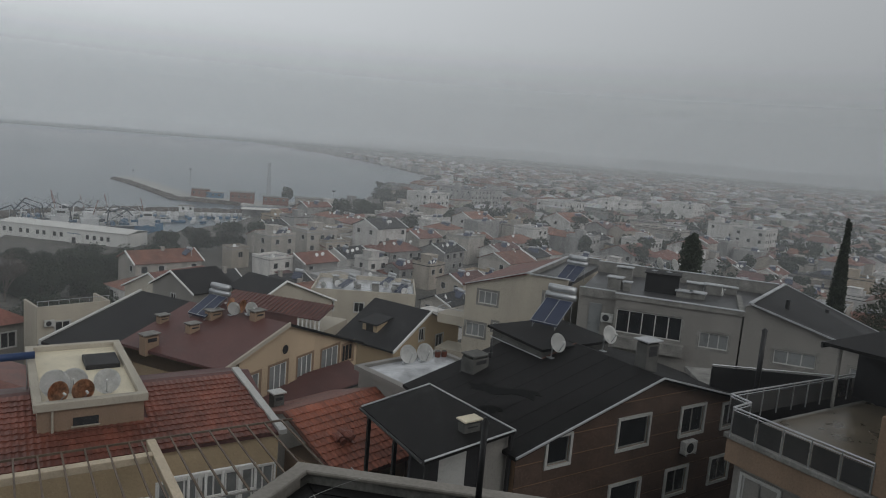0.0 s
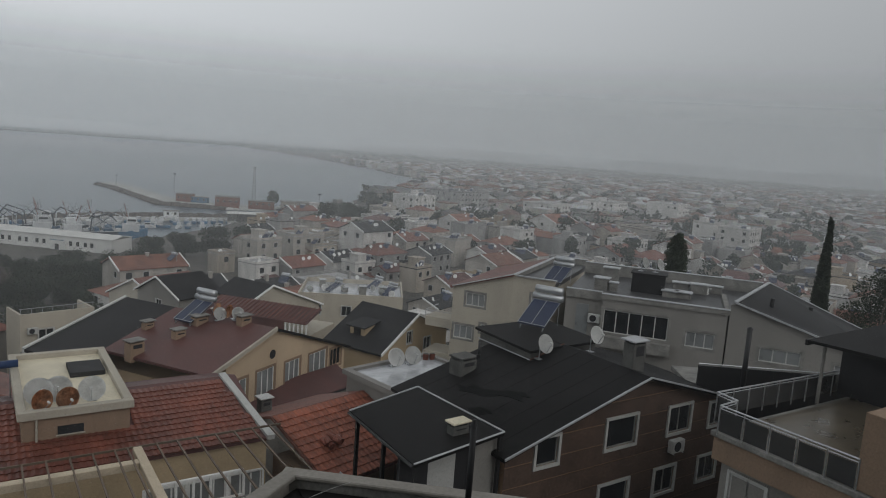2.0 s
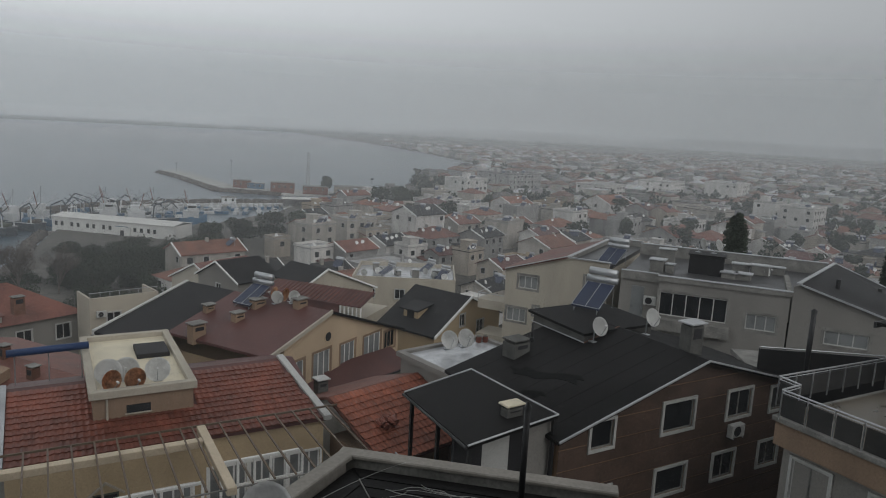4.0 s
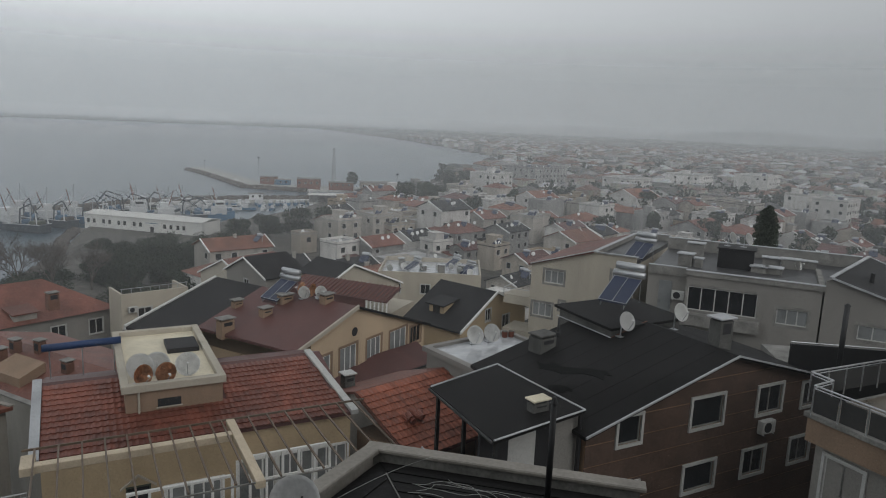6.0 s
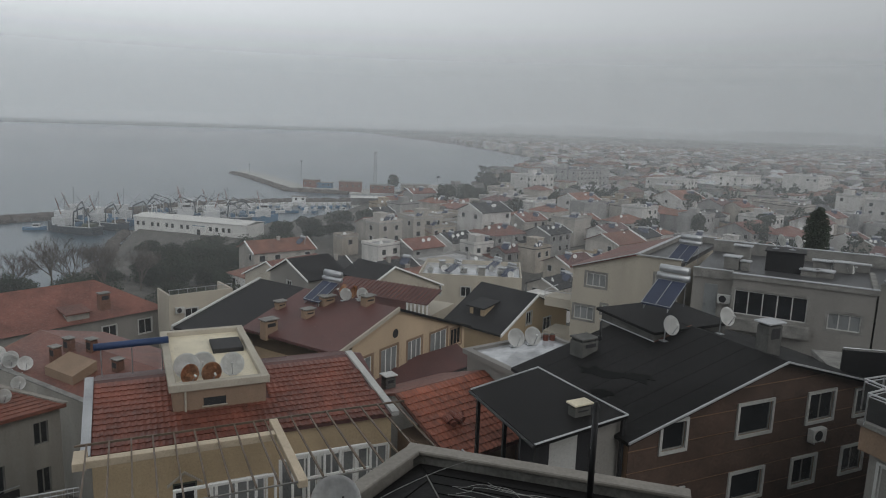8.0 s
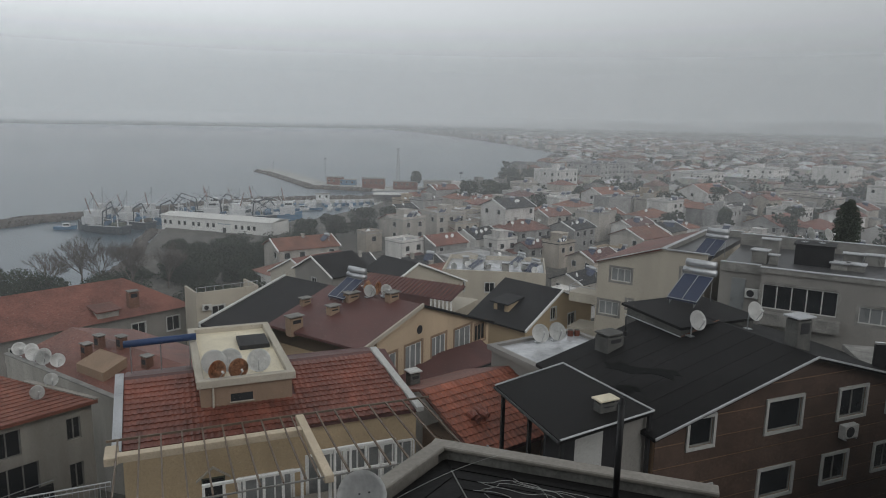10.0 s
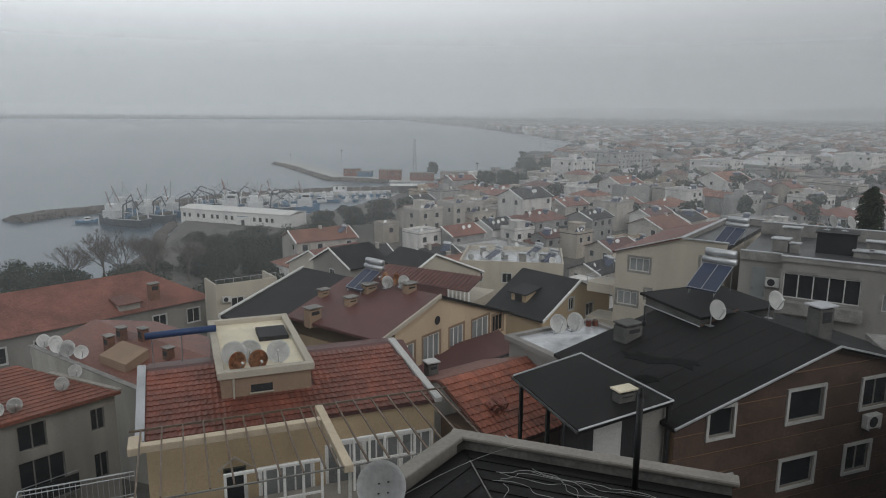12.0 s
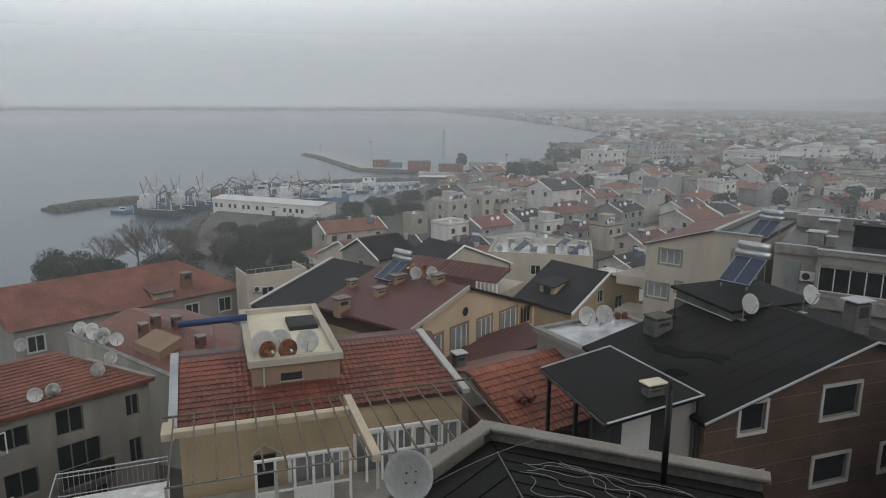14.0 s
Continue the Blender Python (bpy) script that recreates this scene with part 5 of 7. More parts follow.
# ---- houses to the seaward side ----
def grey_house():
    base = 15.0
    t = thing("grey_house", L(-19.8, 32.2, base, 47.7), "stained grey apartment house with a red tiled roof", "apartment building")
    z = 23.3 - base
    X0, X1, D = -8.0, 3.7, 9.0
    ops = [(a - X0, b - X0, c, d) for a, b, c, d in ((-1.0, 0.3, z - 1.85, z - 0.5), (-1.1, 1.0, z - 4.1, z - 2.4), (2.4, 3.1, z - 1.9, z - 0.7), (2.4, 3.1, z - 4.6, z - 3.2), (-3.5, -2.2, z - 1.8, z - 0.7), (-3.5, -2.0, z - 4.4, z - 3.0), (-1.0, 1.2, z - 6.8, z - 5.2))]
    w = part("front_wall", facade(X1 - X0, 0, lambda x: z, ops, 0.24), M_GREYWALL, t)
    w.matrix_basis = L(X0, 0, 0)
    part("wall", prism(bmesh.new(), [(X0, 0.245), (X1, 0.245), (X1 - 3.3, D / 2), (X0, D / 2)], -2, z - 0.02), M_GREYWALL, t)
    part("end_flashing", slab(bmesh.new(), [(X1 + 0.05, -0.3, z + 0.12), (X1 + 0.3, -0.3, z + 0.12), (X1 - 1.9, D * 0.33, z + 0.85), (X1 - 2.2, D * 0.33, z + 0.85)], 0.15), M_COPING, t, "pale strip along the roof's slanting end")
    for a, b, c, d in ops:
        window(t, L((a + b) / 2 + X0, 0.10, c), b - a, d - c, 2 if b - a < 2 else 3, 0.0, M_CONCRETE)
    part("balcony_slab", boxes((-1.3, 1.3, -0.9, -0.002, z - 4.4, z - 4.25)), M_CONCRETE, t)
    part("balcony_rail", tubes(0.025, ((-1.3, -0.88, z - 3.25), (1.3, -0.88, z - 3.25)), n=5), M_TANK, t)
    part("balcony_panel", boxes((-1.28, 1.28, -0.9, -0.86, z - 4.25, z - 3.4)), M_BLACK, t)
    bm = bmesh.new()
    slab(bm, [(X0 - 0.3, -0.35, z), (X1 + 0.2, -0.35, z), (X1 - 3.2, D / 2, z + 1.1), (X0 - 0.3, D / 2, z + 1.1)], 0.14)
    part("roof_slope", bm, M_TILE_ORANGE, t, "red tiled roof slope")
    for k in range(15):
        s0, s1 = k / 15, (k + 1) / 15 + 0.006
        ya, yb = -0.35 + (D / 2 + 0.35) * s0, -0.35 + (D / 2 + 0.35) * min(1, s1)
        part("tile_course", slab(bmesh.new(), [(X0 - 0.3, ya, z + 1.1 * s0 + 0.05), (X1 + 0.2 - 3.4 * s0, ya, z + 1.1 * s0 + 0.05), (X1 + 0.2 - 3.4 * min(1, s1), yb, z + 1.1 * s1 + 0.015), (X0 - 0.3, yb, z + 1.1 * s1 + 0.015)], 0.03), M_TILE_ORANGE, t)
    return t


grey_house()
GH = L(-19.8, 32.2, 23.4, 47.7)
for gx, gy, gz in ((-1.7, 0.3, 0.0), (-0.9, 0.3, 0.0), (1.5, 1.0, 0.2), (2.6, 2.2, 0.25), (-0.2, 8.2, 0.2)):
    dish(*on(GH, gx, gy, gz), 0.36, -135, 22, 0.5)


def parapet_house():
    base = 14.0
    t = thing("parapet_house", L(-28.0, 45.55, base, -35.2), "grey house with a red tiled roof behind a parapet", "house")
    z = 22.0 - base
    W, D = 13.6, 9.0
    part("wall", boxes((0, W, 0, D, -2, z - 0.6)), M_GREYWALL, t)
    part("parapet", bbox(0.02, (-0.05, W + 0.05, -0.05, 0.22, z - 0.6, z)), M_GREYWALL, t)
    part("coping", boxes((-0.1, W + 0.1, -0.1, 0.27, z + 0.002, z + 0.07)), M_CONCRETE, t)
    bm = bmesh.new()
    slab(bm, [(0, 0.3, z - 0.35), (W, 0.3, z - 0.35), (W, D / 2, z + 0.8), (0, D / 2, z + 0.8)], 0.12)
    part("roof_slope", bm, M_TILE_FLAT, t, "wet red-brown tiled slope")
    bm = bmesh.new()
    slab(bm, [(0, D / 2, z + 0.8), (W, D / 2, z + 0.8), (W, D + 0.3, z - 0.5), (0, D + 0.3, z - 0.5)], 0.12)
    part("back_slope", bm, M_TILE_FLAT, t)
    part("skylight_box", slab(bmesh.new(), [(6.6, 1.2, z + 0.45), (9.6, 1.2, z + 0.45), (9.6, 2.8, z + 1.0), (6.6, 2.8, z + 1.0)], 0.6), M_BEIGE, t, "tan boarded skylight box")
    return t


parapet_house()
PH = L(-28.0, 45.55, 22.0, -35.2)
for k, xl in enumerate((0.8, 1.7, 2.6, 3.3, 3.9, 5.0)):
    dish(*on(PH, xl, 0.5 + 0.35 * (k % 2), -0.25), 0.45, -140, 22, 0.7)
for xl, yl, h in ((5.2, 3.6, 1.1), (6.8, 4.2, 1.2), (10.8, 3.4, 0.9), (5.9, 2.3, 1.0)):
    x, y, z = on(PH, xl, yl, 0.2)
    chimney(x, y, z, -35, 0.6, 0.5, h, M_BRICK, M_CONCRETE, "small brick chimney with a slab cap", 0.06)


def blue_roll():
    t = thing("blue_tarp_roll", L(-13.9, 31.4, 27.15, 22.0), "rolled blue tarpaulin on a low frame", "tarpaulin")
    bm = bmesh.new()
    tube(bm, (0, 0, 0.35), (3.2, 0.0, 0.4), 0.17, 12)
    part("roll", bm, M_BLUE, t, smooth=True)
    for x in (0.3, 1.6, 2.9):
        part("leg", tubes(0.03, ((x, 0, -1.4), (x, 0, 0.2)), n=5), M_STEEL, t)
    part("deck", boxes((-0.2, 3.3, -0.6, 0.6, -1.55, -1.4)), M_MAROON, t)
    part("deck_support", boxes((-0.1, 3.2, -0.5, 0.5, -8, -1.551)), M_GREYWALL, t)
    return t


blue_roll()


def long_red_house():
    base = 9.0
    t = thing("long_tiled_house", L(-31.0, 59.0, base, 47.0), "long low house under a big wet red hipped roof", "house")
    z, zr = 19.5 - base, 22.1 - base
    X0, X1, D = -9.0, 12.0, 10.5
    part("wall", boxes((X0 + 0.5, X1 - 0.5, 0.5, D - 0.5, -2, z - 0.05)), M_WHITE, t)
    bm = bmesh.new()
    v = [bm.verts.new(p) for p in ((X0, 0, z), (X1, 0, z), (X1, D, z), (X0, D, z), (X0 + 0.1, D / 2, zr), (X1 - 4.5, D / 2, zr))]
    for f in ((0, 1, 5, 4), (1, 2, 5), (2, 3, 4, 5), (3, 0, 4), (3, 2, 1, 0)):
        bm.faces.new([v[i] for i in f])
    part("roof", bm, M_TILE_FLAT, t, "large wet red tiled roof")
    part("dormer", boxes((3.0, 4.9, 0.5, 3.0, z - 0.1, z + 0.85)), M_GREYWALL, t)
    part("dormer_roof", slab(bmesh.new(), [(2.8, 0.3, z + 0.90), (5.1, 0.3, z + 0.90), (5.1, 3.4, z + 1.35), (2.8, 3.4, z + 1.35)], 0.1), M_TILE_FLAT, t)
    for k in range(6):
        window(t, L(-7 + 3.4 * k, 0.43, z - 2.2), 1.3, 1.4, 2, 0.08)
    return t


long_red_house()
chimney(-26.33, 62.06, 21.2, 46, 0.9, 0.7, 1.0, M_BRICK, M_CONCRETE, "dark brick chimney on a red roof", 0.05)


def white_terrace_house():
    t = thing("white_terrace_house", L(-21.0, 63.1, 9.0, 35.0), "white rendered house with a railed roof terrace", "house")
    W, D, z = 6.0, 3.5, 21.9 - 9.0
    part("wall", boxes((0, W, 0, D, -2, z - 0.9)), M_CREAM_PALE, t)
    part("plinth_band", boxes((-0.03, W + 0.03, -0.04, -0.002, z - 3.4, z - 3.2)), M_CONCRETE, t)
    for b in ((0, W, 0, 0.2, z - 0.9, z), (0, 0.2, 0.205, D, z - 0.9, z), (W - 0.2, W, 0.205, D, z - 0.9, z)):
        part("parapet", boxes(b), M_CREAM_PALE, t)
    part("terrace_floor", boxes((0.205, W - 0.205, 0.205, D, z - 0.899, z - 0.85)), M_CONCRETE, t)
    part("top_rail", tubes(0.03, ((0, 0.1, z + 0.45), (W, 0.1, z + 0.45)), n=5), M_STEEL, t)
    for k in range(8):
        part("rail_post", tubes(0.02, ((0.1 + k * (W - 0.2) / 7, 0.1, z), (0.1 + k * (W - 0.2) / 7, 0.1, z + 0.45)), n=5), M_STEEL, t)
    for x in (2.0, 4.4):
        window(t, L(x, -0.05, z - 2.6), 1.2, 1.2, 2, 0.08)
    return t


white_terrace_house()
air_conditioner(L(-21.0, 63.1, 0, 35.0) @ L(0.9, -0.03, 20.2))


def edge_building():
    base = 14.0
    t = thing("pale_apartment_block", L(-21.10, 19.73, base, 66.0), "stained pale apartment block with small balconies", "apartment building")
    W, D, z = 5.6, 8.0, 27.6 - base
    ops = [(0.6, 1.8, z - 2.6, z - 1.2), (3.2, 4.6, z - 2.6, z - 1.2), (0.6, 1.8, z - 5.4, z - 4.0), (3.2, 4.6, z - 5.4, z - 4.0), (3.2, 4.6, z - 8.2, z - 6.8)]
    part("front_wall", facade(W, 0, lambda x: z, ops, 0.24), M_GREYWALL, t)
    part("wall", boxes((0, W, 0.245, D, -2, z - 0.02)), M_GREYWALL, t)
    for a, b, c, d in ops:
        window(t, L((a + b) / 2, 0.1, c), b - a, d - c, 2, 0.08, M_GLOSSWHITE)
    part("roof_edge", boxes((-0.3, W + 0.3, -0.3, D, z + 0.002, z + 0.2)), M_TILE_FLAT, t)
    for zz in (z - 3.2, z - 6.0):
        part("balcony_slab", boxes((2.8, W, -0.9, -0.002, zz - 0.15, zz)), M_CONCRETE, t)
        part("balcony_rail", tubes(0.03, ((2.8, -0.88, zz + 0.9), (W, -0.88, zz + 0.9)), ((2.8, -0.88, zz), (2.8, -0.88, zz + 0.9)), ((W, -0.88, zz), (W, -0.88, zz + 0.9)), n=5), M_GLOSSWHITE, t)
    return t


edge_building()


# ---- gabled houses behind the near row ----
def ridge_house(x, y, base, yaw, W, D, XR, z1, zr, z2, wall, left, right, ops, label, pane=None):
    t = thing("gabled_house", L(x, y, base, yaw), label, "house", "gabled houses")
    z1, zr, z2 = z1 - base, zr - base, z2 - base
    top = gable_top(0, W, XR, z1, zr, z2)
    ops = [(a, b, c - base, d - base) for a, b, c, d in ops]
    part("front_wall", facade(W, 0, top, ops, 0.22, extra=(XR,)), wall, t)
    part("wall", boxes((0, W, 0.225, D, -2, min(z1, z2) - 0.1)), wall, t)
    part("back_gable", facade(W, min(z1, z2) - 0.1, top, [], 0.2, D - 0.2, extra=(XR,)), wall, t)
    for a, b, c, d in ops:
        window(t, L((a + b) / 2, 0.05, c), b - a, d - c, 2, 0.08, None, pane or M_GLASS)
    for xa, xb, za, zb, m in ((-0.35, XR, z1 - 0.35 * (zr - z1) / XR, zr, left), (XR, W + 0.35, zr, z2 - 0.35 * (zr - z2) / (W - XR), right)):
        part("roof_slope", slab(bmesh.new(), [(xa, -0.25, za + 0.15), (xb, -0.25, zb + 0.15), (xb, D + 0.2, zb + 0.15), (xa, D + 0.2, za + 0.15)], 0.14), m, t)
        part("verge_board", slab(bmesh.new(), [(xa, -0.36, za + 0.21), (xb, -0.36, zb + 0.21), (xb, -0.253, zb + 0.21), (xa, -0.253, za + 0.21)], 0.2), M_GLOSSWHITE, t, "white verge board")
    return t


black = ridge_house(7.62, 50.6, 12.0, 44.0, 9.0, 5.4, 4.3, 22.65, 24.9, 22.9, M_CREAM, M_BITUMEN_GREY, M_BITUMEN_GREY, [(3.2, 3.9, 22.7, 23.7), (5.6, 6.6, 21.6, 22.8), (2.0, 3.2, 19.6, 20.9)], "ochre house under a black pitched roof with a dormer")
part("dormer", boxes((0.9, 2.3, 2.4, 3.9, 10.7, 11.95)), M_CREAM, black, "pale yellow dormer")
part("dormer_roof", slab(bmesh.new(), [(0.6, 2.2, 11.98), (2.6, 2.2, 12.3), (2.6, 4.1, 12.3), (0.6, 4.1, 11.98)], 0.1), M_BITUMEN_GREY, black)
part("dormer_window", boxes((0.865, 0.895, 2.8, 3.5, 11.0, 11.8)), M_GLASS, black)
part("skylight", boxes((2.5, 3.2, 0.9, 1.6, 11.7, 11.98)), M_CREAM, black)
ridge_house(-2.66, 72.74, 9.0, 44.0, 10.0, 5.5, 2.55, 21.42, 22.6, 19.6, M_CREAM_PALE, M_BITUMEN_GREY, M_BITUMEN_GREY, [(4.2, 5.0, 19.4, 20.3), (6.5, 7.6, 17.2, 18.4)], "cream house with a dark stepped roof and white verges")
ridge_house(-16.70, 88.90, 7.0, -46.0, 8.0, 6.0, 3.9, 18.9, 20.9, 19.0, M_WHITE, M_BITUMEN_GREY, M_BITUMEN_GREY, [(3.6, 4.6, 17.2, 18.3)], "white gabled house with a dark felt roof")
ridge_house(-22.58, 100.92, 6.0, -40.0, 10.0, 9.0, 5.0, 15.8, 18.2, 15.8, M_CREAM_PALE, M_TILE_FLAT, M_TILE_FLAT, [(2.0, 3.2, 13.6, 14.8), (6.5, 7.7, 13.6, 14.8)], "cream gabled house with a red tiled roof")


def ribbed_canopy():
    t = thing("ribbed_canopy", L(-6.74, 64.54, 10.0, -28.0), "maroon ribbed sheet roof over a terrace", "canopy")
    W, D = 10.3, 3.0
    part("roof_sheet", slab(bmesh.new(), [(0, 0, 12.5), (W, 0, 12.4), (W, D, 13.1), (0, D, 13.2)], 0.1), M_MAROON, t)
    for k in range(24):
        x = 0.2 + k * (W - 0.4) / 23
        part("rib", tubes(0.05, ((x, 0, 12.52), (x, D, 13.2)), n=5), M_TILE_FLAT, t)
    part("front_panel", boxes((0.1, W - 2.2, 0.1, 0.2, 11.2, 12.38)), M_MAROON, t)
    for k in range(6):
        part("baluster", boxes((W - 2.1 + 0.4 * k, W - 1.98 + 0.4 * k, 0.1, 0.2, 11.2, 12.3)), M_GLOSSWHITE, t)
    part("base_wall", boxes((0, W, 0.05, D + 3, -3, 11.198)), M_CREAM_PALE, t)
    return t


ribbed_canopy()


def flower_pot(x, y, z, label):
    t = thing("flower_pot", L(x, y, z), label, "flower pot", "terrace pots")
    part("pot", tubes(0.16, ((0, 0, 0), (0, 0, 0.32)), n=12), M_TILE, t)
    part("soil", tubes(0.14, ((0, 0, 0.32), (0, 0, 0.335)), n=10), M_GROUND, t)
    return t


for px, py in ((5.0, -0.6), (5.35, -0.75)):
    flower_pot(*on(WF, px, py), "red clay pot at the edge of a white roof")

# ---- clutter on the big flat roofs in the middle distance ----
def clutter_roof():
    t = thing("flat_roofed_house", L(2.37, 93.05, 7.0, -8.0), "cream house with a wet flat roof full of tanks and dishes", "house")
    W, D, z = 14.0, 11.0, 17.6 - 7.0
    part("wall", boxes((0, W, 0, D, -2, z - 0.3)), M_CREAM_PALE, t)
    part("roof_deck", boxes((0.2, W - 0.2, 0.2, D - 0.2, z - 0.299, z - 0.1)), M_WETDECK, t)
    for b in ((0, W, 0, 0.2, z - 0.3, z + 0.5), (0, W, D - 0.2, D, z - 0.3, z + 0.5), (0, 0.2, 0.205, D - 0.205, z - 0.3, z + 0.498), (W - 0.2, W, 0.205, D - 0.205, z - 0.3, z + 0.498)):
        part("parapet", boxes(b), M_CREAM_PALE, t)
    for k in range(3):
        window(t, L(2.5 + 4 * k, -0.05, z - 2.4), 1.3, 1.3, 2, 0.08)
    return t


clutter_roof()
FR = L(2.37, 93.05, 17.5, -8.0)
cr = random.Random(31)
for sx, sy in ((3.2, 4.0), (8.8, 7.2), (10.9, 2.6)):
    copy_thing(solar, FR @ L(sx, sy, 0, -40 + cr.uniform(-12, 12)))
for k in range(4):
    vent_block(*on(FR, cr.uniform(1, 12), cr.uniform(1.5, 9)), cr.uniform(-20, 20), cr.uniform(0.6, 1.8), 0.8, cr.uniform(0.6, 1.5))
for k in range(9):
    dish(*on(FR, cr.uniform(0.8, 13), cr.uniform(0.8, 6)), 0.5, -150 + cr.uniform(-25, 25), 22, 0.6)

# ---- the town ----
def town_windows(t, W, D, z0, z1, rnd, wall):
    n = max(1, int((z1 - z0) / 2.9))
    for k in range(n):
        zz = z1 - 2.1 - 2.9 * k
        if zz < z0 + 0.3:
            continue
        cols = max(1, int(W / 3.0))
        for i in range(cols):
            if rnd.random() < 0.82:
                window(t, L((i + 0.5) * W / cols - W / 2, -D / 2 - 0.05, zz), 1.3, 1.35, 1, 0.0, M_PAINTW if rnd.random() < 0.7 else M_CONCRETE, M_GLASS)
        cols = max(1, int(D / 3.6))
        for i in range(cols):
            if rnd.random() < 0.5:
                window(t, L(-W / 2 - 0.05, (i + 0.5) * D / cols - D / 2, zz, -90), 1.3, 1.35, 1, 0.0, M_PAINTW, M_GLASS)
            if rnd.random() < 0.4:
                window(t, L(W / 2 + 0.05, (i + 0.5) * D / cols - D / 2, zz, 90), 1.3, 1.35, 1, 0.0, M_PAINTW, M_GLASS)


CLUTTER = {}


def clutter_mesh(kind):
    if kind not in CLUTTER:
        if kind == "panel":
            bm = slab(bmesh.new(), [(-0.9, -0.8, 0.2), (0.9, -0.8, 0.2), (0.9, 0.5, 1.2), (-0.9, 0.5, 1.2)], 0.12)
            CLUTTER[kind] = stored("solar_panel", bm, M_SOLAR)
        elif kind == "tank":
            bm = tubes(0.28, ((-0.85, 0.8, 1.45), (0.85, 0.8, 1.45)), n=10)
            box(bm, -0.7, -0.62, 0.75, 0.83, -0.6, 1.2)
            box(bm, 0.62, 0.7, 0.75, 0.83, -0.6, 1.2)
            CLUTTER[kind] = stored("water_tank", bm, M_TANK)
        else:
            bm = tubes(0.04, ((0, 0.1, -0.6), (0, 0.1, 0.7)), n=5)
            tube(bm, (0, 0.02, 0.66), (0, -0.10, 0.72), 0.2, 12, 0.48)
            CLUTTER[kind] = stored("dish_antenna", bm, M_DISH)
    return CLUTTER[kind]


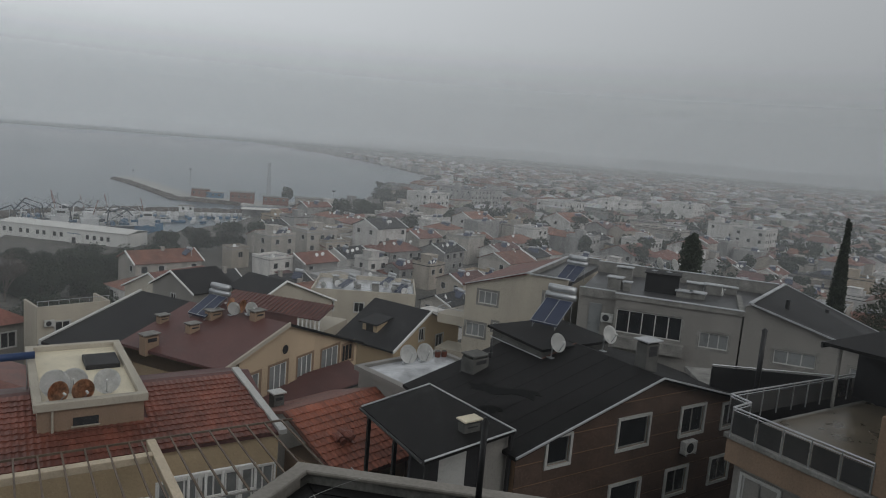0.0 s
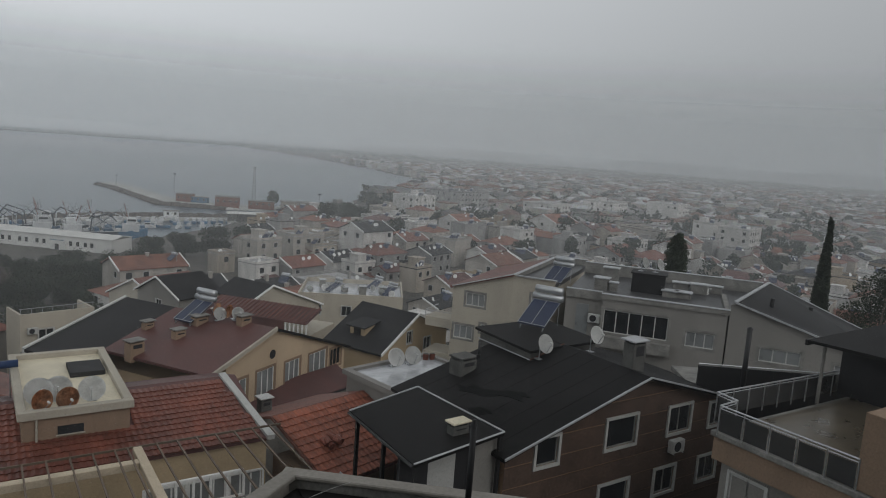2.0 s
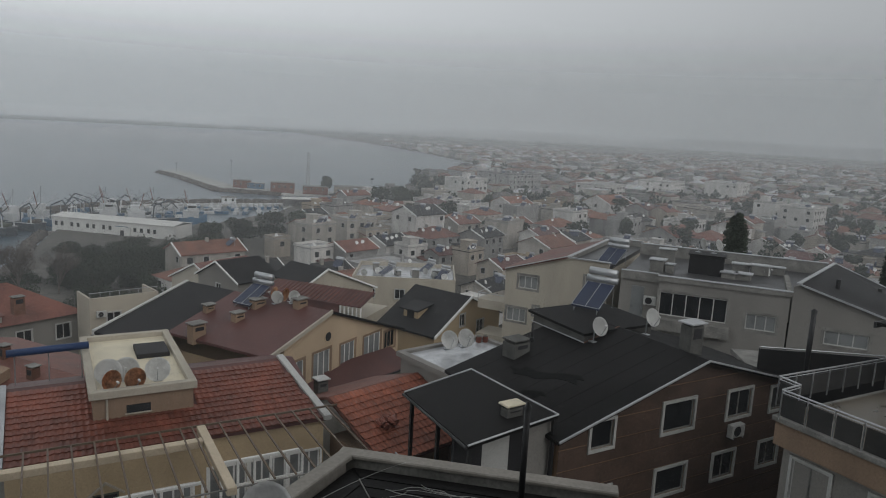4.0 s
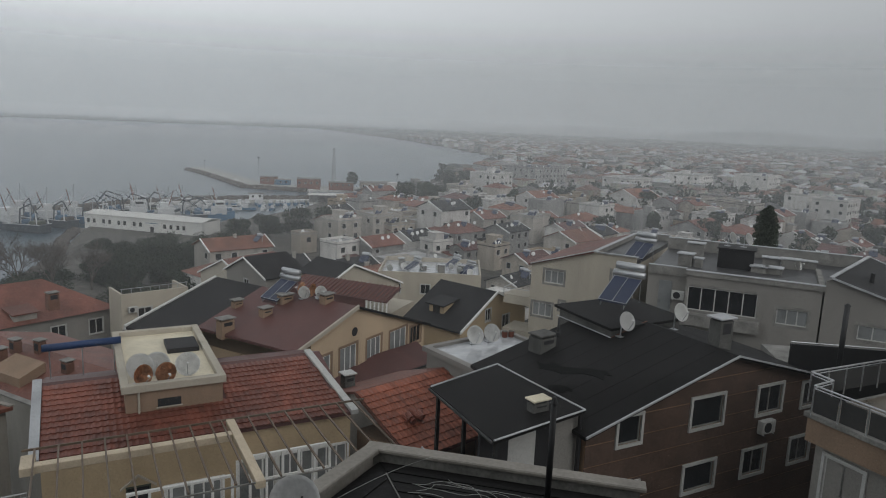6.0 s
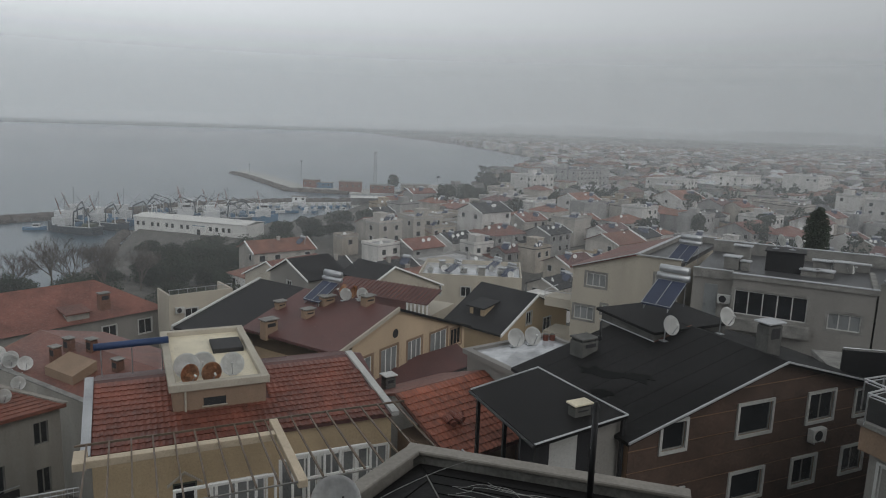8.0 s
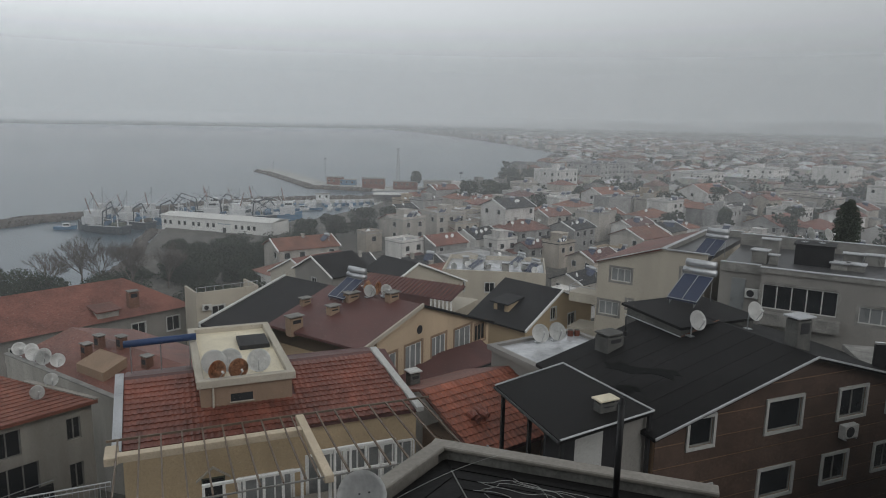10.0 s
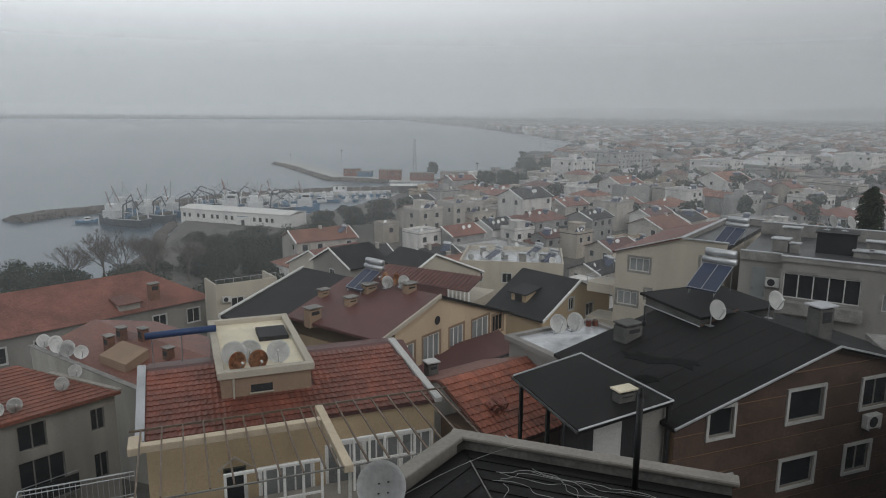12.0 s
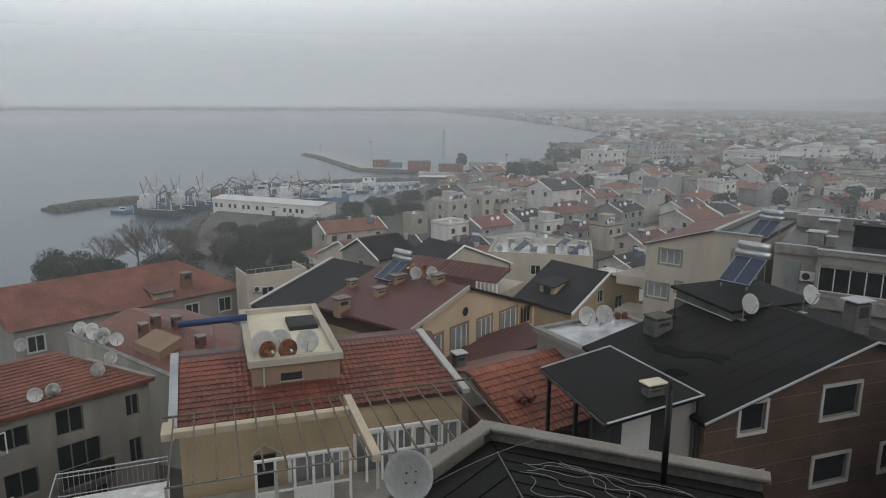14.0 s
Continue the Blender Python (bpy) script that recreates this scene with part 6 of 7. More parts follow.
def town_house(x, y, yaw, W, D, z0, z1, roof, wall_mat, roof_mat, rnd, label, windows=True, clutter=True):
    t = thing("house", L(x, y, z0, yaw), label, "house", "houses of the town")
    h = z1 - z0
    part("wall", boxes((-W / 2, W / 2, -D / 2, D / 2, -2, h)), wall_mat, t)
    o = 0.4
    if roof == "flat":
        bm = boxes((-W / 2 - 0.15, W / 2 + 0.15, -D / 2 - 0.15, D / 2 + 0.15, h + 0.003, h + 0.18))
        part("roof", bm, roof_mat, t)
        bm = boxes((-W / 2 - 0.1, W / 2 + 0.1, -D / 2 - 0.1, -D / 2 + 0.1, h + 0.183, h + 0.75), (-W / 2 - 0.1, W / 2 + 0.1, D / 2 - 0.1, D / 2 + 0.1, h + 0.183, h + 0.75),
                   (-W / 2 - 0.1, -W / 2 + 0.1, -D / 2 + 0.1, D / 2 - 0.1, h + 0.183, h + 0.75), (W / 2 - 0.1, W / 2 + 0.1, -D / 2 + 0.1, D / 2 - 0.1, h + 0.183, h + 0.75))
        part("parapet", bm, wall_mat, t)
        if rnd.random() < 0.6:
            sx, sy = rnd.uniform(-0.25, 0.25) * W, rnd.uniform(-0.2, 0.25) * D
            part("stair_head", boxes((sx - 1.4, sx + 1.4, sy - 1.6, sy + 1.6, h + 0.18, h + 2.3), (sx - 1.6, sx + 1.6, sy - 1.8, sy + 1.8, h + 2.303, h + 2.45)), wall_mat, t)
    elif roof == "gable":
        rise = D / 2 * 0.42
        bm = bmesh.new()
        slab(bm, [(-W / 2 - o, -D / 2 - o, h - 0.42 * o + 0.1), (W / 2 + o, -D / 2 - o, h - 0.42 * o + 0.1), (W / 2 + o, 0, h + rise + 0.1), (-W / 2 - o, 0, h + rise + 0.1)], 0.18)
        slab(bm, [(-W / 2 - o, 0, h + rise + 0.1), (W / 2 + o, 0, h + rise + 0.1), (W / 2 + o, D / 2 + o, h - 0.42 * o + 0.1), (-W / 2 - o, D / 2 + o, h - 0.42 * o + 0.1)], 0.18)
        part("roof", bm, roof_mat, t)
        bm = bmesh.new()
        for sx in (-W / 2 + 0.01, W / 2 - 0.01):
            vs = [bm.verts.new(p) for p in ((sx, -D / 2, h - 0.01), (sx, D / 2, h - 0.01), (sx, 0, h + rise))]
            ws = [bm.verts.new((p.co.x * 0.97, p.co.y, p.co.z)) for p in vs]
            bm.faces.new(vs)
            bm.faces.new(ws[::-1])
            for i in range(3):
                bm.faces.new((vs[i], vs[(i + 1) % 3], ws[(i + 1) % 3], ws[i]))
        part("gable", bm, wall_mat, t)
        if clutter and rnd.random() < 0.6:
            sx = W / 2 + o
            for sg in (-1, 1):
                bm = bmesh.new()
                slab(bm, [(sg * sx - 0.12, -D / 2 - o, h - 0.42 * o + 0.17), (sg * sx + 0.12, -D / 2 - o, h - 0.42 * o + 0.17), (sg * sx + 0.12, 0, h + rise + 0.17), (sg * sx - 0.12, 0, h + rise + 0.17)], 0.3)
                part("verge_trim", bm, M_GLOSSWHITE, t)
    else:
        rise = min(W, D) / 2 * 0.42
        k = max(0.0, (W - D) / 2)
        k2 = max(0.0, (D - W) / 2)
        bm = bmesh.new()
        e = [bm.verts.new(p) for p in ((-W / 2 - o, -D / 2 - o, h - 0.1), (W / 2 + o, -D / 2 - o, h - 0.1), (W / 2 + o, D / 2 + o, h - 0.1), (-W / 2 - o, D / 2 + o, h - 0.1))]
        r = [bm.verts.new((-k - 0.01, -k2 - 0.01, h + rise)), bm.verts.new((k + 0.01, k2 + 0.01, h + rise))]
        if W >= D:
            for f in ((e[0], e[1], r[1], r[0]), (e[1], e[2], r[1]), (e[2], e[3], r[0], r[1]), (e[3], e[0], r[0])):
                bm.faces.new(f)
        else:
            for f in ((e[0], e[1], r[0]), (e[1], e[2], r[1], r[0]), (e[2], e[3], r[1]), (e[3], e[0], r[0], r[1])):
                bm.faces.new(f)
        bm.faces.new(e[::-1])
        part("roof", bm, roof_mat, t)
    if rnd.random() < 0.6:
        ax, aw, ah = rnd.uniform(-0.3, 0.3) * W, rnd.uniform(2.5, 4.5), rnd.uniform(0.45, 0.75) * h
        part("annex", boxes((ax - aw / 2, ax + aw / 2, -D / 2 - rnd.uniform(1.5, 2.8), -D / 2 - 0.002, -2, ah)), rnd.choice(TOWN_WALLS), t)
        part("annex_roof", slab(bmesh.new(), [(ax - aw / 2 - 0.2, -D / 2 - 3.0, ah + 0.1), (ax + aw / 2 + 0.2, -D / 2 - 3.0, ah + 0.1), (ax + aw / 2 + 0.2, -D / 2 - 0.005, ah + 0.6), (ax - aw / 2 - 0.2, -D / 2 - 0.005, ah + 0.6)], 0.12), rnd.choice(TOWN_ROOFS), t)
    if windows:
        town_windows(t, W, D, 0, h, rnd, wall_mat)
    zt = h + (0.2 if roof == "flat" else min(W, D) / 2 * 0.42 * 0.45)
    if clutter and rnd.random() < 0.75:
        for _ in range(rnd.choice((1, 1, 2))):
            m = L(rnd.uniform(-0.32, 0.32) * W, -D * rnd.uniform(0.1, 0.3), zt, -yaw - 40 + rnd.uniform(-10, 10))
            share("solar_panel", clutter_mesh("panel"), t, m)
            share("water_tank", clutter_mesh("tank"), t, m)
    if clutter:
        for _ in range(rnd.choice((0, 1, 1, 2, 3))):
            share("dish_antenna", clutter_mesh("dish"), t, L(rnd.uniform(-0.42, 0.42) * W, -D * rnd.uniform(0.05, 0.4), zt, -yaw + rnd.uniform(-30, 60)))
    if rnd.random() < 0.6:
        cx, cy = rnd.uniform(-0.3, 0.3) * W, rnd.uniform(-0.15, 0.15) * D
        part("chimney", boxes((cx - 0.3, cx + 0.3, cy - 0.3, cy + 0.3, zt - 0.5, zt + 1.6), (cx - 0.4, cx + 0.4, cy - 0.4, cy + 0.4, zt + 1.603, zt + 1.7)), wall_mat, t)
    return t


WALL_WORDS = ["white", "cream", "grey", "sand-coloured", "ochre"]
ROOF_WORDS = ["wet red tiled", "faded tiled", "dark sheet", "pale slab", "maroon sheet"]
KEEP_OUT = [(-35, -5, 8, 45), (-25, 40, 5, 49), (-100, -40, 200, 245), (-70, -9, 170, 330)]


def free(x, y):
    return not any(a < x < b and c < y < d for a, b, c, d in KEEP_OUT)


PLACED = [(25, 47, 6), (14, 48, 3), (34, 42, 6), (8, 56, 6), (0, 78, 6), (-10, 86, 6), (-16, 100, 6), (-2, 64, 6), (9, 97, 8), (-7, 75, 3), (50, 380, 22), (40, 345, 16), (62, 415, 20)]


def make_town():
    rnd = random.Random(7)
    count = 0
    ang = radians(38)
    ca, sa = math.cos(ang), math.sin(ang)
    far = bmesh.new()
    far_roof = bmesh.new()
    for i in range(-80, 150):
        for j in range(-90, 146):
            u, v = i * 12.6 + (j % 2) * 3, j * 11.6
            if i % 4 == 0:
                continue
            x, y = u * ca - v * sa + rnd.uniform(-2, 2), u * sa + v * ca + rnd.uniform(-2, 2)
            r = math.hypot(x, y)
            a = math.degrees(math.atan2(x, y))
            if y < 30 or r < 58 or r > 1500 or a < -46 or a > 58 or not free(x, y) or shore_distance(x, y) < 9:
                continue
            if a < -13 and r < 330 or a < -6 and r < 100:
                continue
            if any((x - px) ** 2 + (y - py) ** 2 < (8 + pr) ** 2 for px, py, pr in PLACED):
                continue
            if rnd.random() < 0.10 + 0.25 * min(1, r / 1500):
                continue
            g = hill(x, y)
            yaw = 38 + rnd.choice((0, 0, 0, 90)) + rnd.uniform(-7, 7)
            W, D = rnd.uniform(7.5, 12.5), rnd.uniform(7, 10)
            h = rnd.choice((3.4, 4.6, 5.4, 5.8, 6.0, 8.2)) if r < 250 else rnd.choice((4.4, 5.4, 5.8, 6.0, 6.2, 8.6))
            wi = rnd.choices(range(5), (5, 4, 4, 3, 1))[0]
            roof = rnd.choices(("flat", "gable", "hip"), (5, 4, 2))[0]
            ri = rnd.choices((2, 3), (3, 3))[0] if roof == "flat" else rnd.choices((0, 1, 2, 4), (4, 3, 4, 2))[0]
            if r < 330:
                town_house(x, y, yaw, W, D, g, g + h, roof, TOWN_WALLS[wi], TOWN_ROOFS[ri], rnd,
                           f"{WALL_WORDS[wi]} house with a {ROOF_WORDS[ri]} {roof} roof", r < 165)
                count += 1
            else:
                m = L(x, y, g, yaw)
                box(far, -W / 2, W / 2, -D / 2, D / 2, -2, h, m)
                if roof == "flat":
                    box(far_roof, -W / 2 - 0.2, W / 2 + 0.2, -D / 2 - 0.2, D / 2 + 0.2, h + 0.01, h + 0.4, m)
                else:
                    vs = [far_roof.verts.new(m @ Vector(p)) for p in ((-W / 2 - 0.4, -D / 2 - 0.4, h - 0.1), (W / 2 + 0.4, -D / 2 - 0.4, h - 0.1), (W / 2 + 0.4, D / 2 + 0.4, h - 0.1), (-W / 2 - 0.4, D / 2 + 0.4, h - 0.1), (-W / 2 + 2, 0, h + 2), (W / 2 - 2, 0, h + 2))]
                    for f in ((0, 1, 5, 4), (1, 2, 5), (2, 3, 4, 5), (3, 0, 4)):
                        far_roof.faces.new([vs[q] for q in f])
    tagged(link_mesh("far_town_walls", far, M_FARWALL, fix=False), "hazy pale walls of the far town", "far town", kind="stuff")
    tagged(link_mesh("far_town_roofs", far_roof, M_FARROOF, fix=False), "hazy red and grey roofs of the far town", "far town", kind="stuff")
    return count


def island_mat(name, cols, rough=0.8):
    m = bpy.data.materials.new(name)
    m.use_nodes = True
    n, l = m.node_tree.nodes, m.node_tree.links
    geo, ramp, tex, mx = n.new("ShaderNodeNewGeometry"), n.new("ShaderNodeValToRGB"), n.new("ShaderNodeTexNoise"), n.new("ShaderNodeMix")
    ramp.color_ramp.interpolation = "CONSTANT"
    e = ramp.color_ramp.elements
    e[0].position, e[0].color = 0.0, (*cols[0], 1)
    e[1].position, e[1].color = 1.0 / len(cols), (*cols[1], 1)
    for i, c in enumerate(cols[2:], 2):
        q = e.new(i / len(cols))
        q.color = (*c, 1)
    tex.inputs["Scale"].default_value = 0.3
    mx.data_type = "RGBA"
    mx.blend_type = "MULTIPLY"
    mx.inputs["Factor"].default_value = 0.4
    l.new(geo.outputs["Random Per Island"], ramp.inputs["Fac"])
    l.new(geo.outputs["Position"], tex.inputs["Vector"])
    l.new(ramp.outputs["Color"], mx.inputs["A"])
    l.new(tex.outputs["Color"], mx.inputs["B"])
    l.new(mx.outputs["Result"], n["Principled BSDF"].inputs["Base Color"])
    n["Principled BSDF"].inputs["Roughness"].default_value = rough
    return m


M_FARWALL = island_mat("far_walls", [(0.55, 0.54, 0.52), (0.42, 0.39, 0.34), (0.34, 0.34, 0.33), (0.46, 0.43, 0.38), (0.26, 0.22, 0.18), (0.2, 0.2, 0.19)])
M_FARROOF = island_mat("far_roofs", [(0.15, 0.065, 0.045), (0.19, 0.10, 0.07), (0.34, 0.34, 0.33), (0.08, 0.08, 0.08), (0.15, 0.08, 0.06), (0.5, 0.5, 0.5), (0.13, 0.12, 0.11), (0.26, 0.25, 0.24)])


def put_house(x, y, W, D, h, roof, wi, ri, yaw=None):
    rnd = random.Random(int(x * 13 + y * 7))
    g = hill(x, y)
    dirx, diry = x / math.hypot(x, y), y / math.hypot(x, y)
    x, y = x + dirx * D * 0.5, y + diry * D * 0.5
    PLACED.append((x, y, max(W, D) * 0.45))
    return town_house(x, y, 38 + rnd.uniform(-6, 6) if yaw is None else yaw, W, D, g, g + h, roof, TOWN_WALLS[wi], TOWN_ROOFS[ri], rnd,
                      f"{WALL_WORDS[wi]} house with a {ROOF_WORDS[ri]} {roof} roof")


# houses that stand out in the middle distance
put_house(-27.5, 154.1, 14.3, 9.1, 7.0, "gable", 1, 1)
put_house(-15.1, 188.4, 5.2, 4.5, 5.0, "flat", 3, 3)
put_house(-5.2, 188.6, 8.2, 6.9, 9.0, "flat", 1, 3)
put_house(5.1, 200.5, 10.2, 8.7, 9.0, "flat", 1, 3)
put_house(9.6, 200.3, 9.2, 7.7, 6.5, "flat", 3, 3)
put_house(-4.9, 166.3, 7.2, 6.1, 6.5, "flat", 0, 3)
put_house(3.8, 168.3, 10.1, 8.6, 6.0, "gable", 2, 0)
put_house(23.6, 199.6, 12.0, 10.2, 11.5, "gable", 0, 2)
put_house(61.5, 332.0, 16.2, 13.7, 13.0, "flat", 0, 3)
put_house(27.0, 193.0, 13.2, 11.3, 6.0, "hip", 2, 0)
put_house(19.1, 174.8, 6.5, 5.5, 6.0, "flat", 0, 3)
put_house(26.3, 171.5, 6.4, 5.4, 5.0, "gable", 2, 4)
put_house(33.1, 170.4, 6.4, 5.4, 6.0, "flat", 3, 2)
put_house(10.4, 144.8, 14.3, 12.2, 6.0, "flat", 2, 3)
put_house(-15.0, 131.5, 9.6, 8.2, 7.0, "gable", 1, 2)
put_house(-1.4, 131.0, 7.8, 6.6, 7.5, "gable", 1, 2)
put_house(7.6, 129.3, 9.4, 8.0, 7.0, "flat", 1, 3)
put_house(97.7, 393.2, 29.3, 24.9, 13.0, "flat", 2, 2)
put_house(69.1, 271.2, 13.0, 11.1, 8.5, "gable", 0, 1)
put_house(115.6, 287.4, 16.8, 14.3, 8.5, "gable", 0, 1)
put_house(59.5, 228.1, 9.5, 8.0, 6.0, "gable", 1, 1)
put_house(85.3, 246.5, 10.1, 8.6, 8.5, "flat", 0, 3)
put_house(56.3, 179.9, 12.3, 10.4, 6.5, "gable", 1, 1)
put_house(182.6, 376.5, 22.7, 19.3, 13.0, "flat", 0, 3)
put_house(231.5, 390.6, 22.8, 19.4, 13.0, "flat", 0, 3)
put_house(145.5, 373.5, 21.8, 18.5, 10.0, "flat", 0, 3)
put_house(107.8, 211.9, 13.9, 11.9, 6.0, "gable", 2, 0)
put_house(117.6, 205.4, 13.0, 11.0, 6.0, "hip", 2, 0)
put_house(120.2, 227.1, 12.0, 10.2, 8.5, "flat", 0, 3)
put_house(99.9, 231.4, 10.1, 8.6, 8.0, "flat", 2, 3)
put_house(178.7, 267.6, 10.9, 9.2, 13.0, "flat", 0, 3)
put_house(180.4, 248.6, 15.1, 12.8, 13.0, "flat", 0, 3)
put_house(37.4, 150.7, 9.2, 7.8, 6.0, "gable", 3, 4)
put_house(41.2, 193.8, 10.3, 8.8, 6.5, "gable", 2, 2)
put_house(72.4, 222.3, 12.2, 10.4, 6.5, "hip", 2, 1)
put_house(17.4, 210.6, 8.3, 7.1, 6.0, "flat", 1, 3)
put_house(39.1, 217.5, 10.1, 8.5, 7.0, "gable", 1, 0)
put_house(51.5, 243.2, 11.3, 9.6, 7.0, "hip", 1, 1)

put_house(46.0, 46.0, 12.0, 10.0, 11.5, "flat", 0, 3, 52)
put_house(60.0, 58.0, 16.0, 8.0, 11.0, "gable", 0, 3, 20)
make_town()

# ---- harbour ----
def strip(name, line, half, top, foot, material, label, category, jag=0.0, seed=1, step=2.0):
    """A bank of stones or concrete along a line: flat on top, sloping to the water on both sides."""
    rnd = random.Random(seed)
    pts = []
    for (ax, ay), (bx, by) in zip(line, line[1:]):
        n = max(1, int(math.hypot(bx - ax, by - ay) / step))
        pts += [(ax + (bx - ax) * i / n, ay + (by - ay) * i / n) for i in range(n)]
    pts.append(line[-1])
    bm = bmesh.new()
    rows = []
    for i, (x, y) in enumerate(pts):
        qx, qy = pts[min(i + 1, len(pts) - 1)]
        px, py = pts[max(i - 1, 0)]
        ln = math.hypot(qx - px, qy - py) or 1.0
        nx, ny = -(qy - py) / ln, (qx - px) / ln
        row = []
        for s, z in ((-foot, -1.5), (-(half + foot) / 2, top * 0.45), (-half, top), (-half * 0.4, top * 1.02), (half * 0.4, top * 1.02), (half, top), ((half + foot) / 2, top * 0.45), (foot, -1.5)):
            j = jag if abs(s) >= half * 0.4 else 0.0
            row.append(bm.verts.new((x + nx * s + rnd.uniform(-j, j), y + ny * s + rnd.uniform(-j, j), z + rnd.uniform(-j, j) * 0.7)))
        rows.append(row)
    for a, b in zip(rows, rows[1:]):
        for k in range(len(a) - 1):
            bm.faces.new((a[k], b[k], b[k + 1], a[k + 1]))
    bm.faces.new(rows[0][::-1])
    bm.faces.new(rows[-1])
    return tagged(link_mesh(name, bm, material), label, category, kind="structure")


MOLE = [(-144, 233), (-138, 248), (-126, 260), (-119, 268), (-105, 281), (-95, 296), (-74, 317), (-24, 334), (16, 342)]
strip("breakwater", MOLE, 2.2, 2.0, 6.0, M_ROCK, "long rubble breakwater sheltering the harbour", "breakwater", 0.55, 2, 1.3)
strip("quay", [(-98, 285), (-72, 309), (-24, 326), (14, 334)], 2.5, 1.1, 3.2, M_QUAY, "low concrete mooring quay", "quay")
PIER = [(-112, 496), (-98, 473), (-79, 434), (-57, 389), (-27, 380), (14, 384)]
strip("pier", PIER, 5.0, 2.0, 7.0, M_QUAY, "pale concrete outer pier", "pier", 0.1, 3, 3.0)
strip("pier_rocks", [(-117, 494), (-103, 470), (-84, 431), (-62, 384), (-29, 373)], 1.5, 1.6, 4.0, M_ROCK, "dark rubble along the outer pier", "breakwater", 0.6, 4, 1.6)
strip("harbour_bank", [(-90, 232), (-86, 211), (-77, 186), (-73, 150), (-90, 126)], 0.8, 0.9, 3.0, M_ROCK, "dark stony bank below the shed", "bank", 0.4, 5, 1.5)


def rubble():
    """Boulders along the breakwater."""
    rnd = random.Random(11)
    bm = bmesh.new()
    for (ax, ay), (bx, by) in zip(MOLE[:6], MOLE[1:6]):
        ln = math.hypot(bx - ax, by - ay)
        nx, ny = -(by - ay) / ln, (bx - ax) / ln
        for k in range(int(ln * 3)):
            s, o = rnd.random(), rnd.choice((-1, 1)) * rnd.uniform(2.0, 5.5)
            c = Vector((ax + (bx - ax) * s + nx * o, ay + (by - ay) * s + ny * o, max(0.1, 2.2 - abs(o) * 0.38)))
            r = rnd.uniform(0.4, 0.95)
            vs = [bm.verts.new(c + Vector((rnd.uniform(0.6, 1) * dx, rnd.uniform(0.6, 1) * dy, rnd.uniform(0.5, 0.9) * dz)) * r) for dx in (-1, 1) for dy in (-1, 1) for dz in (-1, 1)]
            for f in ((0, 1, 3, 2), (4, 6, 7, 5), (0, 4, 5, 1), (2, 3, 7, 6), (0, 2, 6, 4), (1, 5, 7, 3)):
                bm.faces.new([vs[i] for i in f])
    tagged(link_mesh("boulders", bm, M_ROCK), "wet dark boulders of the breakwater", "boulders", kind="stuff")


rubble()


def shed():
    t = thing("harbour_shed", L(-85.2, 226.3, 1.5, -21.2), "long white harbour shed with a row of small windows", "shed")
    W, D, h = 41.4, 9.5, 4.6
    part("base", boxes((-0.6, W + 0.6, -1.2, D, -2.0, 0)), M_CONCRETE, t)
    part("wall", boxes((0, W, 0, D, 0, h)), M_SHED, t)
    bm = bmesh.new()
    slab(bm, [(-0.3, -0.3, h + 0.15), (W + 0.3, -0.3, h + 0.15), (W + 0.3, D / 2, h + 0.9), (-0.3, D / 2, h + 0.9)], 0.14)
    part("roof_slope", bm, M_SHED, t, "white sheet roof slope")
    bm = bmesh.new()
    slab(bm, [(-0.3, D / 2, h + 0.9), (W + 0.3, D / 2, h + 0.9), (W + 0.3, D + 0.3, h + 0.15), (-0.3, D + 0.3, h + 0.15)], 0.14)
    part("roof_slope", bm, M_SHED, t, "white sheet roof slope")
    for k, x in enumerate((1.5, 3.6, 7.0, 9.2, 12.5, 14.6, 18.0, 20.2, 28.6, 30.8, 33.2, 35.2)):
        window(t, L(x, -0.05, 2.0), 1.0, 1.3, 1, 0.0, M_CONCRETE)
    part("porch_panel", boxes((22.0, 27.2, -0.5, -0.01, 0, 3.2)), M_SHED, t)
    part("sign_bars", boxes((22.4, 26.8, -0.53, -0.505, 3.3, 3.5)), M_HULLB, t)
    part("dark_doorway", boxes((24.0, 25.2, -0.54, -0.505, 0.2, 2.3)), M_DARK, t)
    return t


shed()


def hull_mesh(ln, beam, free_board):
    bm = bmesh.new()
    secs = []
    for i in range(9):
        s = i / 8
        w = beam / 2 * (0.72 + 0.28 * math.sin(math.pi * min(1, s * 1.3))) * (1 - max(0, (s - 0.62) / 0.38) ** 2 * 0.95)
        z = free_board * (1 + 0.55 * max(0, (s - 0.45) / 0.55) ** 2 + 0.12 * (1 - s))
        x = -ln / 2 + ln * s
        secs.append([bm.verts.new(p) for p in ((x, -w, z), (x, -w * 0.85, 0.1), (x, 0, -0.6), (x, w * 0.85, 0.1), (x, w, z))])
    for a, b in zip(secs, secs[1:]):
        for k in range(4):
            bm.faces.new((a[k], b[k], b[k + 1], a[k + 1]))
        bm.faces.new((a[4], b[4], b[0], a[0]))
    bm.faces.new(secs[0][::-1])
    bm.faces.new(secs[-1])
    return bm


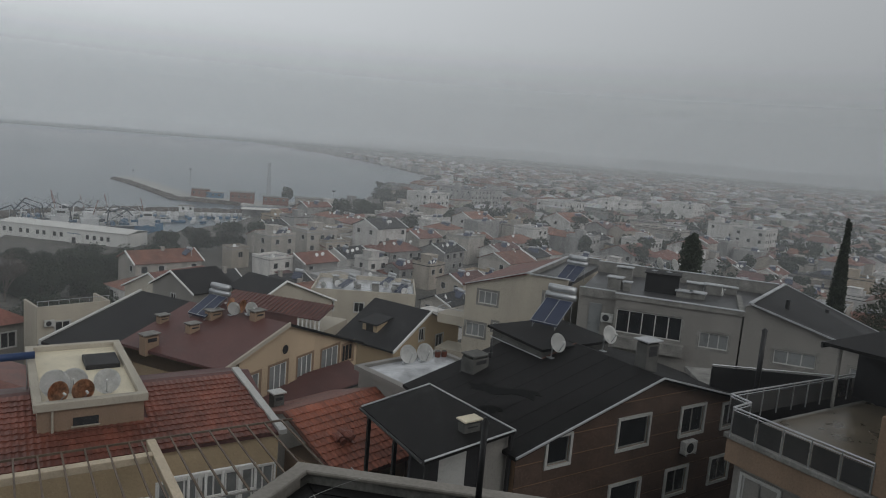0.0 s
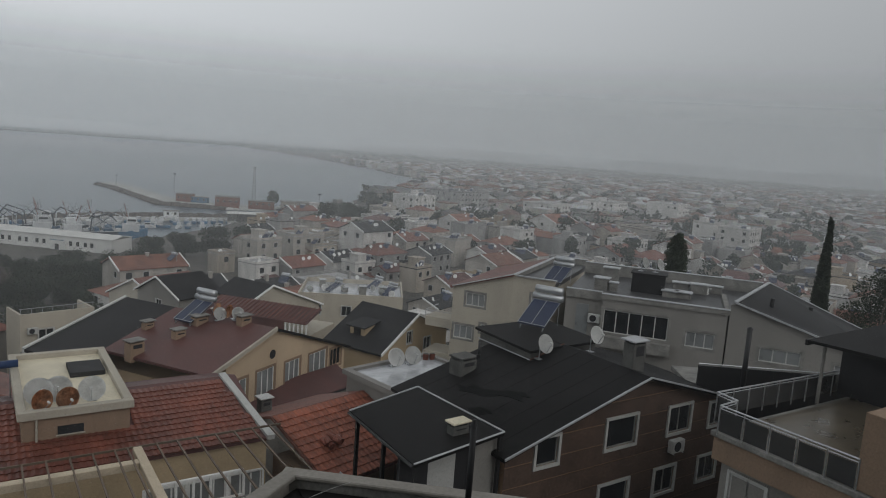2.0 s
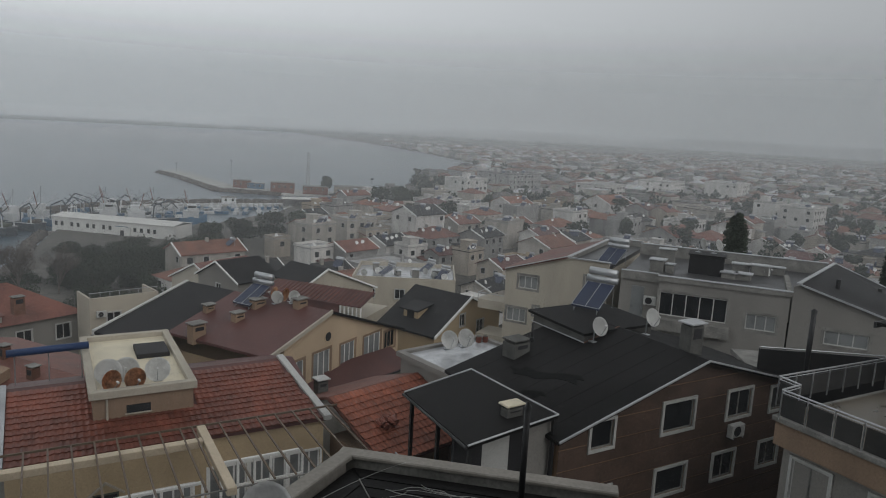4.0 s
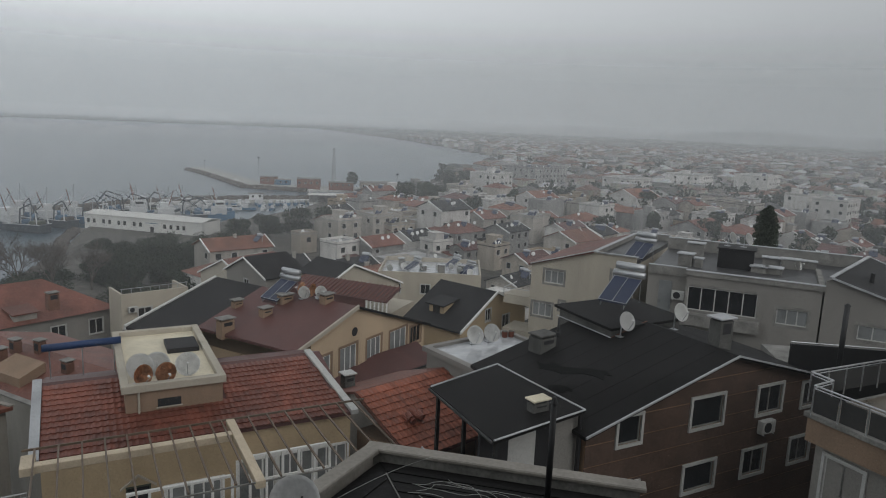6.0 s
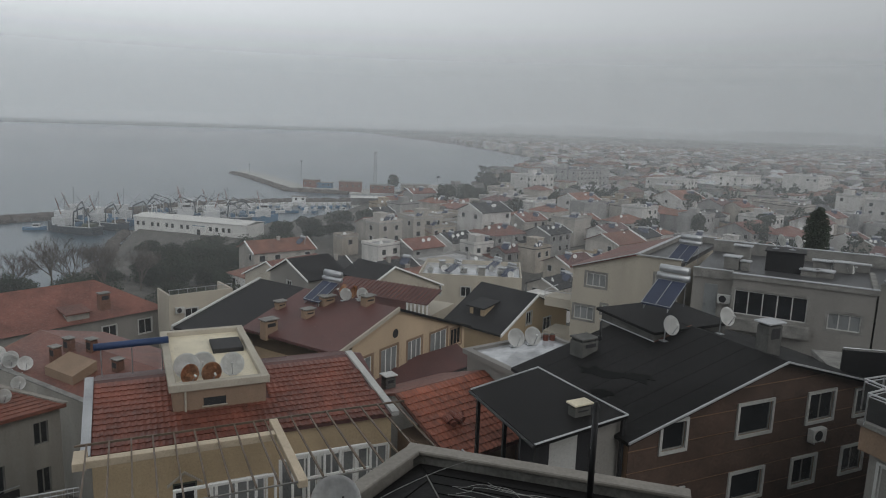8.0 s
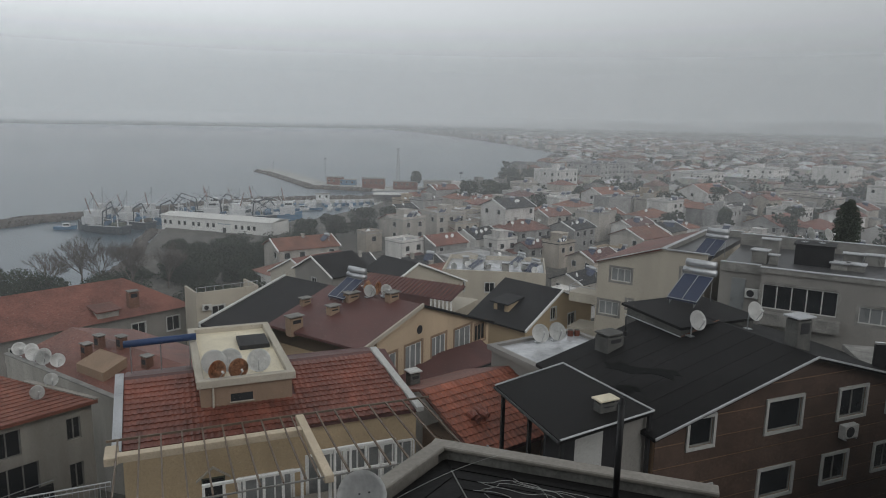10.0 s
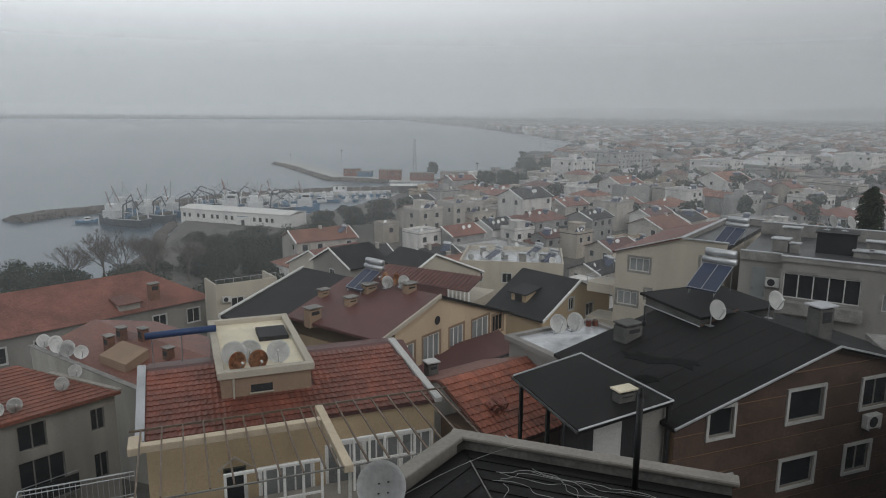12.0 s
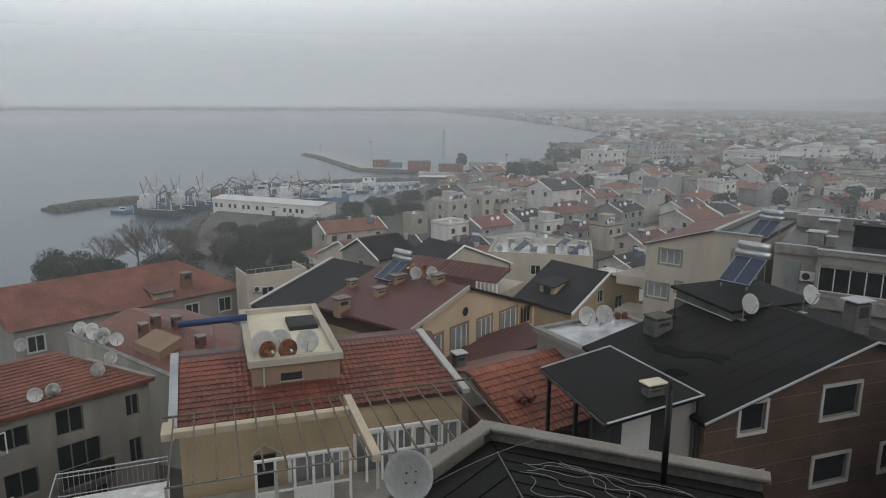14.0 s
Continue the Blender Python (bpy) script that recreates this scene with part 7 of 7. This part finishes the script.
def trawler(x, y, yaw, hull, seed, label):
    rnd = random.Random(seed)
    t = thing("fishing_trawler", L(x, y, 0, yaw), label, "fishing boat", "trawlers in harbour")
    ln = rnd.uniform(17, 21)
    part("hull", hull_mesh(ln, 6.2, 2.3), hull, t)
    part("bulwark", tubes(0.12, ((-ln / 2, -2.4, 2.7), (ln * 0.15, -3.1, 2.5)), ((-ln / 2, 2.4, 2.7), (ln * 0.15, 3.1, 2.5))), M_BOATW, t)
    part("deckhouse", bbox(0.1, (1.0, 6.5, -2.0, 2.0, 2.3, 4.9)), M_BOATW, t, "white deckhouse")
    part("bridge", bbox(0.1, (2.4, 5.8, -1.6, 1.6, 4.902, 7.0)), M_BOATW, t, "white wheelhouse")
    part("bridge_windows", boxes((5.8, 5.86, -1.4, 1.4, 5.9, 6.6)), M_GLASS, t)
    part("bridge_windows", boxes((2.8, 5.4, -1.66, -1.6, 5.9, 6.6)), M_GLASS, t)
    part("mast", tubes(0.13, ((3.0, 0, 7.0), (2.6, 0, 10.0 + rnd.uniform(0, 3))), n=6), M_STEEL, t)
    part("mast", tubes(0.14, ((-4.5, 0, 2.3), (-4.8, 0, 9.0)), n=6), M_STEEL, t)
    part("boom", tubes(0.12, ((-4.6, 0, 5.0), (-9.5, rnd.uniform(-1, 1), 9.0)), n=6), M_HULL, t)
    part("boom", tubes(0.12, ((-4.6, 0, 9.5), (1.0, rnd.uniform(-1, 1), 7.5)), n=6), M_STEEL, t)
    part("crane_arm", tubes(0.22, ((-1.5, 1.2, 2.3), (-2.0, 1.2, 7.0)), ((-2.0, 1.2, 7.0), (-7.0, 2.0, 9.0)), ((-7.0, 2.0, 9.0), (-9.5, 2.2, 6.0)), n=6), M_HULL, t)
    part("net_pile", bbox(0.3, (-ln / 2 + 1.5, -5.5, -2.0, 2.0, 2.2, 3.6)), rnd.choice((M_HULLB, M_ROCK, M_GREENPAINT)), t, "heap of nets")
    part("net_drum", tubes(0.8, ((-3.4, -1.6, 3.2), (-3.4, 1.6, 3.2)), n=12), M_HULLB, t)
    for k in range(4):
        part("stay", tubes(0.03, ((2.6, 0, 11.5), (rnd.choice((-ln / 2, ln / 2 - 1)), rnd.uniform(-2, 2), 3.0)), n=4), M_HULL, t)
    part("gantry", tubes(0.2, ((-ln / 2 + 1.2, -2.2, 2.4), (-ln / 2 + 1.6, -2.0, 6.8)), ((-ln / 2 + 1.2, 2.2, 2.4), (-ln / 2 + 1.6, 2.0, 6.8)), ((-ln / 2 + 1.6, -2.2, 6.8), (-ln / 2 + 1.6, 2.2, 6.8)), n=6), M_BOATW, t, "white stern gantry")
    part("outrigger", tubes(0.13, ((2.8, -1.6, 6.0), (0.5, -5.5, 10.5)), n=5), M_BOATW, t)
    part("outrigger", tubes(0.13, ((2.8, 1.6, 6.0), (1.5, 4.5, 11.5)), n=5), M_ORANGE, t)
    part("skiff", bbox(0.15, (-1.2, 0.6, -1.5, 0.2, 2.4, 3.3)), M_BOATW, t)
    part("radar", boxes((2.0, 3.4, -0.12, 0.12, 8.6, 8.75)), M_BOATW, t)
    return t


for k, (x, y, yaw, hull) in enumerate(((-105.1, 227.8, 158, M_HULL), (-99.1, 238.2, 150, M_HULL), (-94.1, 247.5, 160, M_HULLB), (-81.7, 254.9, 20, M_HULLB), (-74.0, 260.5, 25, M_HULL), (-68.2, 266.1, 15, M_HULLB), (-64.7, 254.9, 200, M_HULL), (-55.2, 260.5, 10, M_HULLB), (-110.3, 243.8, 140, M_HULL), (-85.1, 267.9, 30, M_HULL))):
    trawler(x, y, yaw, hull, k, "weathered fishing trawler with booms, moored in the harbour")


def small_boat():
    t = thing("small_boat", L(0, 0, 0), "small white motor boat moored at the quay", "boat", "small boats in harbour")
    part("hull", hull_mesh(7.0, 2.4, 0.9), M_BOATW, t)
    part("cabin", bbox(0.08, (-0.6, 1.6, -0.75, 0.75, 0.9, 2.1)), M_BOATW, t)
    part("cabin_window", boxes((-0.4, 1.4, -0.78, -0.75, 1.4, 1.9)), M_GLASS, t)
    part("mast", tubes(0.04, ((-0.8, 0, 0.9), (-0.8, 0, 4.0)), n=5), M_STEEL, t)
    return t


boat = small_boat()
boat.matrix_basis = L(-50, 303, 0, 100)
dark_boat = copy_thing(boat, L(-43, 305, 0, 95))
dark_boat["label"] = "small dark-hulled boat with a white cabin"
for o in dark_boat.children:
    if o.name.startswith("hull"):
        o.data = o.data.copy()
        o.data.materials[0] = M_HULLB
rb = random.Random(5)
for k in range(30):
    s = k / 29
    x, y = -72 + 84 * s + rb.uniform(-1, 1), 302 + 24 * s + rb.uniform(-2, 2)
    copy_thing(rb.choice((boat, dark_boat, dark_boat)), L(x, y, 0, 100 + rb.uniform(-14, 14)))
for k in range(10):
    copy_thing(rb.choice((boat, dark_boat, dark_boat)), L(-66 + 5 * k + rb.uniform(-1, 1), 286 + rb.uniform(-3, 3) + k * 1.5, 0, rb.uniform(0, 180)))
copy_thing(dark_boat, L(-119, 232, 0, 10))


def mast_tower(x, y, z, h, w):
    t = thing("lattice_mast", L(x, y, z), "slim steel lattice mast on the quay", "mast")
    for sx in (-1, 1):
        for sy in (-1, 1):
            part("leg", tubes(0.24, ((sx * w, sy * w, 0), (sx * w * 0.35, sy * w * 0.35, h)), n=5), M_STEEL, t)
    for k in range(10):
        a, b = w * (1 - 0.65 * k / 10), w * (1 - 0.65 * (k + 1) / 10)
        part("brace", tubes(0.13, ((-a, -a, h * k / 10), (b, -b, h * (k + 1) / 10)), n=4), M_STEEL, t)
        part("brace", tubes(0.13, ((a, a, h * k / 10), (-b, b, h * (k + 1) / 10)), n=4), M_STEEL, t)
    part("platform", boxes((-w * 1.1, w * 1.1, -w * 1.1, w * 1.1, h, h + 0.4)), M_STEEL, t)
    return t


mast_tower(-15.5, 391, 1.5, 20.3, 1.0)


def lamp_mast(x, y, z, h):
    t = thing("lamp_mast", L(x, y, z), "tall thin lamp mast on the pier", "lamp post", "harbour lamp masts")
    part("pole", tubes(0.16, ((0, 0, 0), (0, 0, h)), n=6), M_STEEL, t)
    part("head", boxes((-0.7, 0.7, -0.3, 0.3, h, h + 0.6)), M_HULL, t)
    return t


lamp_mast(-57.2, 400, 2.0, 13.0)
lamp_mast(16, 322, 2.0, 12.0)
lamp_mast(-103, 478, 2.0, 5.5)


def harbour_hut(x, y, z, yaw, W, D, h, wall, label):
    t = thing("harbour_hut", L(x, y, z, yaw), label, "harbour building", "harbour buildings")
    part("wall", boxes((-W / 2, W / 2, -D / 2, D / 2, -1, h)), wall, t)
    part("roof", boxes((-W / 2 - 0.3, W / 2 + 0.3, -D / 2 - 0.3, D / 2 + 0.3, h + 0.003, h + 0.25)), M_CONCRETE, t)
    for k in range(int(W / 3)):
        window(t, L(-W / 2 + 1.5 + 3 * k, -D / 2 - 0.05, h * 0.4), 1.0, 1.1, 1, 0.0)
    return t


harbour_hut(-50, 388, 2.0, -20, 8, 5, 4, M_ORANGE, "rust-red hut on the outer pier")
harbour_hut(-43, 386, 2.0, -10, 9, 4, 2.8, M_HULLB, "grey-blue hut on the outer pier")
harbour_hut(-28, 378, 2.0, 0, 12, 7, 4.5, M_ORANGE, "rust-red workshop at the pier's root")
harbour_hut(-11, 378, 2.0, 0, 13, 6, 3.0, M_ORANGE, "low rust-red store on the quay")
harbour_hut(7, 374, 2.0, 5, 16, 8, 4.0, TOWN_WALLS[3], "low sand-coloured store on the quay")
harbour_hut(-47, 320, 1.2, 15, 6, 3, 2.6, M_BOATW, "small white kiosk on the mooring quay")


def market_roof():
    t = thing("fish_market", L(-23.5, 312, 1.2, 4.0), "long open fish market under a thin pale roof", "market")
    part("roof", slab(bmesh.new(), [(0, -3, 4.0), (44, -3, 4.0), (44, 3, 4.3), (0, 3, 4.3)], 0.25), M_SHED, t, "long pale sheet roof")
    for k in range(12):
        part("column", tubes(0.15, ((1 + 3.8 * k, -2.5, -1), (1 + 3.8 * k, -2.5, 3.85)), n=6), M_CONCRETE, t)
        part("column", tubes(0.15, ((1 + 3.8 * k, 2.5, -1), (1 + 3.8 * k, 2.5, 4.0)), n=6), M_CONCRETE, t)
    part("back_wall", boxes((0.5, 43.5, 2.0, 2.2, -1, 3.6)), TOWN_WALLS[2], t)
    return t


market_roof()
strip("harbour_front", [(-24, 316), (0, 322), (30, 332)], 7.0, 1.4, 9.0, M_QUAY, "concrete harbour front", "quay")

# ---- trees ----
def leaf_cloud(bm, centre, rx, ry, rz, n, size, rnd):
    for _ in range(n):
        while True:
            p = Vector((rnd.uniform(-1, 1), rnd.uniform(-1, 1), rnd.uniform(-1, 1)))
            if 0.25 < p.length < 1:
                break
        c = Vector(centre) + Vector((p.x * rx, p.y * ry, p.z * rz))
        a = Vector((rnd.uniform(-1, 1), rnd.uniform(-1, 1), rnd.uniform(-1, 1))).normalized()
        b = a.orthogonal().normalized()
        d = a.cross(b)
        s = size * rnd.uniform(0.6, 1.4)
        bm.faces.new([bm.verts.new(c + q) for q in (b * s, d * s * 0.7, -b * s, -d * s * 0.7)])


def evergreen(x, y, z, h, w, seed, label, leaf=0.22, lumps=11, per=260, clear=0.25):
    rnd = random.Random(seed)
    t = thing("tree", L(x, y, z), label, "tree", "evergreen trees")
    bm = bmesh.new()
    tube(bm, (0, 0, -0.5), (0.1, 0, h * 0.55), w * 0.05 + 0.1, 7, w * 0.03 + 0.04)
    tops = []
    for k in range(lumps):
        a = k * 2.4 + rnd.uniform(-0.4, 0.4)
        r = w * 0.5 * rnd.uniform(0.1, 0.68)
        zz = h * rnd.uniform(clear + 0.12, 0.86)
        tops.append((r * math.cos(a), r * math.sin(a), zz))
        tube(bm, (0.05, 0, h * clear), tops[-1], w * 0.02 + 0.03, 5, 0.02)
    part("trunk", bm, M_BARK, t)
    bm = bmesh.new()
    for c in tops:
        s = w * rnd.uniform(0.18, 0.30)
        leaf_cloud(bm, c, s, s, s * 0.75, per, leaf, rnd)
    link_mesh("crown", bm, M_LEAF, t, "dense dark evergreen crown", fix=False)
    return t


def cypress(x, y, z, h, w, seed, label, blunt=1.5):
    rnd = random.Random(seed)
    t = thing("cypress_tree", L(x, y, z), label, "tree", "cypress trees")
    bm = bmesh.new()
    tube(bm, (0, 0, -0.5), (0, 0, h * 0.9), 0.22, 7, 0.04)
    part("trunk", bm, M_BARK, t)
    bm = bmesh.new()
    n = int(h * 3)
    for k in range(int(n * 0.35), n):
        s = k / n
        r = w / 2 * min(1.0, 0.55 + s * 3.0) * (1 - max(0, (s - 0.45) / 0.55) ** blunt * 0.9)
        leaf_cloud(bm, (rnd.uniform(-0.1, 0.1), rnd.uniform(-0.1, 0.1), h * (0.06 + 0.93 * s)), r, r, h / n * 1.6, 420, 0.10, rnd)
    link_mesh("crown", bm, M_LEAF, t, "tall narrow dark green crown", fix=False)
    return t


def bare_tree(x, y, z, h, seed):
    rnd = random.Random(seed)
    t = thing("bare_tree", L(x, y, z), "leafless winter tree with fine grey twigs", "tree", "bare trees")
    bm = bmesh.new()
    twigs = bmesh.new()

    def grow(p, d, ln, r, level):
        q = p + d * ln
        tube(bm if level < 2 else twigs, p, q, r, 5 if level < 2 else 3, r * 0.65)
        if level == 5:
            return
        for _ in range(4 if level else 6):
            nd = (d + Vector((rnd.uniform(-0.8, 0.8), rnd.uniform(-0.8, 0.8), rnd.uniform(-0.25, 0.6)))).normalized()
            grow(p + d * ln * rnd.uniform(0.6, 1.0), nd, ln * rnd.uniform(0.6, 0.8), r * 0.55, level + 1)
    grow(Vector((0, 0, -0.3)), Vector((0, 0, 1)), h * 0.28, 0.22, 0)
    link_mesh("trunk", bm, M_BARK, t, fix=False)
    link_mesh("twigs", twigs, M_TWIG, t, "fine bare twigs", fix=False)
    return t


def cyp_at(x, y, top, w, seed, blunt=1.5):
    g = hill(x, y)
    cypress(x, y, g, top - g, w, seed, "tall dark cypress among the roofs", blunt)


cyp_at(46.3, 75.0, 30.4, 3.0, 21, 12.0)
cyp_at(52.4, 58.4, 34.4, 2.2, 22)
evergreen(49.8, 400.0, 0.5, 12, 11, 31, "round dark pine on the shore", 0.35, 14, 380, 0.16)
for k, (x, y, h, w) in enumerate(((64.3, 63.3, 17, 9), (71.0, 66.2, 16, 9))):
    evergreen(x, y, hill(x, y), 14.8 + h - hill(x, y), w, 130 + k, "dark broad evergreen tree behind the houses", 0.11, 14, 900, 0.2)
for k, (x, y, h, w) in enumerate(((18.1, 288.7, 11, 14), (26.4, 296.8, 12, 15), (33.8, 303.1, 10, 13), (10.6, 283.2, 8, 10), (-19.8, 217.6, 9, 10), (-27.5, 211.0, 8, 9), (-35.2, 202.5, 7, 9), (-11.2, 224.2, 8, 8))):
    evergreen(x, y, hill(x, y), h, w, 40 + k, "dark evergreen trees by the harbour", 0.28, 9, 380, 0.15)
for k, (x, y, h, w) in enumerate(((-74.9, 129.2, 9.5, 11), (-69.2, 126.2, 8.5, 9), (-81.7, 130.2, 8, 9), (-60.4, 130.1, 6.5, 9), (-48.4, 147.8, 7.5, 11), (-40.7, 151.7, 6.5, 9), (-54.2, 151.7, 5.5, 8), (-44.4, 161.4, 5, 9), (-34.1, 141.9, 6.5, 8), (-58.8, 161.4, 4.5, 7), (-54.8, 171.0, 4, 10), (-47.1, 172.9, 4.5, 11), (-60.3, 182.5, 3.5, 9), (-50.7, 183.5, 4, 10), (-43.1, 180.6, 4.5, 10), (-67.8, 190.2, 3, 8), (-37.5, 171.0, 5, 10), (-56.3, 192.1, 3, 8))):
    evergreen(x, y, max(1.0, hill(x, y) - 2), h, w, 60 + k, "broad dark evergreen tree near the shore", 0.15, 13, 640, 0.15)
for k, (x, y, h) in enumerate(((-65.7, 140.4, 17), (-59.0, 139.5, 16), (-71.4, 144.3, 16), (-53.2, 143.3, 15), (-76.3, 139.5, 13), (-62.7, 147.2, 15))):
    bare_tree(x, y, 1.5, h, 80 + k)
rv = random.Random(23)
for k in range(34):
    x, y = rv.uniform(-66, -24), rv.uniform(122, 196)
    if shore_distance(x, y) > 2 and math.hypot(x + 29, y - 160) > 14:
        evergreen(x, y, hill(x, y) - 0.5, rv.uniform(2.5, 5.0), rv.uniform(6, 10), 200 + k, "low dark shrubs on the slope above the shore", 0.17, 9, 330, 0.05)
evergreen(-5.2, 378, 1.5, 10, 7, 99, "dark conifer on the quay", 0.45, 9, 200, 0.15)
rt = random.Random(17)
done = 0
while done < 80:
    a, r = rt.uniform(2, 36) if done < 46 else rt.uniform(26, 44), rt.uniform(130, 620)
    x, y = r * math.sin(radians(a)), r * math.cos(radians(a))
    if shore_distance(x, y) > 10:
        evergreen(x, y, hill(x, y), rt.uniform(7, 12), rt.uniform(5, 10), 100 + done, "dark tree between the town's houses", 0.45, 7, 110, 0.2)
        done += 1


def far_trees():
    rf = random.Random(77)
    bm = bmesh.new()
    count = 0
    while count < 650:
        a, r = rf.uniform(6, 44), 330 * 4.2 ** rf.random()
        x, y = r * math.sin(radians(a)), r * math.cos(radians(a))
        if shore_distance(x, y) < 12:
            continue
        g, w, h = hill(x, y), rf.uniform(2.5, 6.5), rf.uniform(3.0, 7.0)
        for _ in range(3):
            leaf_cloud(bm, (x + rf.uniform(-w, w) * 0.6, y + rf.uniform(-w, w) * 0.6, g + h * rf.uniform(0.6, 1.2)), w * 0.6, w * 0.6, h * 0.5, 26, 0.9, rf)
        count += 1
    tagged(link_mesh("far_trees", bm, M_LEAF, fix=False), "dark hazy trees among the far houses", "far trees", kind="stuff")


far_trees()


def bay_hills():
    """Low hills behind the far end of the bay."""
    bm = bmesh.new()
    rows = []
    for i in range(61):
        a = -8 + i * 1.0
        row = []
        for k, (r, s) in enumerate(((3300, 0.0), (3600, 0.6), (4000, 1.0), (4500, 0.7))):
            h = (18 + 60 * max(0, min(1, (a + 4) / 40))) * (0.7 + 0.5 * noise.noise(Vector((a * 0.15, k * 0.4, 2.0))))
            row.append(bm.verts.new((r * math.sin(radians(a)), r * math.cos(radians(a)), h * s)))
        rows.append(row)
    for p, q in zip(rows, rows[1:]):
        for k in range(3):
            bm.faces.new((p[k], q[k], q[k + 1], p[k + 1]))
    tagged(link_mesh("backdrop", bm, M_GROUND, smooth=True), "low dim hills behind the bay", "hills", kind="structure")


bay_hills()

# ---- roof tiles ----
def tile_mesh(w, ln, material):
    """A pantile: a wave across and a lip at its lower end."""
    bm = bmesh.new()
    prof = [(0.0, 0.0), (0.18, 0.018), (0.36, 0.030), (0.55, 0.02), (0.72, 0.003), (1.0, 0.0)]
    rows = []
    for y, dz in ((0.0, 0.055), (ln * 1.08, 0.010)):
        rows.append([bm.verts.new((w * p, y, q + dz)) for p, q in prof])
    low = [bm.verts.new((w * p, 0.0, q)) for p, q in prof]
    for i in range(len(prof) - 1):
        bm.faces.new((rows[0][i], rows[0][i + 1], rows[1][i + 1], rows[1][i]))
        bm.faces.new((low[i], low[i + 1], rows[0][i + 1], rows[0][i]))
    return stored("roof_tile", bm, material)


def lay_tiles(parent, x0, x1, y0, z0, y1, z1, w, ln, skip, limit, material):
    """Courses of tiles up a slope; the first ones are pieces of their own, the rest one joined part."""
    me = tile_mesh(w, ln, material)
    rise = math.degrees(math.atan2(z1 - z0, y1 - y0))
    run = math.hypot(z1 - z0, y1 - y0)
    rnd = random.Random(9)
    rest, count = bmesh.new(), 0
    for r in range(int(run / ln)):
        s = r * ln / run
        for c in range(int((x1 - x0) / w)):
            x = x0 + c * w
            y, z = y0 + (y1 - y0) * s, z0 + (z1 - z0) * s
            if skip(x + w / 2, y):
                continue
            m = pose(x, y, z + rnd.uniform(0, 0.006), rise, 0, rnd.uniform(-0.8, 0.8))
            if count < limit:
                share("roof_tile", me, parent, m)
                count += 1
            else:
                k = len(rest.verts)
                rest.from_mesh(me)
                rest.verts.ensure_lookup_table()
                for v in rest.verts[k:]:
                    v.co = m @ v.co
    if len(rest.verts):
        ob = link_mesh("more_roof_tiles", rest, material, parent, fix=False)
        ob["kind"] = "stuff"
    else:
        rest.free()


house, CW, CD, CZE, CZR = CREAM
lay_tiles(house, 0.0, CW - 0.05, -0.2, CZE + 0.0, CD, CZR + 0.02, 0.245, 0.36, lambda x, y: 2.85 < x < 6.8 and y > 1.6 or x > 11.62 - 0.15 * y, 300, M_TILE)
lay_tiles(SMALL, -0.35, 5.2, -4.2, 24.3 - 17.0 - 0.03, 0.0, 26.0 - 17.0 - 0.03, 0.27, 0.40, lambda x, y: False, 230, M_TILE_BRIGHT)


# ---- loose cables on the black roof ----
def cable(points, label, r=0.0035):
    cu = bpy.data.curves.new("cable", "CURVE")
    cu.dimensions, cu.bevel_depth, cu.bevel_resolution, cu.resolution_u = "3D", r, 1, 6
    sp = cu.splines.new("NURBS")
    sp.points.add(len(points) - 1)
    for p, q in zip(sp.points, points):
        p.co = (*q, 1)
    sp.use_endpoint_u, sp.order_u = True, 3
    cu.materials.append(M_PAINTW)
    ob = new("cable", cu)
    return tagged(ob, label, "cable", "loose roof cables")


rc = random.Random(4)
for k in range(7):
    x, y, a = rc.uniform(0.8, 1.6), rc.uniform(10.0, 10.7), rc.uniform(-0.8, 0.3)
    pts = []
    for i in range(16):
        pts.append((x, y, 32.15 + 0.15 * max(0.0, 11.2 - 0.38 * x - y) + 0.012 * k))
        a += rc.uniform(-1.1, 1.1) - 0.15 * (a + 0.35)
        x, y = x + 0.22 * math.cos(a), min(y + 0.22 * math.sin(a), 11.0 - 0.38 * x)
    cable(pts, "thin pale cable lying in loops on a black roof")
cable([(-0.9, 9.6, 32.1), (0.3, 10.9, 32.2), (1.3, 11.15, 32.36)], "thin pale cable stretched over a parapet")
